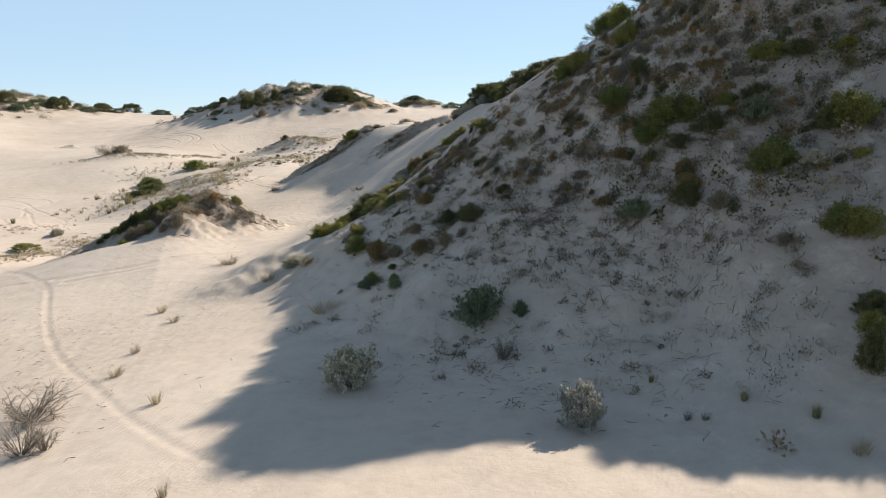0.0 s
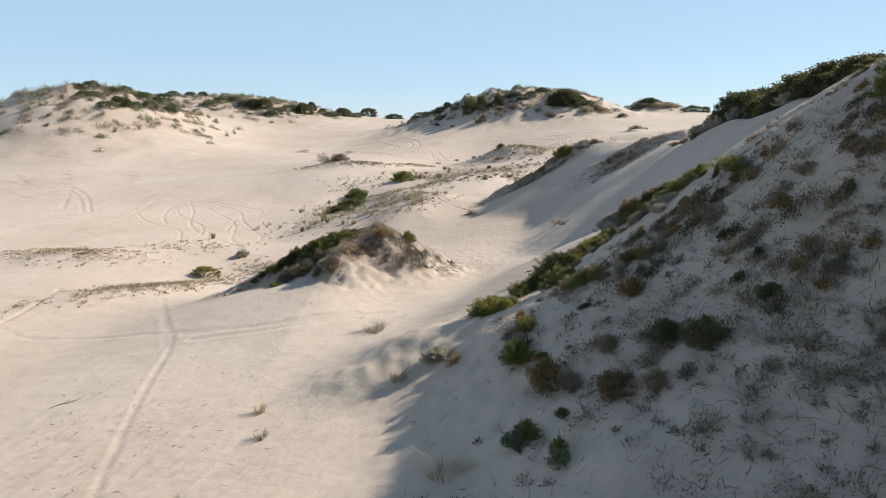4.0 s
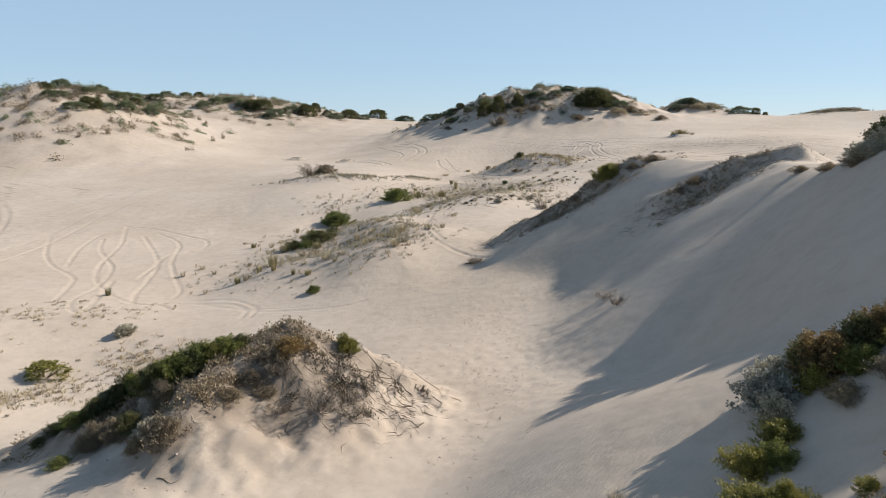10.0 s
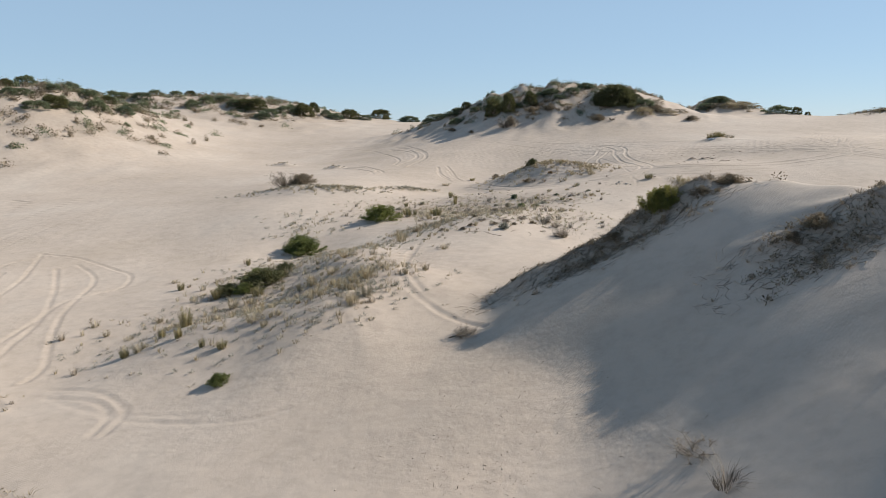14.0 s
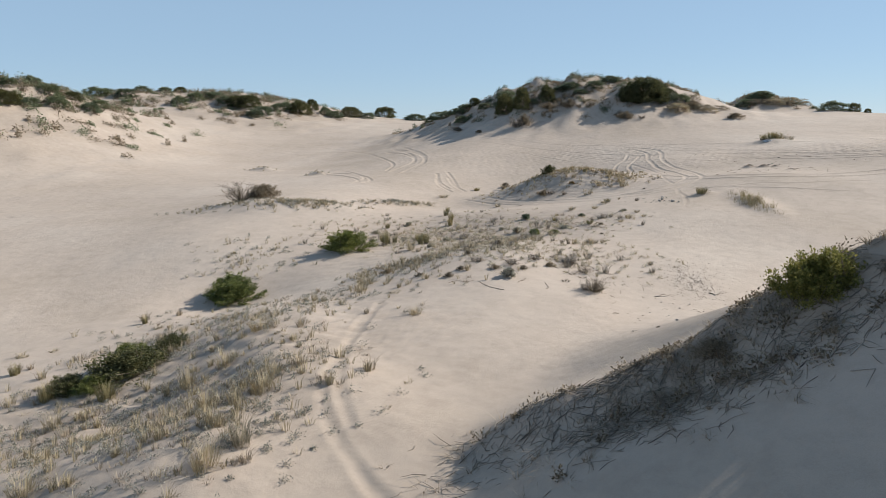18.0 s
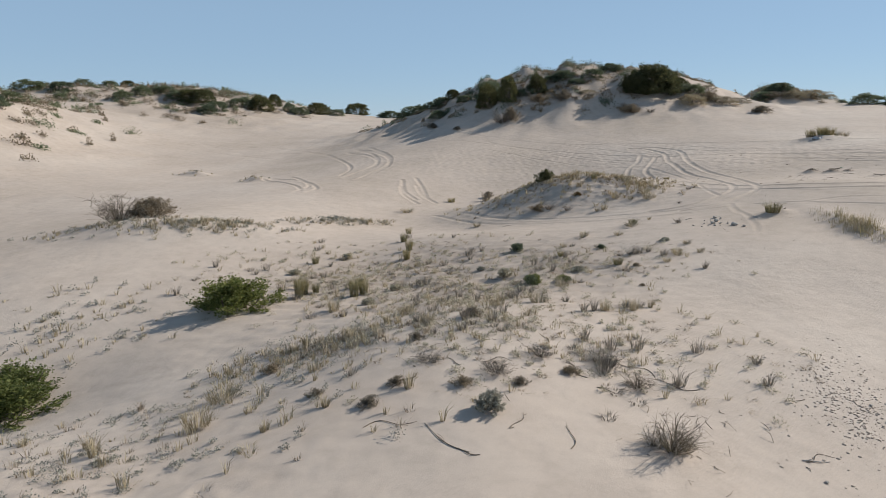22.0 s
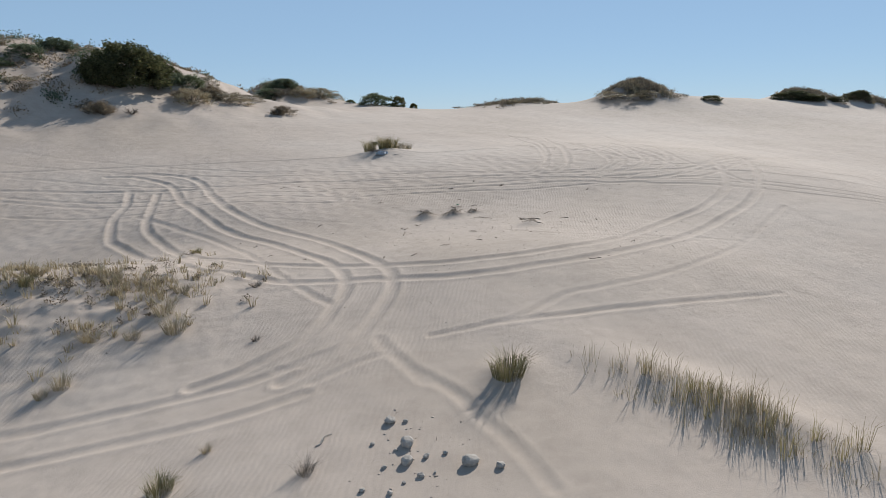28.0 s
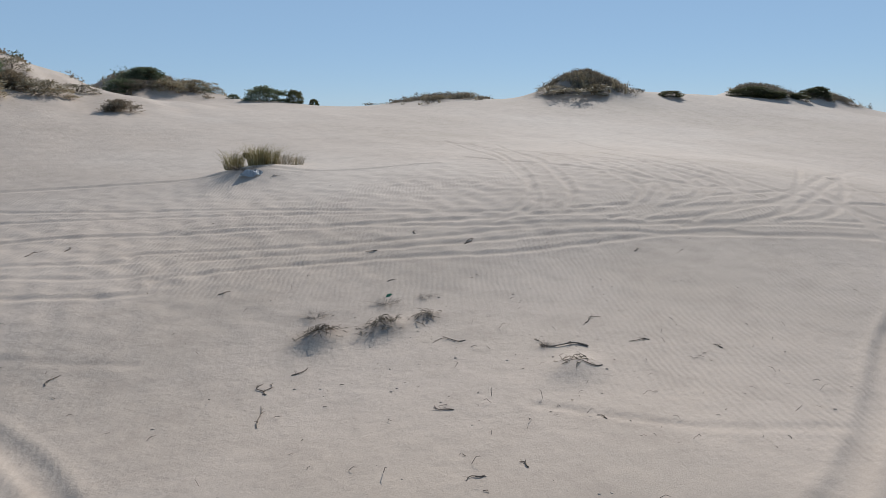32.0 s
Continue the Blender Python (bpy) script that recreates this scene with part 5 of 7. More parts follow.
plant("grey", -25.3, 101.7, 0.56, 0.29, "flats")
plant("grey", -28.4, 98.7, 0.73, 0.34, "flats")
plant("grey", -34.8, 100.1, 0.79, 0.38, "flats")
plant("grey", -24.8, 98.7, 0.49, 0.25, "flats")
plant("grey", -28.4, 96.1, 0.73, 0.39, "flats")
plant("dark", -26.6, 120.7, 1.98, 1.08, "hump")
plant("heath", -33.4, 128.0, 1.15, 0.70, "hump")
plant("heath", -26.2, 116.7, 1.62, 0.56, "hump")
plant("rust", -23.7, 118.1, 0.80, 0.38, "hump")
plant("dome", -101.0, 226.8, 7.83, 4.00, "hill")
plant("silver", 5.6, 186.0, 5.6, 2.1, "hill")
plant("dome", 8.4, 185.0, 2.4, 1.9, "hill")
plant("dome", 10.2, 184.0, 1.3, 0.9, "hill")
plant("silver", -90.2, 224.6, 8.08, 2.42, "hill")
plant("silver", -99.4, 214.5, 4.61, 2.18, "hill")
plant("dome", -41.2, 161.1, 3.75, 4.60, "hill")
plant("dome", -38.1, 164.1, 3.33, 3.51, "hill")
plant("silver", -45.2, 165.0, 4.45, 3.37, "hill")
plant("dome", -44.6, 161.9, 3.84, 4.41, "hill")
plant("dome", -51.9, 168.1, 2.87, 2.05, "hill")
plant("silver", -54.9, 167.4, 3.68, 1.43, "hill")
plant("silver", -57.8, 169.1, 3.78, 1.72, "hill")
plant("silver", -53.9, 168.8, 3.71, 1.44, "hill")
plant("silver", -48.9, 164.9, 3.01, 1.37, "hill")
plant("silver", -60.6, 173.0, 4.51, 2.05, "hill")
plant("silver", -52.0, 162.8, 3.99, 1.59, "hill")
plant("silver", -62.2, 172.9, 3.40, 1.55, "hill")
plant("silver", -39.6, 162.2, 1.88, 1.28, "hill")
plant("heath", -39.6, 157.1, 3.15, 2.29, "hill")
plant("dead", -40.6, 156.3, 2.69, 1.63, "hill")
plant("silver", -34.9, 167.4, 3.87, 1.54, "hill")
plant("silver", -36.6, 167.1, 3.40, 1.32, "hill")
plant("silver", -31.1, 168.0, 3.35, 1.74, "hill")
plant("silver", -29.3, 172.8, 4.98, 1.58, "hill")
plant("silver", -32.8, 165.7, 2.83, 1.07, "hill")
plant("dome", -24.9, 165.6, 4.13, 3.38, "hill")
plant("dome", -21.1, 169.0, 3.73, 3.44, "hill")
plant("dome", -20.0, 170.0, 3.28, 1.88, "hill")
plant("silver", -17.9, 169.8, 3.72, 1.90, "hill")
plant("straw", -16.0, 171.9, 2.83, 1.28, "hill")
plant("straw", -17.7, 164.8, 4.42, 2.01, "hill")
plant("heath", -15.9, 167.9, 3.63, 1.65, "hill")
plant("straw", -14.4, 167.0, 3.57, 1.42, "hill")
plant("heath", -24.8, 160.2, 3.05, 1.34, "hill")
plant("dead", -22.5, 160.1, 1.29, 0.59, "hill")
plant("heath", -9.8, 164.1, 3.40, 1.08, "hill")
plant("silver", -5.1, 195.8, 4.51, 2.05, "hill")
plant("silver", -6.5, 194.8, 3.37, 1.84, "hill")
plant("straw", -0.5, 195.4, 5.54, 1.51, "hill")
plant("straw", -3.0, 192.7, 4.37, 1.49, "hill")
plant("silver", -7.5, 192.4, 3.88, 2.01, "hill")
plant("straw", 1.8, 196.0, 3.32, 1.11, "hill")
plant("heath", -51.2, 158.3, 1.91, 0.87, "hill")
plant("heath", -46.2, 154.8, 1.36, 0.62, "hill")
plant("heath", -33.7, 161.8, 4.12, 1.66, "hill")
plant("heath", -37.0, 161.6, 2.78, 1.26, "hill")
plant("straw", -30.7, 163.5, 3.22, 1.09, "hill")
plant("silver", 3.2, 190.2, 1.72, 0.71, "hill")
plant("dome", -23.2, 166.6, 7.47, 5.35, "hill")
plant("dome", -21.6, 169.0, 4.70, 3.82, "hill")
plant("dome", -25.2, 165.8, 4.36, 3.67, "hill")
plant("yellow", -20.3, 169.0, 2.64, 1.62, "hill")
plant("blue", -19.1, 168.8, 2.97, 1.44, "hill")
plant("straw", -17.4, 165.4, 3.06, 1.02, "hill")
plant("straw", -15.0, 168.2, 3.24, 0.98, "hill")
plant("straw", -13.1, 167.6, 3.26, 0.88, "hill")
plant("heath", -15.9, 169.9, 3.30, 1.00, "hill")
plant("heath", -18.7, 166.1, 2.05, 0.83, "hill")
plant("straw", -11.9, 170.5, 2.85, 0.93, "hill")
plant("dead", -25.0, 160.6, 2.06, 0.97, "hill")
plant("dome", -4.7, 196.4, 3.53, 1.60, "hill")
plant("straw", -2.9, 193.1, 4.70, 1.28, "hill")
plant("straw", 0.2, 195.4, 4.06, 1.03, "hill")
plant("heath", -6.5, 193.1, 5.40, 1.40, "hill")
plant("dome", -120.4, 122.9, 3.29, 1.60, "leftrange")
plant("silver", -121.9, 127.7, 4.58, 2.18, "leftrange")
plant("dome", -110.5, 123.9, 5.39, 2.94, "leftrange")
plant("silver", -110.5, 125.8, 3.28, 1.99, "leftrange")
plant("silver", -110.6, 120.3, 4.71, 1.90, "leftrange")
plant("silver", -117.4, 123.1, 4.36, 1.79, "leftrange")
plant("silver", -117.7, 121.2, 3.77, 1.96, "leftrange")
plant("silver", -116.0, 128.1, 3.39, 1.54, "leftrange")
plant("silver", -118.7, 134.3, 2.98, 2.17, "leftrange")
plant("silver", -112.8, 132.9, 4.65, 2.64, "leftrange")
plant("silver", -110.5, 127.7, 3.89, 2.02, "leftrange")
plant("silver", -109.8, 131.9, 5.16, 2.61, "leftrange")
plant("dome", -114.1, 137.8, 3.63, 1.98, "leftrange")
plant("silver", -153.6, 176.0, 7.57, 3.06, "leftrange")
plant("silver", -114.0, 143.1, 3.78, 2.06, "leftrange")
plant("silver", -147.1, 178.4, 6.72, 3.06, "leftrange")
plant("silver", -109.2, 137.1, 5.36, 2.17, "leftrange")
plant("silver", -140.1, 172.3, 3.62, 1.83, "leftrange")
plant("silver", -151.2, 187.6, 5.32, 2.42, "leftrange")
plant("silver", -149.2, 193.3, 4.54, 1.65, "leftrange")
plant("dome", -147.0, 196.5, 3.67, 2.09, "leftrange")
plant("silver", -132.8, 181.6, 4.57, 2.65, "leftrange")
plant("silver", -132.4, 186.6, 5.11, 3.10, "leftrange")
plant("silver", -132.0, 192.0, 7.87, 2.38, "leftrange")
plant("silver", -125.7, 189.5, 5.12, 2.64, "leftrange")
plant("dome", -123.0, 190.2, 5.97, 3.87, "leftrange")
plant("dome", -120.2, 191.5, 6.83, 4.27, "leftrange")
plant("silver", -114.2, 189.4, 5.85, 3.04, "leftrange")
plant("silver", -114.2, 185.7, 4.92, 2.98, "leftrange")
plant("silver", -114.2, 197.2, 6.96, 3.16, "leftrange")
plant("dome", -110.9, 199.3, 6.99, 4.76, "leftrange")
plant("dome", -112.2, 207.1, 4.55, 3.72, "leftrange")
plant("silver", -108.4, 207.2, 4.52, 2.63, "leftrange")
plant("silver", -103.7, 204.0, 5.29, 2.41, "leftrange")
plant("dome", -103.1, 211.7, 6.87, 3.74, "leftrange")
plant("straw", 33.3, 168.2, 7.71, 1.01, "dome")
plant("straw", 32.3, 170.7, 4.30, 0.91, "dome")
plant("straw", 35.5, 167.9, 4.23, 0.89, "dome")
plant("dome", 43.3, 165.5, 3.85, 0.90, "dome")
plant("dome", 60.0, 167.5, 4.70, 1.70, "dome")
plant("dome", 58.7, 168.6, 3.47, 1.14, "dome")
plant("dome", 61.5, 166.1, 3.89, 1.27, "dome")
plant("dome", 71.4, 167.1, 4.58, 1.78, "dome")
plant("dome", 64.5, 165.2, 3.43, 0.99, "dome")
plant("straw", 24.0, 175.9, 4.40, 0.93, "dome")
plant("straw", 20.6, 175.5, 3.60, 0.65, "dome")
plant("dome", 3.6, 58.8, 2.80, 1.80, "rimtop")
plant("dome", 5.0, 59.4, 4.00, 2.90, "rimtop")
plant("dome", 7.0, 59.0, 4.60, 3.40, "rimtop")
plant("dome", 9.2, 58.2, 4.60, 3.20, "rimtop")
plant("dome", 5.2, 56.6, 3.40, 2.30, "rimtop")
plant("dome", 5.2, 62.0, 3.20, 2.10, "rimtop")
plant("dome", 7.2, 62.4, 4.00, 2.70, "rimtop")
plant("dome", 7.4, 55.4, 3.60, 2.60, "rimtop")
plant("yellow", 4.6, 60.8, 2.00, 1.50, "rimtop")
# row running south, mostly hidden, placed to cast the broad shadow on the wall
plant("dome", 5.8, 54.2, 3.00, 2.00, "rimtop")
plant("dome", 6.6, 51.8, 3.00, 2.10, "rimtop")
plant("dome", 7.4, 49.2, 3.20, 2.10, "rimtop")
plant("dome", 8.2, 46.6, 3.00, 2.00, "rimtop")
plant("dome", 8.8, 44.2, 2.80, 1.80, "rimtop")
# seven filler domes, added to stop streaks of sun between the bushes
plant("dome", 6.4, 53, 3.4, 2.5, "rimtop")
plant("dome", 7.2, 50.5, 3.4, 2.5, "rimtop")
plant("dome", 7.9, 47.9, 3.2, 2.4, "rimtop")
plant("dome", 8.6, 45.4, 3.2, 2.3, "rimtop")
plant("dome", 4.4, 57, 3, 2.4, "rimtop")
plant("dome", 9, 53.5, 3.6, 2.8, "rimtop")
plant("dome", 9.8, 50, 3.6, 2.8, "rimtop")
plant("yellow", 5.4, 52.8, 1.60, 1.00, "rimtop")
plant("grey", 6.2, 49.8, 1.50, 0.90, "rimtop")
plant("grey", 3.2, 57.4, 1.90, 1.10, "rimtop")
plant("grey", 2.3, 56.9, 1.60, 0.90, "rimtop")
plant("grey", 4.2, 55.6, 1.60, 1.00, "rimtop")
plant("heath", 2.0, 56.9, 1.50, 0.70, "rimtop")
plant("heath", 1.5, 59.0, 1.40, 0.50, "rimtop")
plant("heath", 0.9, 61.7, 1.20, 0.45, "rimtop")
plant("dark", -21.0, 41.1, 0.76, 0.41, "mound")
plant("dark", -20.8, 41.5, 0.91, 0.51, "mound")
plant("green", -20.1, 41.6, 1.08, 0.60, "mound")
plant("dark", -19.9, 42.2, 1.17, 0.71, "mound")
plant("blue", -19.9, 42.6, 1.01, 0.66, "mound")
plant("dark", -19.7, 42.7, 1.20, 0.82, "mound")
plant("dark", -19.5, 43.2, 1.48, 1.04, "mound")
plant("green", -18.9, 43.1, 1.27, 0.92, "mound")
plant("dark", -18.5, 43.1, 1.51, 1.08, "mound")
plant("green", -18.2, 43.4, 1.38, 0.98, "mound")
plant("green", -18.0, 43.6, 1.53, 0.99, "mound")
plant("dark", -17.7, 43.9, 1.28, 0.83, "mound")
plant("green", -17.7, 44.2, 1.56, 0.92, "mound")
plant("yellow", -17.3, 44.4, 1.30, 0.81, "mound")
plant("green", -17.1, 44.7, 1.39, 0.78, "mound")
plant("dark", -16.8, 45.1, 1.14, 0.62, "mound")
plant("heath", -16.1, 40.8, 1.54, 1.11, "mound")
plant("grey", -16.5, 40.9, 0.94, 0.71, "mound")
plant("heath", -15.9, 40.9, 1.08, 0.84, "mound")
plant("heath", -17.9, 42.8, 1.13, 0.99, "mound")
plant("yellow", -17.8, 42.9, 0.74, 0.54, "mound")
plant("heath", -19.0, 41.3, 1.25, 0.95, "mound")
plant("heath", -18.4, 41.5, 1.18, 0.91, "mound")
plant("dark", -18.2, 41.8, 1.18, 0.77, "mound")
plant("green", -19.2, 40.3, 0.87, 0.38, "mound")
plant("heath", -15.4, 42.8, 1.14, 0.57, "mound")
plant("heath", -15.5, 43.9, 1.06, 0.64, "mound")
plant("heath", -19.2, 41.1, 1.00, 0.61, "mound")
plant("heath", -16.8, 40.7, 1.09, 0.65, "mound")
plant("dead", -13.4, 44.2, 1.46, 0.69, "mound")
plant("dead", -14.3, 43.5, 0.92, 0.52, "mound")
plant("dead", -12.6, 44.7, 1.13, 0.61, "mound")
plant("yellow", -14.2, 47.2, 1.08, 0.83, "mound")
plant("green", -14.1, 47.4, 0.81, 0.66, "mound")
plant("rust", -15.0, 45.2, 1.56, 0.67, "mound")
plant("heath", -15.4, 44.7, 1.27, 0.59, "mound")
plant("dead", -14.9, 44.5, 1.08, 0.65, "mound")
plant("heath", -14.9, 43.7, 0.87, 0.47, "mound")
plant("dead", -12.8, 45.6, 0.92, 0.40, "mound")

# ------------------------------------------------------------ grass clumps
tuft("reed", -32.4, 108.2, 0.66, 0.70)
tuft("reed", -30.4, 104.3, 0.59, 0.76)
tuft("reed", -29.7, 97.2, 0.65, 1.03)
tuft("reed", -29.5, 97.7, 0.66, 0.84)
tuft("reed", -32.1, 96.5, 0.62, 1.24)
tuft("reed", -32.2, 97.1, 0.51, 0.72)
tuft("reed", -31.8, 97.4, 0.51, 0.61)
tuft("reed", -35.0, 102.4, 0.61, 0.56)
tuft("reed", -21.8, 103.3, 0.49, 0.31)
tuft("straw", -20.7, 98.1, 0.83, 0.49)
tuft("reed", -18.9, 101.3, 0.63, 0.37)
tuft("straw", -16.5, 102.7, 0.64, 0.29)
tuft("straw", -16.2, 104.6, 0.58, 0.28)
tuft("straw", -16.9, 101.7, 0.51, 0.28)
tuft("straw", -19.6, 107.1, 0.64, 0.31)
tuft("straw", -21.4, 107.0, 0.57, 0.32)
tuft("straw", -29.9, 114.7, 0.78, 0.44)
tuft("straw", -20.9, 94.9, 0.90, 0.59)
tuft("straw", -22.2, 94.2, 0.79, 0.60)
tuft("straw", -17.6, 95.0, 0.44, 0.55)
tuft("straw", -17.1, 95.6, 0.28, 0.42)
tuft("straw", -18.5, 94.5, 0.49, 0.50)
tuft("straw", -25.5, 93.7, 1.00, 0.59)
tuft("straw", -29.2, 94.6, 0.84, 0.77)
tuft("straw", -19.2, 109.4, 1.02, 0.34)
tuft("straw", -37.5, 119.9, 1.46, 0.47)
tuft("reed", -35.9, 125.5, 1.04, 0.44)
tuft("straw", -27.2, 84.6, 1.06, 0.73)
tuft("straw", -27.3, 76.9, 1.44, 0.61)
tuft("reed", -37.8, 80.7, 0.47, 0.65)
tuft("straw", -27.3, 72.9, 0.89, 0.99)
tuft("straw", -23.0, 71.5, 1.01, 0.79)
tuft("straw", -24.5, 70.7, 0.86, 0.79)
tuft("straw", -26.7, 74.1, 0.91, 0.67)
tuft("reed", -30.6, 72.3, 1.01, 0.74)
tuft("straw", -25.1, 76.0, 0.45, 0.27)
tuft("reed", -32.9, 97.9, 1.00, 0.78)
tuft("reed", -30.4, 98.7, 1.14, 0.63)
tuft("reed", -31.0, 105.9, 0.62, 0.90)
tuft("reed", -33.9, 112.2, 0.60, 0.55)
tuft("straw", -22.2, 80.5, 0.84, 0.46)
tuft("straw", -15.8, 86.5, 1.00, 0.48)
tuft("reed", -12.2, 110.7, 1.2, 0.66)
tuft("reed", -31.0, 67.0, 0.95, 1.13)
tuft("reed", -33.2, 71.9, 0.88, 0.81)
tuft("straw", -30.7, 70.3, 0.93, 0.68)
tuft("reed", -31.0, 65.4, 0.54, 0.55)
tuft("reed", -29.4, 64.8, 0.58, 0.63)
tuft("reed", -27.4, 64.1, 0.45, 0.51)
tuft("reed", -26.3, 64.1, 0.69, 0.50)
tuft("reed", -31.2, 63.3, 0.63, 0.63)
tuft("straw", -30.8, 63.7, 0.68, 0.63)
tuft("reed", -37.5, 73.6, 0.67, 0.62)
tuft("straw", -26.2, 66.2, 1.03, 0.71)
tuft("straw", -21.8, 67.8, 1.00, 0.78)
tuft("straw", -21.6, 68.9, 0.77, 0.94)
tuft("straw", -28.0, 86.5, 1.27, 0.62)
tuft("reed", 6.2, 17.5, 0.25, 0.33)
tuft("reed", 8.1, 15.9, 0.29, 0.36)
tuft("reed", 9.3, 14.7, 0.32, 0.44)
tuft("straw", 9.5, 13.3, 0.58, 0.45)
tuft("straw", -4.3, 24.7, 1.39, 0.58)
tuft("straw", -7.8, 30.2, 0.95, 0.61)
tuft("straw", -11.4, 36.1, 1.33, 0.61)
tuft("straw", -12.0, 28.2, 0.60, 0.46)
tuft("straw", -10.8, 26.5, 0.62, 0.38)
tuft("straw", -10.7, 22.6, 0.50, 0.38)
tuft("straw", -7.7, 17.2, 0.46, 0.45)
tuft("straw", -10.2, 20.1, 0.62, 0.38)
tuft("straw", -5.5, 12.2, 0.32, 0.41)
tuft("straw", 3.4, 19.0, 0.21, 0.26)
tuft("deadg", 6.5, 15.5, 0.28, 0.37)
tuft("deadg", 6.9, 15.4, 0.28, 0.29)
tuft("straw", -4.6, 40.0, 0.39, 0.31)
tuft("straw", -5.5, 37.8, 0.58, 0.32)
tuft("reed", -37.6, 58.8, 0.58, 0.61)
tuft("deadg", -6.2, 56.2, 0.90, 0.54)
tuft("reed", -18.3, 125.3, 0.62, 0.26)
tuft("deadg", -16.6, 119.9, 0.49, 0.24)
tuft("deadg", -17.0, 116.1, 0.32, 0.20)
tuft("straw", -18.4, 111.1, 0.29, 0.22)
tuft("reed", -19.2, 110.2, 0.80, 0.38)
tuft("straw", -21.6, 116.0, 0.65, 0.54)
tuft("straw", -22.0, 115.8, 0.48, 0.36)
tuft("reed", -23.0, 120.4, 0.70, 0.43)
tuft("straw", -20.1, 117.6, 0.69, 0.38)
tuft("straw", -19.0, 117.6, 1.02, 0.69)
tuft("straw", -19.3, 118.6, 0.89, 0.59)
tuft("straw", -20.8, 120.6, 0.97, 0.46)
tuft("straw", -21.1, 117.8, 0.87, 0.42)
tuft("straw", -20.0, 120.6, 0.58, 0.36)
tuft("straw", -18.8, 119.9, 0.75, 0.38)
tuft("deadg", -24.0, 116.2, 0.66, 0.41)
tuft("deadg", -25.3, 116.6, 0.90, 0.54)
tuft("heathg", -33.1, 126.6, 1.05, 1.03)
tuft("straw", -21.4, 107.4, 0.66, 0.38)
tuft("straw", -16.6, 103.1, 0.67, 0.31)
tuft("straw", -15.6, 103.2, 0.46, 0.25)
tuft("deadg", -16.8, 109.4, 0.48, 0.35)
tuft("straw", -22.0, 104.9, 0.45, 0.29)
tuft("reed", -5.8, 142.4, 1.49, 1.01)
tuft("reed", -6.6, 143.2, 1.42, 0.93)
tuft("straw", -4.6, 143.3, 1.29, 0.81)
tuft("straw", -3.8, 143.5, 1.05, 0.63)
tuft("deadg", -8.3, 127.3, 0.58, 0.10)
tuft("deadg", -6.7, 127.2, 0.70, 0.09)
tuft("deadg", -5.8, 127.1, 0.42, 0.05)
tuft("deadg", -5.1, 123.6, 0.30, 0.10)
tuft("deadg", -6.6, 141.8, 1.69, 0.27)
tuft("reed", -5.4, 142.7, 1.77, 0.93)

# ------------------------------------------------------------ fields of small growth
GREAT = [(6, 28, 9, 8, 20, 3), (1, 33.5, 6, 3, 25, 0.6), (11, 24, 6, 7, 0, 1.5), (14, 30, 7, 5, -20, 1)]
UPPER = [(8.5, 31, 7, 4.5, 20, 3), (1, 33.5, 6, 2.5, 25, 0.7), (14, 27, 6, 6, 0, 1.5), (14, 31, 7, 4.5, -20, 1)]
scrub_field("heath_scrub", "low grey-brown heath over the great dune", 51, 330, UPPER, 0.26, 0.55, 360, LEAF["heath"], 0.06)
grass_field("dead_mats", "mats of dark dead twigs over the great dune", 151, 1800, GREAT + [(4, 22, 8, 5, 0, 0.4)], 0.16, 0.9, 26, LITTER, 0.006, 1.3)
grass_field("grey_mats", "mats of grey dry stalks over the great dune", 152, 1500, GREAT, 0.22, 0.8, 24, TWIG, 0.006, 1.1)
scrub_field("olive_scrub", "low olive creeping scrub on the great dune", 52, 190, UPPER, 0.30, 0.55, 380, LEAF["dark"], 0.06)
scrub_field("rusty_scrub", "rusty dry creeping scrub on the great dune", 53, 240, UPPER, 0.26, 0.55, 360, LEAF["rust"], 0.06)
twig_field("twig_litter", "dark dead twigs strewn over the great dune", 54, 7000, GREAT + [(5, 19, 8, 4, 0, 0.5)], 0.24, LITTER, 0.007)
scrub_field("dead_clumps", "dark dead clumps of creeping plants over the great dune", 155, 1200, GREAT + [(4, 22, 8, 5, 0, 0.5)], 0.13, 0.42, 42, LITTER, 0.10, 0.16)
scrub_field("brown_mats", "brown matted dead heath over the great dune", 156, 260, GREAT + [(2, 29, 6, 3, 20, 0.8)], 0.20, 0.95, 130, LEAF["heath"], 0.08, 0.2)
BROW = [(-28, 70, 8.5, 6.5, 35, 2), (-23.5, 70, 2.5, 5, 10, 1.0), (-32, 78, 6, 7, 20, 1.2), (-27, 84, 5, 6, 0, 0.6), (-27, 90, 5, 2.0, 40, 0.7)]
grass_field("brow_grass", "sparse dry grass over the sandy brow", 61, 1000, BROW, 0.32, 0.35, 16, STRAW, 0.008, 0.6)
grass_field("brow_tussocks", "grey-brown grass tussocks over the brow", 164, 70, BROW, 0.36, 0.6, 60, TWIG, 0.007, 0.6)
grass_field("brow_straw", "straw tussocks over the brow", 165, 230, BROW, 0.36, 0.55, 70, STRAW, 0.007, 0.6)
scrub_field("brow_scrub", "small grey dune plants over the brow", 62, 1700, BROW, 0.18, 0.36, 60, LEAF["grey"], 0.045)
grass_field("brow_sprigs", "hoary grey sprigs over the brow", 162, 700, BROW, 0.20, 0.34, 20, TWIG, 0.007, 0.9)
FLATS = [(-30, 101, 8.5, 7, 20, 2.2), (-24, 96, 6, 5, -10, 1.0), (-20, 91, 7, 3.5, 15, 0.9), (-20, 102, 5, 4, 0, 0.5)]
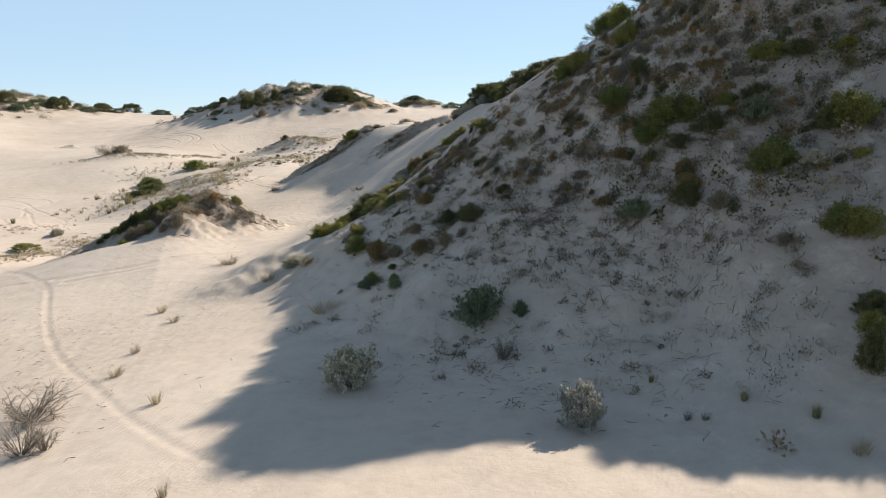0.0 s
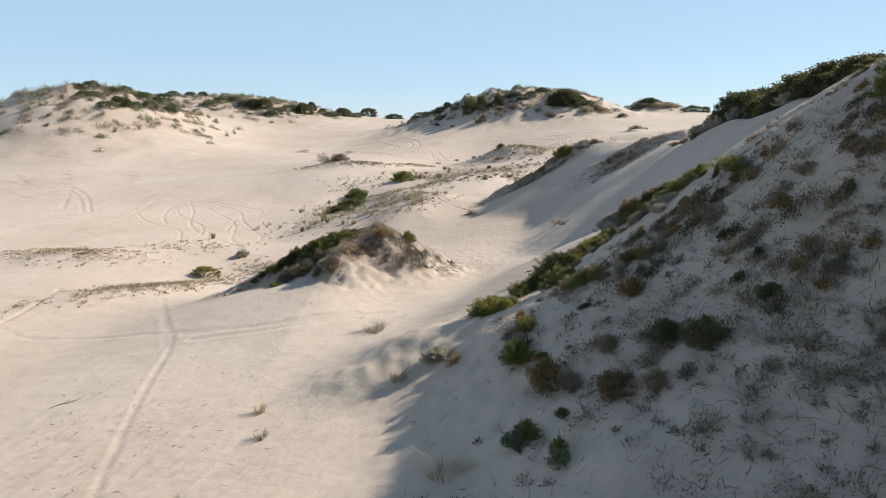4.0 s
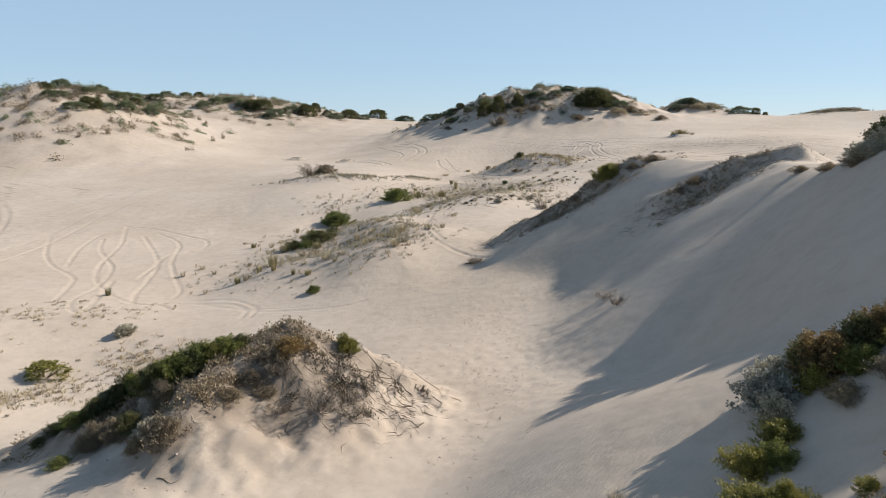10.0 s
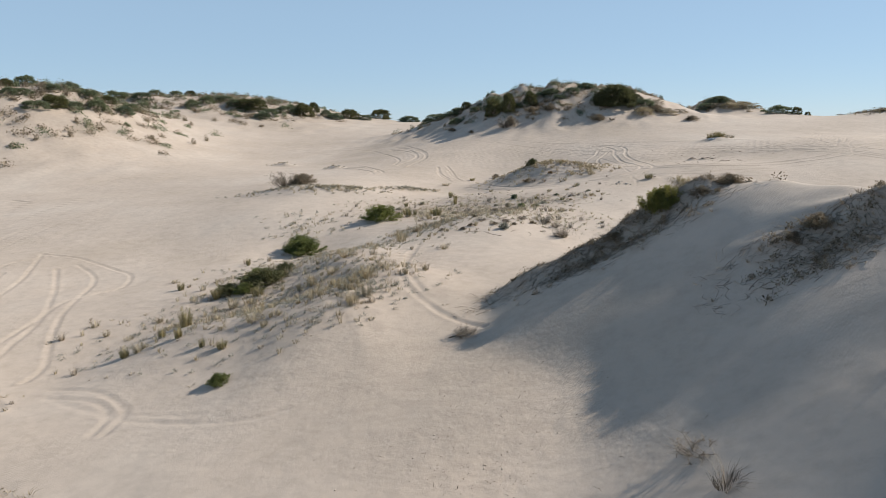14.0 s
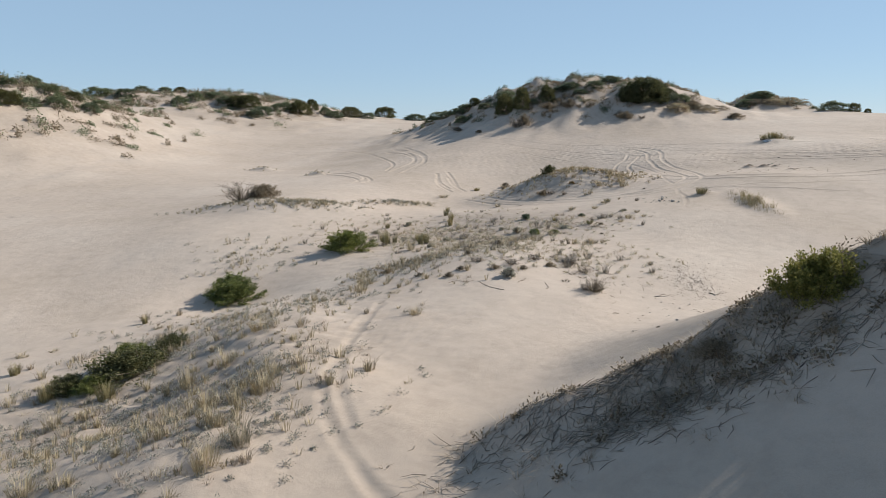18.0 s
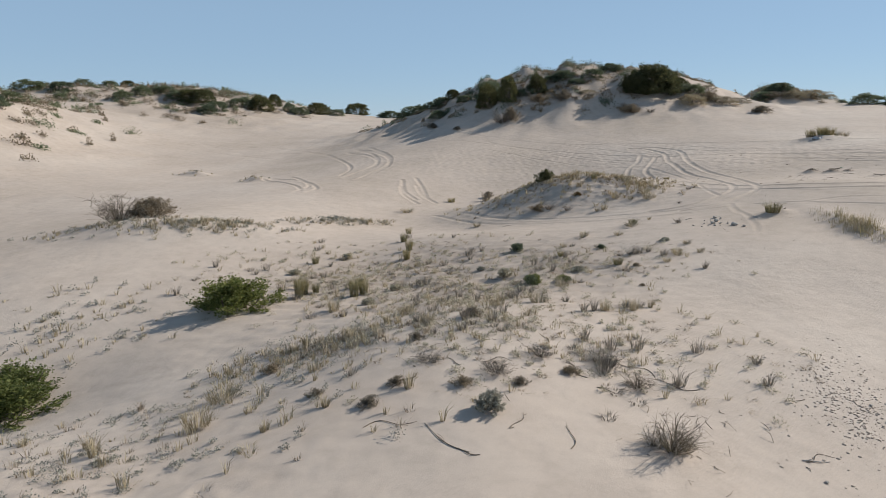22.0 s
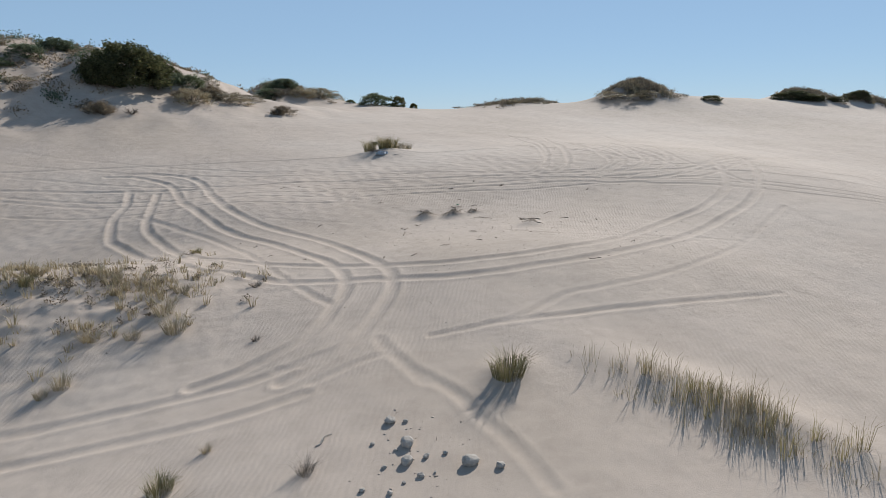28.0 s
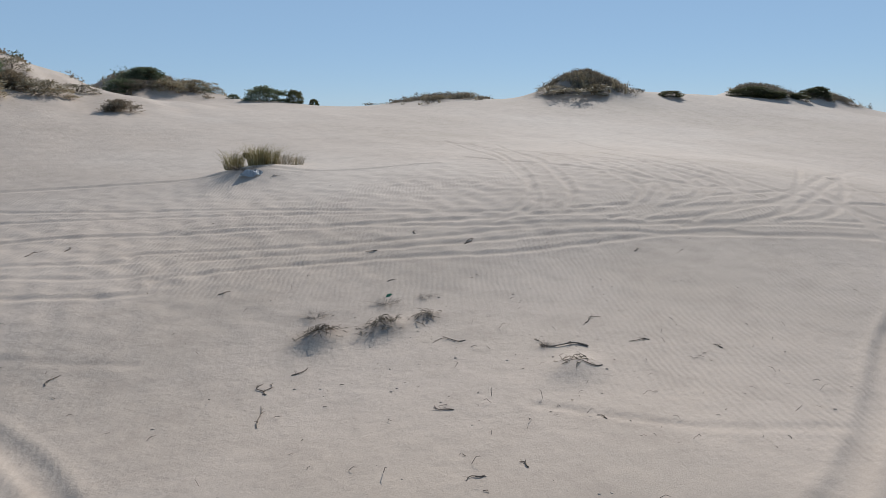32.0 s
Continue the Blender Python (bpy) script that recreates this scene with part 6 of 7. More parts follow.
scrub_field("flat_scrub", "small grey dune plants thickly set on the flat", 63, 1300, FLATS, 0.17, 0.36, 64, LEAF["grey"], 0.045)
grass_field("flat_sprigs", "hoary grey sprigs thickly set on the flat", 163, 1300, FLATS, 0.11, 0.36, 22, TWIG, 0.007, 1.6)
grass_field("flat_grass", "sparse dry grass over the sand flat", 64, 800, FLATS, 0.26, 0.34, 14, STRAW, 0.008, 0.6)
grass_field("flat_tussocks", "grey-brown grass tussocks on the flat", 166, 200, FLATS, 0.36, 0.5, 60, TWIG, 0.007, 0.7)
twig_field("flat_twigs", "dead twigs and roots on the sand flat", 65, 900, FLATS + [(-17, 88, 6, 3, 0, 0.7)], 0.22, LITTER, 0.006)
HUMP = [(-25.5, 121, 7, 3.8, 12, 2), (-21, 120.5, 4, 2.6, 0, 1)]
grass_field("hump_grass", "dry grass over the sand hump", 66, 1000, HUMP, 0.30, 0.4, 16, STRAW, 0.010)
scrub_field("hump_scrub", "grey dune plants over the sand hump", 67, 220, HUMP, 0.16, 0.4, 40, LEAF["heath"], 0.06)
SHOULDER = [(-10.8, 70.9, 5.6, 1.3, 14, 2.2), (-3.2, 65.2, 3.4, 1.2, 10, 1.0), (-11.2, 72.6, 5.2, 0.8, 14, 1.8), (-11.6, 71.6, 4.6, 1.1, 16, 1.3), (-7.4, 73.2, 2.2, 1.0, 14, 1), (-2.4, 67.0, 3.8, 1.0, 10, 1.6), (-2.8, 66.0, 3.2, 1.2, 10, 1.0), (0.6, 68.0, 2.0, 1.4, -50, 0.8)]
grass_field("shoulder_grass", "tangled grey-brown grass along the blowout shoulder", 68, 1000, SHOULDER, 0.15, 0.5, 16, TWIG, 0.009, 1.7)
scrub_field("shoulder_scrub", "dry heath along the blowout shoulder", 69, 150, SHOULDER, 0.26, 0.6, 50, LEAF["heath"], 0.08)
twig_field("shoulder_roots", "bare roots and runners on the shoulder", 70, 5200, SHOULDER + [(-12, 71.6, 4, 1.0, 12, 0.6)], 0.40, TWIG, 0.007)
STICKS = [(-43.8, 104.4, 5.0, 1.6, 40, 1.6), (-39.5, 112.3, 4.0, 1.0, 52, 1.2), (-40, 92, 5, 4, 0, 0.7), (-50, 103, 6, 2.5, 20, 0.8), (-59.3, 129.3, 1.4, 0.8, 20, 0.15), (-73.7, 136.4, 2.2, 1.0, 10, 0.2)]
grass_field("west_grass", "sparse straw grass on low drifts", 71, 900, STICKS, 0.28, 0.4, 14, STRAW, 0.011)
scrub_field("west_scrub", "small grey plants on low drifts", 72, 350, STICKS, 0.20, 0.5, 46, LEAF["grey"], 0.07)
WEST = [(-42, 47.5, 6.5, 3.0, 15, 1.8), (-29.8, 43.5, 8.5, 1.8, 66, 2.2), (-26.8, 51.5, 3.5, 2.2, 0, 0.7), (-36, 55, 5, 2.5, 30, 0.4)]
grass_field("pan_grass", "thin dry grass at the edge of the pan", 73, 2000, WEST, 0.17, 0.4, 14, STRAW, 0.010, 1.0)
grass_field("pan_sprigs", "hoary grey sprigs at the edge of the pan", 173, 800, WEST, 0.16, 0.4, 16, TWIG, 0.010, 0.9)
scrub_field("pan_scrub", "low straw-grey plants at the edge of the pan", 74, 350, WEST, 0.12, 0.45, 30, LEAF["heath"], 0.06)
MOUND = [(-18.6, 43.2, 4.6, 1.2, 40, 2), (-15.4, 45.4, 2.2, 1.8, 40, 1.4), (-16.4, 42.6, 0.9, 1.6, 0, 0.8)]
scrub_field("mound_scrub", "dry scrub over the eroded mound", 75, 330, MOUND, 0.22, 0.55, 55, LEAF["heath"], 0.075)
twig_field("long_roots", "long bare roots spilling down the mound", 176, 120, [(-12.9, 46.4, 2.4, 1.7, 50, 2.5), (-14.6, 45.2, 1.6, 1.4, 40, 1)], 0.7, TWIG, 0.009)
twig_field("dark_roots", "long dark roots spilling down the mound", 177, 130, [(-12.9, 46.4, 2.4, 1.7, 50, 2.5), (-14.6, 45.2, 1.6, 1.4, 40, 1)], 0.6, LITTER, 0.009)
scrub_field("mound_mats", "dark dead mats over the eroded scarp", 178, 30, [(-13.8, 45.8, 2.2, 1.7, 45, 2)], 0.24, 0.55, 120, LITTER, 0.09, 0.18)
twig_field("mound_roots", "exposed dead roots and twigs on the mound", 76, 1300, MOUND + [(-13.2, 45.6, 2.6, 1.9, 60, 2.5)], 0.36, LITTER, 0.007)
VALLEY = [(-10.5, 50, 4.5, 7, 15, 2), (-12, 59, 4, 5, 0, 1), (-14, 38, 6, 4, 0, 0.5)]
twig_field("valley_debris", "small dark twigs and leaf litter on the valley floor", 77, 1000, VALLEY, 0.08, LITTER, 0.005)
twig_field("near_debris", "dead twigs scattered over the near flat", 78, 700, [(-13, 18, 6, 5, 0, 1), (-17, 26, 6, 8, 10, 1)], 0.14, LITTER, 0.006)
twig_field("plain_debris", "small sticks scattered over the sand plain", 79, 420, [(-6, 121, 8, 6, 0, 2), (-8, 128, 14, 9, 0, 1), (-16, 106, 5, 4, 0, 0.5)], 0.09, LITTER, 0.004)
HILL = [(-38, 170, 20, 9, 8, 2.5), (-36, 164, 15, 5, 8, 1.6), (-22, 178, 9, 7, 0, 1), (-58, 174, 12, 7, 0, 1), (-5, 197, 9, 7, 0, 0.7)]
scrub_field("hill_heath", "grey heath over the far hill", 81, 600, HILL, 0.45, 1.2, 70, LEAF["heath"], 0.15, 0.4)
scrub_field("hill_green", "olive scrub over the far hill", 82, 170, HILL, 0.8, 2.0, 110, LEAF["blue"], 0.16, 0.4)
RANGE = [(-122, 130, 22, 26, 15, 2), (-132, 200, 24, 30, 0, 2), (-150, 160, 24, 40, 0, 1)]
scrub_field("range_heath", "grey heath over the far range", 83, 1400, RANGE, 0.9, 2.2, 80, LEAF["heath"], 0.22, 0.4)
scrub_field("range_green", "olive scrub over the far range", 84, 380, RANGE, 1.1, 2.6, 120, LEAF["blue"], 0.22, 0.4)
DOME = [(36.6, 171, 3.8, 4.5, 0, 1.8), (64, 169.5, 3.4, 4.5, 0, 1.2), (74, 167.5, 4, 4, 0, 1.0), (22, 177.5, 6, 4, 0, 0.6)]
scrub_field("dome_heath", "grey heath over the far domes", 85, 800, DOME, 0.5, 1.4, 80, LEAF["heath"], 0.13, 0.4)
grass_field("dome_grass", "straw grass over the far domes", 86, 1500, DOME + [(-5, 198, 8, 6, 0, 1)], 0.5, 0.8, 12, STRAW, 0.03)
EAST = [(24, 24, 14, 14, 0, 1)]
scrub_field("east_scrub", "scrub over the back of the great dune", 87, 500, EAST, 0.5, 1.3, 50, LEAF["dark"], 0.12, 0.4)
scrub_field("east_heath", "dry heath over the back of the great dune", 88, 500, EAST, 0.4, 1.2, 50, LEAF["heath"], 0.12, 0.4)
NUBS = [(-8.5, 126.4, 0.5, 0.32, 20, 1.2), (-7.3, 126.1, 0.5, 0.32, 20, 1.2), (-6.3, 126.1, 0.32, 0.2, 20, 0.6), (-5.2, 122.6, 0.35, 0.3, 0, 0.6), (-18.5, 125, 0.35, 0.25, 0, 0.5), (-12, 111.1, 0.5, 0.35, 0, 0.6)]
twig_field("nub_twigs", "dark dead twigs matted over small sand mounds", 95, 600, NUBS, 0.14, LITTER, 0.006)
LIP = [(-8.7, 108.1, 3.0, 0.45, -66, 2), (-8.9, 107.4, 2.8, 0.6, -66, 1.4)]
grass_field("ridge_grass", "straw and olive dune grass along a small crest", 89, 60, LIP, 0.5, 0.45, 16, REED, 0.005, 0.4)
grass_field("ridge_straw", "dry straw stalks along a small crest", 90, 260, LIP, 0.45, 0.5, 8, STRAW, 0.005, 0.5)


# ------------------------------------------------------------ stones and wreckage
def lump_field(name, label, seed, n, areas, size, mat):
    """Small flat-bottomed crumbs of crust, in great number."""
    rng, x, y = spots(seed, n, areas)
    m = len(x)
    s = size * (0.12 + rng.uniform(0, 1.0, m) ** 3)
    z = ground_at(x, y)
    pts = [np.stack([x, y, z + s * rng.uniform(0.15, 0.35, m)], 1)]
    for k in range(5):
        a = 1.2566 * k + rng.uniform(-0.4, 0.4, m)
        r = s * rng.uniform(0.35, 0.75, m)
        pts.append(np.stack([x + r * np.cos(a), y + r * np.sin(a), z + s * rng.uniform(0.02, 0.16, m)], 1))
    for k in range(5):
        pts.append(pts[1 + k] * (1.15, 1.15, 1) - np.stack([x * 0.15, y * 0.15, s * 0.45], 1))
    v = np.stack(pts, 1).reshape(-1, 3)
    b = np.arange(m)[:, None] * 11
    tris = []
    for k in range(5):
        j = (k + 1) % 5
        tris += [b, b + 1 + k, b + 1 + j, b + 1 + k, b + 6 + k, b + 6 + j, b + 1 + k, b + 6 + j, b + 1 + j]
    me = mesh_of(name, v, np.concatenate(tris, 1), np.full(m * 15, 3), mat)
    tagged(new(name, me), label, "rubble", kind="stuff")


lump_field("crust_rubble", "pale broken sand crust scattered on smooth sand", 191, 3000, [(-11.4, 89.4, 1.9, 3.4, 10, 3), (-12.2, 91.5, 1.6, 3.0, 0, 1), (-13.5, 84.5, 2.5, 2.5, 0, 0.15)], 0.075, CRUST)
lump_field("flat_crumbs", "small lumps of crust and shell on the near flat", 192, 900, [(-14, 18, 5, 7, 0, 1), (-18, 27, 5, 7, 20, 1)], 0.06, CRUST)
lump_field("valley_crumbs", "small lumps trodden up on the valley floor", 193, 1500, [(-10.3, 50, 3.6, 6, 15, 2), (-12.5, 58, 3, 4, 0, 1), (-16.5, 39, 4, 1.5, 15, 0.5)], 0.06, CRUST)
lump_field("plain_crumbs", "small lumps and shell grit on the sand plain", 194, 700, [(-6, 124, 6, 4, 0, 2), (-14.6, 109, 1.3, 1.6, 0, 1), (-10, 117, 8, 5, 0, 0.6)], 0.05, CRUST)


def driftwood(x, y, long, turn, thick=0.03, label="bleached driftwood stick half buried in sand", mat=None):
    """A bent, forked stick lying on the sand."""
    rng = np.random.RandomState(int(abs(x * 31 + y * 17) * 10) % 9973)
    sticks, a = [], radians(turn)
    n = 11
    side, wave = rng.uniform(-0.22, 0.22) * long, rng.uniform(-0.14, 0.14) * long
    line = []
    for k in range(n):
        s = k / (n - 1)
        px = x + (s - 0.5) * long * math.cos(a) - (side * math.sin(3.14 * s) + wave * math.sin(7 * s)) * math.sin(a)
        py = y + (s - 0.5) * long * math.sin(a) + (side * math.sin(3.14 * s) + wave * math.sin(7 * s)) * math.cos(a)
        line.append((np.array((px, py, float(ground_at(px, py)) + thick * (0.5 + 0.8 * math.sin(3.14 * s)))), thick * (1.0 - 0.65 * s) * rng.uniform(0.85, 1.15)))
    sticks.append(line)
    for _ in range(3):
        p, r = line[rng.randint(2, n - 1)]
        d = np.array((math.cos(a + rng.uniform(-1, 1)), math.sin(a + rng.uniform(-1, 1)), rng.uniform(0.05, 0.5))) * long * rng.uniform(0.1, 0.25)
        sticks.append(wander(rng, p, p + d, 0.02, 4, r * 0.6, r * 0.2))
    me = stick_mesh("driftwood", sticks, mat or DRIFT, 6)
    tagged(new("driftwood", me), label, "driftwood", "driftwood on the sand")


driftwood(-13.02, 87.47, 0.59, 20, 0.017)
driftwood(-13.30, 80.00, 0.32, 60, 0.017)
driftwood(-12.40, 78.80, 0.38, 100, 0.017, "dark weathered stick lying on sand", WOOD)
driftwood(-10.76, 89.06, 0.41, 10, 0.019, "dark weathered stick lying on sand", WOOD)
driftwood(-14.50, 83.88, 0.30, 40, 0.017, "dark weathered stick lying on sand", WOOD)
driftwood(-19.79, 27.59, 1.27, 70, 0.019, "dark weathered stick lying on sand", WOOD)
driftwood(-16.30, 110.30, 0.46, 40, 0.017)
driftwood(-4.79, 123.35, 0.76, 150, 0.022, "dark weathered stick lying on sand", WOOD)
driftwood(-13.10, 127.12, 0.36, 45, 0.011, "dark weathered stick lying on sand", WOOD)
driftwood(-10.01, 124.93, 0.40, 80, 0.011, "dark weathered stick lying on sand", WOOD)
driftwood(-5.50, 140.60, 0.52, 25, 0.017)
driftwood(-4.12, 130.96, 0.30, 60, 0.017, "dark weathered stick lying on sand", WOOD)
driftwood(-3.24, 129.46, 0.30, 20, 0.022, "dark weathered stick lying on sand", WOOD)
driftwood(-5.75, 130.31, 0.30, 150, 0.014, "dark weathered stick lying on sand", WOOD)
driftwood(-16.00, 66.90, 1.31, 40, 0.028, "dark weathered stick lying on sand", WOOD)
driftwood(-27.61, 114.18, 0.62, 20, 0.014, "dark weathered stick lying on sand", WOOD)
driftwood(-19.30, 108.80, 0.54, 10, 0.017)
driftwood(-20.45, 84.72, 1.50, 150, 0.012, "dark exposed dune root lying on sand", WOOD)
driftwood(-18.04, 85.82, 0.90, 110, 0.012, "dark exposed dune root lying on sand", WOOD)
driftwood(-19.21, 85.92, 0.75, 80, 0.012, "dark exposed dune root lying on sand", WOOD)
driftwood(-21.85, 84.81, 1.20, 20, 0.012, "dark exposed dune root lying on sand", WOOD)
driftwood(-17.11, 90.11, 1.20, 165, 0.012, "dark exposed dune root lying on sand", WOOD)
driftwood(-16.07, 89.79, 1.35, 175, 0.012, "dark exposed dune root lying on sand", WOOD)
driftwood(-18.48, 89.18, 0.90, 140, 0.012, "dark exposed dune root lying on sand", WOOD)
driftwood(-20.48, 88.52, 0.83, 30, 0.012, "dark exposed dune root lying on sand", WOOD)
driftwood(-19.82, 84.39, 0.52, 170, 0.012, "dark exposed dune root lying on sand", WOOD)
driftwood(-22.46, 87.05, 0.75, 60, 0.012, "dark exposed dune root lying on sand", WOOD)
driftwood(-17.52, 88.64, 0.68, 20, 0.012, "dark exposed dune root lying on sand", WOOD)
driftwood(-19.73, 90.56, 0.75, 120, 0.012, "dark exposed dune root lying on sand", WOOD)
driftwood(-12.95, 87.58, 0.75, 40, 0.012, "dark exposed dune root lying on sand", WOOD)
driftwood(-21.63, 88.17, 0.68, 150, 0.012, "dark exposed dune root lying on sand", WOOD)
driftwood(-14.88, 45.68, 0.60, 100, 0.012, "dark exposed root spilling from the mound", WOOD)
driftwood(-13.54, 46.01, 0.80, 20, 0.012, "dark exposed root spilling from the mound", WOOD)
driftwood(-15.14, 52.40, 1.40, 150, 0.012, "dark exposed root spilling from the mound", WOOD)
driftwood(-12.36, 48.06, 1.50, 130, 0.012, "dark exposed root spilling from the mound", WOOD)
driftwood(-13.54, 47.87, 1.00, 160, 0.012, "dark exposed root spilling from the mound", WOOD)
driftwood(-13.98, 46.74, 0.90, 30, 0.012, "dark exposed root spilling from the mound", WOOD)
driftwood(-15.24, 40.14, 0.60, 20, 0.012, "dark exposed root spilling from the mound", WOOD)
driftwood(-15.79, 40.18, 0.50, 90, 0.012, "dark exposed root spilling from the mound", WOOD)
driftwood(-13.15, 47.82, 1.20, 110, 0.012, "dark exposed root spilling from the mound", WOOD)
driftwood(-11.76, 47.14, 0.90, 80, 0.012, "dark exposed root spilling from the mound", WOOD)

driftwood(-13.67, 134.79, 0.42, 30, 0.011, "dark weathered stick lying on sand", WOOD)
driftwood(-12.85, 134.76, 0.33, 60, 0.011, "dark weathered stick lying on sand", WOOD)
driftwood(-9.72, 129.51, 0.28, 10, 0.011, "dark weathered stick lying on sand", WOOD)
driftwood(-10.28, 124.02, 0.69, 70, 0.011, "dark weathered stick lying on sand", WOOD)
driftwood(-9.91, 124.86, 0.38, 60, 0.011, "dark weathered stick lying on sand", WOOD)
driftwood(-9.27, 125.23, 0.36, 20, 0.011, "dark weathered stick lying on sand", WOOD)
driftwood(-9.83, 120.60, 0.31, 160, 0.011, "dark weathered stick lying on sand", WOOD)
driftwood(-6.07, 128.31, 0.21, 0, 0.011, "dark weathered stick lying on sand", WOOD)
driftwood(-6.45, 124.83, 0.62, 150, 0.011, "dark weathered stick lying on sand", WOOD)
driftwood(-8.49, 120.57, 0.25, 170, 0.011, "dark weathered stick lying on sand", WOOD)
driftwood(-7.82, 120.48, 0.18, 90, 0.011, "dark weathered stick lying on sand", WOOD)
driftwood(-4.99, 123.74, 0.50, 100, 0.011, "dark weathered stick lying on sand", WOOD)
driftwood(-5.17, 122.49, 0.68, 150, 0.011, "dark weathered stick lying on sand", WOOD)
driftwood(-3.52, 124.10, 0.46, 10, 0.011, "dark weathered stick lying on sand", WOOD)
driftwood(-3.49, 122.84, 0.40, 160, 0.011, "dark weathered stick lying on sand", WOOD)
driftwood(-2.50, 121.89, 0.19, 90, 0.011, "dark weathered stick lying on sand", WOOD)
driftwood(-6.16, 116.46, 0.38, 150, 0.011, "dark weathered stick lying on sand", WOOD)
driftwood(-12.12, 120.56, 0.22, 50, 0.011, "dark weathered stick lying on sand", WOOD)
driftwood(-11.18, 120.06, 0.22, 0, 0.011, "dark weathered stick lying on sand", WOOD)
driftwood(-7.85, 122.52, 0.35, 120, 0.011, "dark weathered stick lying on sand", WOOD)
driftwood(0.12, 126.59, 0.21, 20, 0.011, "dark weathered stick lying on sand", WOOD)
driftwood(-3.13, 129.56, 0.27, 10, 0.011, "dark weathered stick lying on sand", WOOD)
driftwood(-6.13, 120.93, 0.19, 90, 0.011, "dark weathered stick lying on sand", WOOD)
driftwood(-15.71, 123.33, 0.20, 30, 0.011, "dark weathered stick lying on sand", WOOD)
driftwood(-14.64, 122.20, 0.16, 120, 0.011, "dark weathered stick lying on sand", WOOD)
driftwood(-16.07, 125.38, 0.20, 40, 0.011, "dark weathered stick lying on sand", WOOD)


def crumpled(name, x, y, long, wide, tall, turn, seed, mat, label, category):
    """A bent, dented shell of thin sheet, lying on the sand, with its thickness."""
    rng = np.random.RandomState(seed)
    nx, ny = 17, 9
    bm = bmesh.new()
    rows = []
    a = radians(turn)
    z0 = min(float(ground_at(x + dx, y + dy)) for dx in (-0.3, 0, 0.3) for dy in (-0.2, 0, 0.2))
    for i in range(nx):
        u = i / (nx - 1) * 2 - 1
        row = []
        for j in range(ny):
            v = j / (ny - 1) * 2 - 1
            half = wide * 0.5 * max(0.05, 1 - abs(u) ** 2.6) ** 0.5
            h = tall * (1 - 0.75 * v * v) * (1 - 0.5 * u * u) + tall * 0.18 * math.sin(7 * u + 3 * v + seed) + tall * 0.12 * rng.uniform(-1, 1)
            px, py = u * long * 0.5, v * half
            row.append(bm.verts.new((x + px * math.cos(a) - py * math.sin(a), y + px * math.sin(a) + py * math.cos(a), z0 + max(0.02, h))))
        rows.append(row)
    for i in range(nx - 1):
        for j in range(ny - 1):
            bm.faces.new((rows[i][j], rows[i + 1][j], rows[i + 1][j + 1], rows[i][j + 1]))
    bmesh.ops.solidify(bm, geom=bm.faces[:], thickness=0.012)
    me = bpy.data.meshes.new(name)
    bm.to_mesh(me)
    bm.free()
    me.materials.append(mat)
    return tagged(new(name, me), label, category)


crumpled("wrecked_panel", -6.35, 141.0, 1.15, 0.55, 0.26, 25, 4, SHEET, "crumpled blue-white sheet panel washed up beside dune grass", "wreckage")
crumpled("plastic_scrap", -6.45, 127.6, 0.26, 0.14, 0.07, 30, 7, GREEN_PLASTIC, "small crumpled green plastic scrap on sand", "litter")


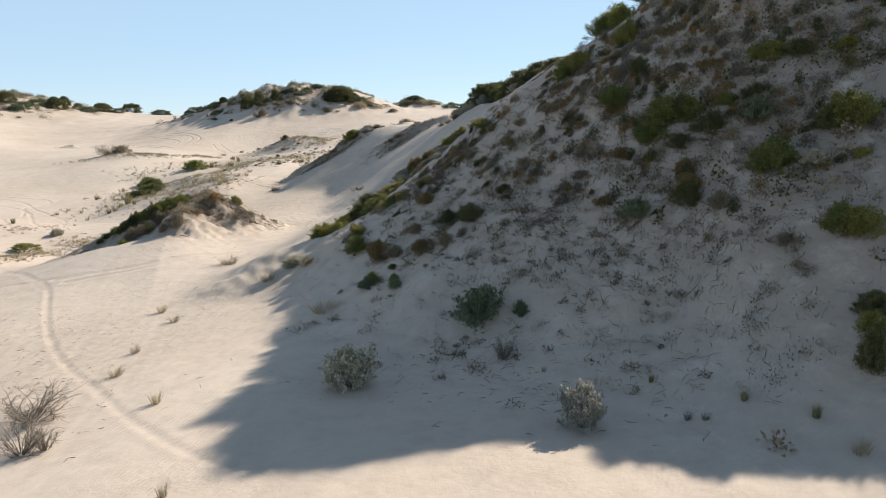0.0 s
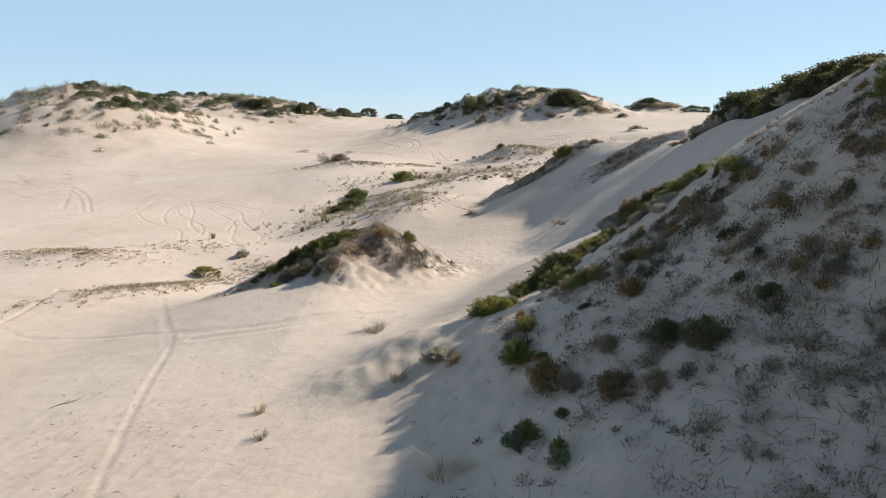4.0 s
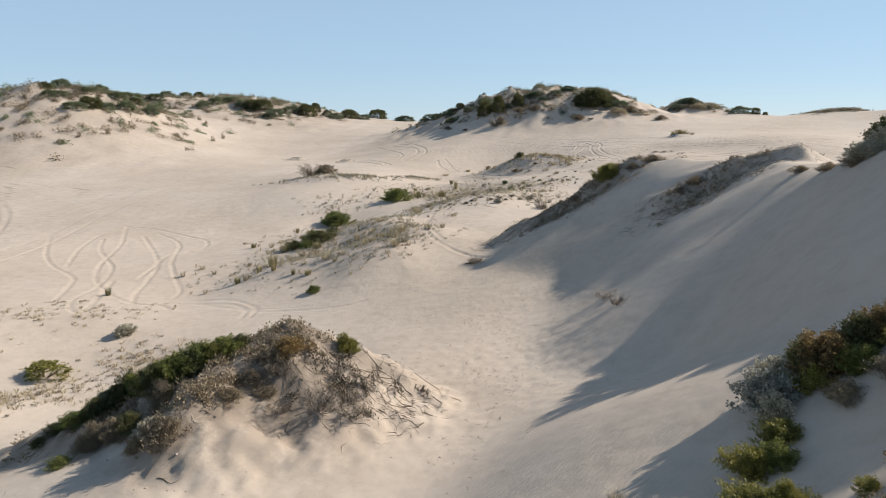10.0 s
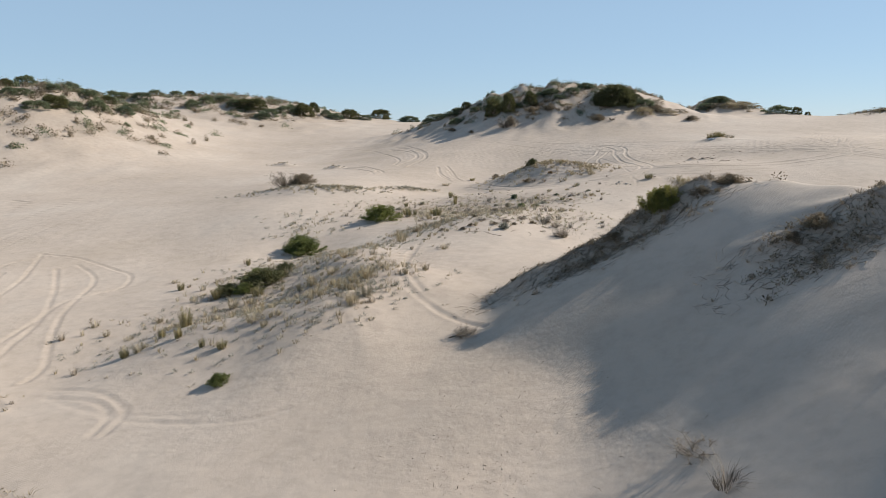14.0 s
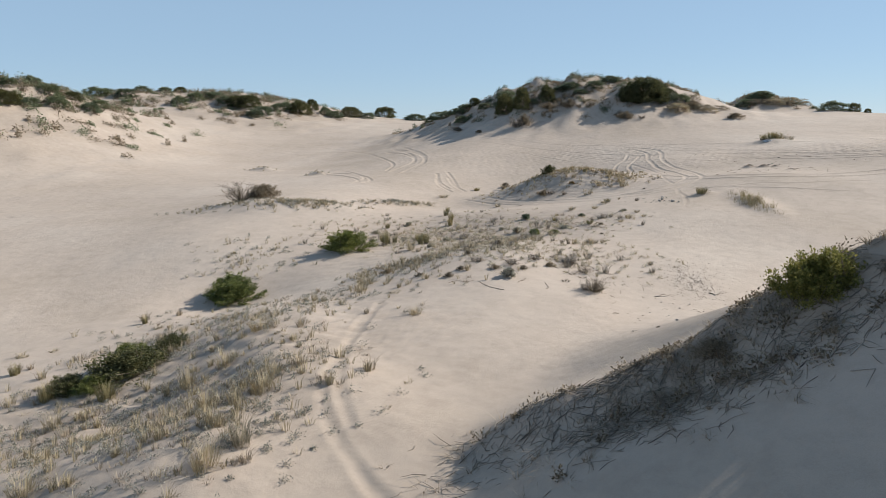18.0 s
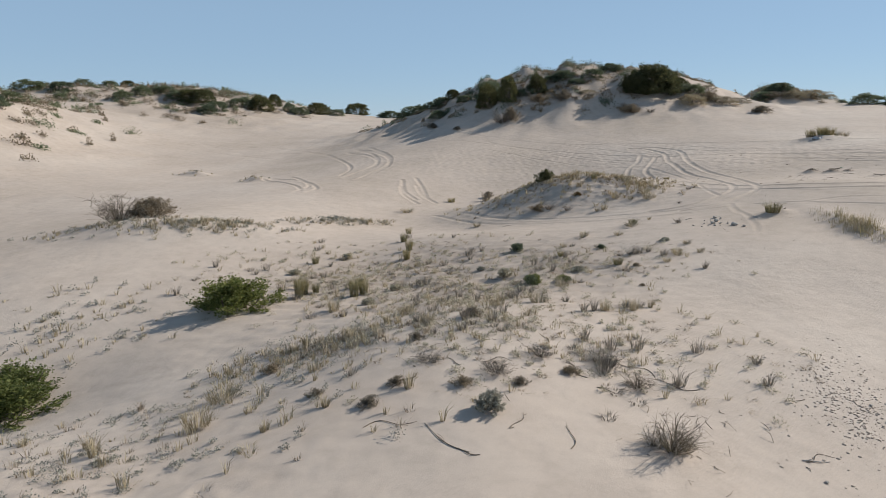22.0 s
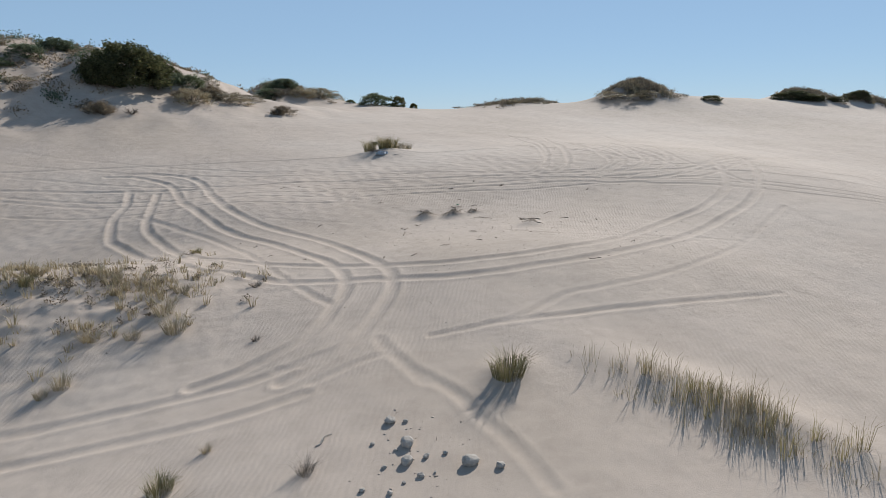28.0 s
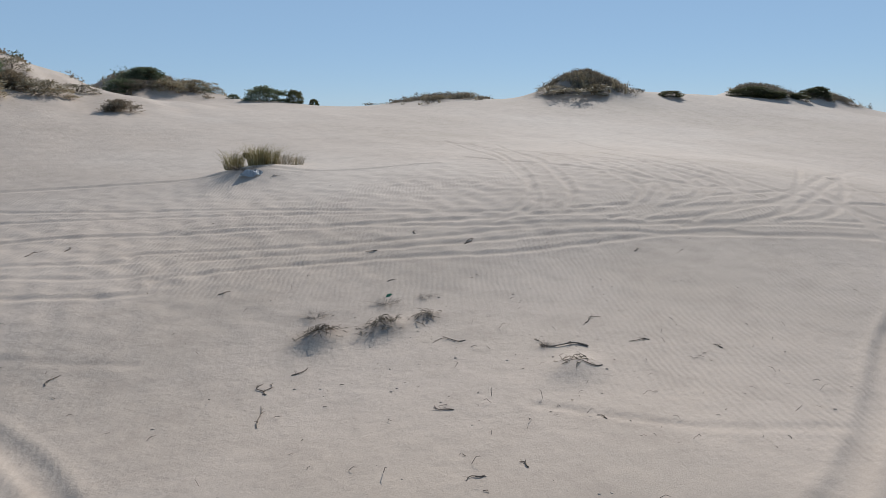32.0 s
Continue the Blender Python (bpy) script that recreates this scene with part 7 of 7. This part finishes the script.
def dark_block(x, y, size):
    bm = bmesh.new()
    bmesh.ops.create_cube(bm, size=1)
    bmesh.ops.bevel(bm, geom=bm.edges[:], offset=0.12, segments=2, affect="EDGES")
    for v in bm.verts:
        v.co = (v.co.x * size * (1 + 0.15 * v.co.z), v.co.y * size * 0.7, v.co.z * size * 0.75 + 0.06 * size * math.sin(9 * v.co.x))
    me = bpy.data.meshes.new("block")
    bm.to_mesh(me)
    bm.free()
    me.materials.append(CHAR)
    ob = tagged(new("wooden_block", me), "dark charred wooden block standing behind dune grass", "block")
    ob.matrix_basis = Matrix.Translation((x, y, float(ground_at(x, y)) + size * 0.3)) @ Matrix.Rotation(0.5, 4, "Z")


dark_block(-5.2, 147.0, 0.34)
def stone_mesh(seed):
    rng = np.random.RandomState(seed)
    bm = bmesh.new()
    bmesh.ops.create_icosphere(bm, subdivisions=2, radius=0.5)
    cuts = rows_of(rng, 9)
    for v in bm.verts:
        d = np.array(v.co)
        for c in cuts:
            over = d @ c - 0.33
            if over > 0:
                d = d - c * over * 0.85
        v.co = d
    me = bpy.data.meshes.new("stone")
    bm.to_mesh(me)
    bm.free()
    me.materials.append(ROCK)
    return me


STONES = [stone_mesh(s) for s in range(5)]


def stone(x, y, size, flat=0.7, label="pale weathered limestone lump on sand"):
    ob = tagged(new("stone", STONES[dice.randrange(5)]), label, "stone", "stones on the sand")
    ob.matrix_basis = Matrix.Translation((x, y, float(ground_at(x, y)) + size * flat * 0.22)) @ Matrix.Rotation(dice.uniform(0, 6.283), 4, "Z") @ Matrix.Diagonal((size, size * dice.uniform(0.65, 0.95), size * flat, 1))


stone(-14.97, 110.32, 0.26)
stone(-14.90, 109.40, 0.36)
stone(-15.09, 108.88, 0.30)
stone(-14.71, 108.90, 0.16)
stone(-14.07, 108.41, 0.36)
stone(-13.64, 108.10, 0.20)
stone(-14.37, 108.85, 0.12)
stone(-14.98, 108.42, 0.16)
stone(-15.60, 108.20, 0.13)
stone(-16.01, 108.47, 0.13)
stone(-14.69, 110.19, 0.13)
stone(-15.48, 109.72, 0.11)
stone(-15.16, 109.34, 0.09)
stone(-14.73, 108.40, 0.08)
stone(-15.49, 108.93, 0.11)
stone(-15.30, 108.37, 0.08)
stone(-12.00, 82.02, 0.17)
stone(-12.93, 86.70, 0.10)
stone(-12.12, 86.26, 0.10)
stone(-10.74, 88.94, 0.12)
stone(-13.24, 84.93, 0.07)
stone(-12.46, 84.73, 0.09)
stone(-11.42, 90.63, 0.11)
stone(-11.75, 87.08, 0.09)
stone(-11.14, 86.26, 0.08)
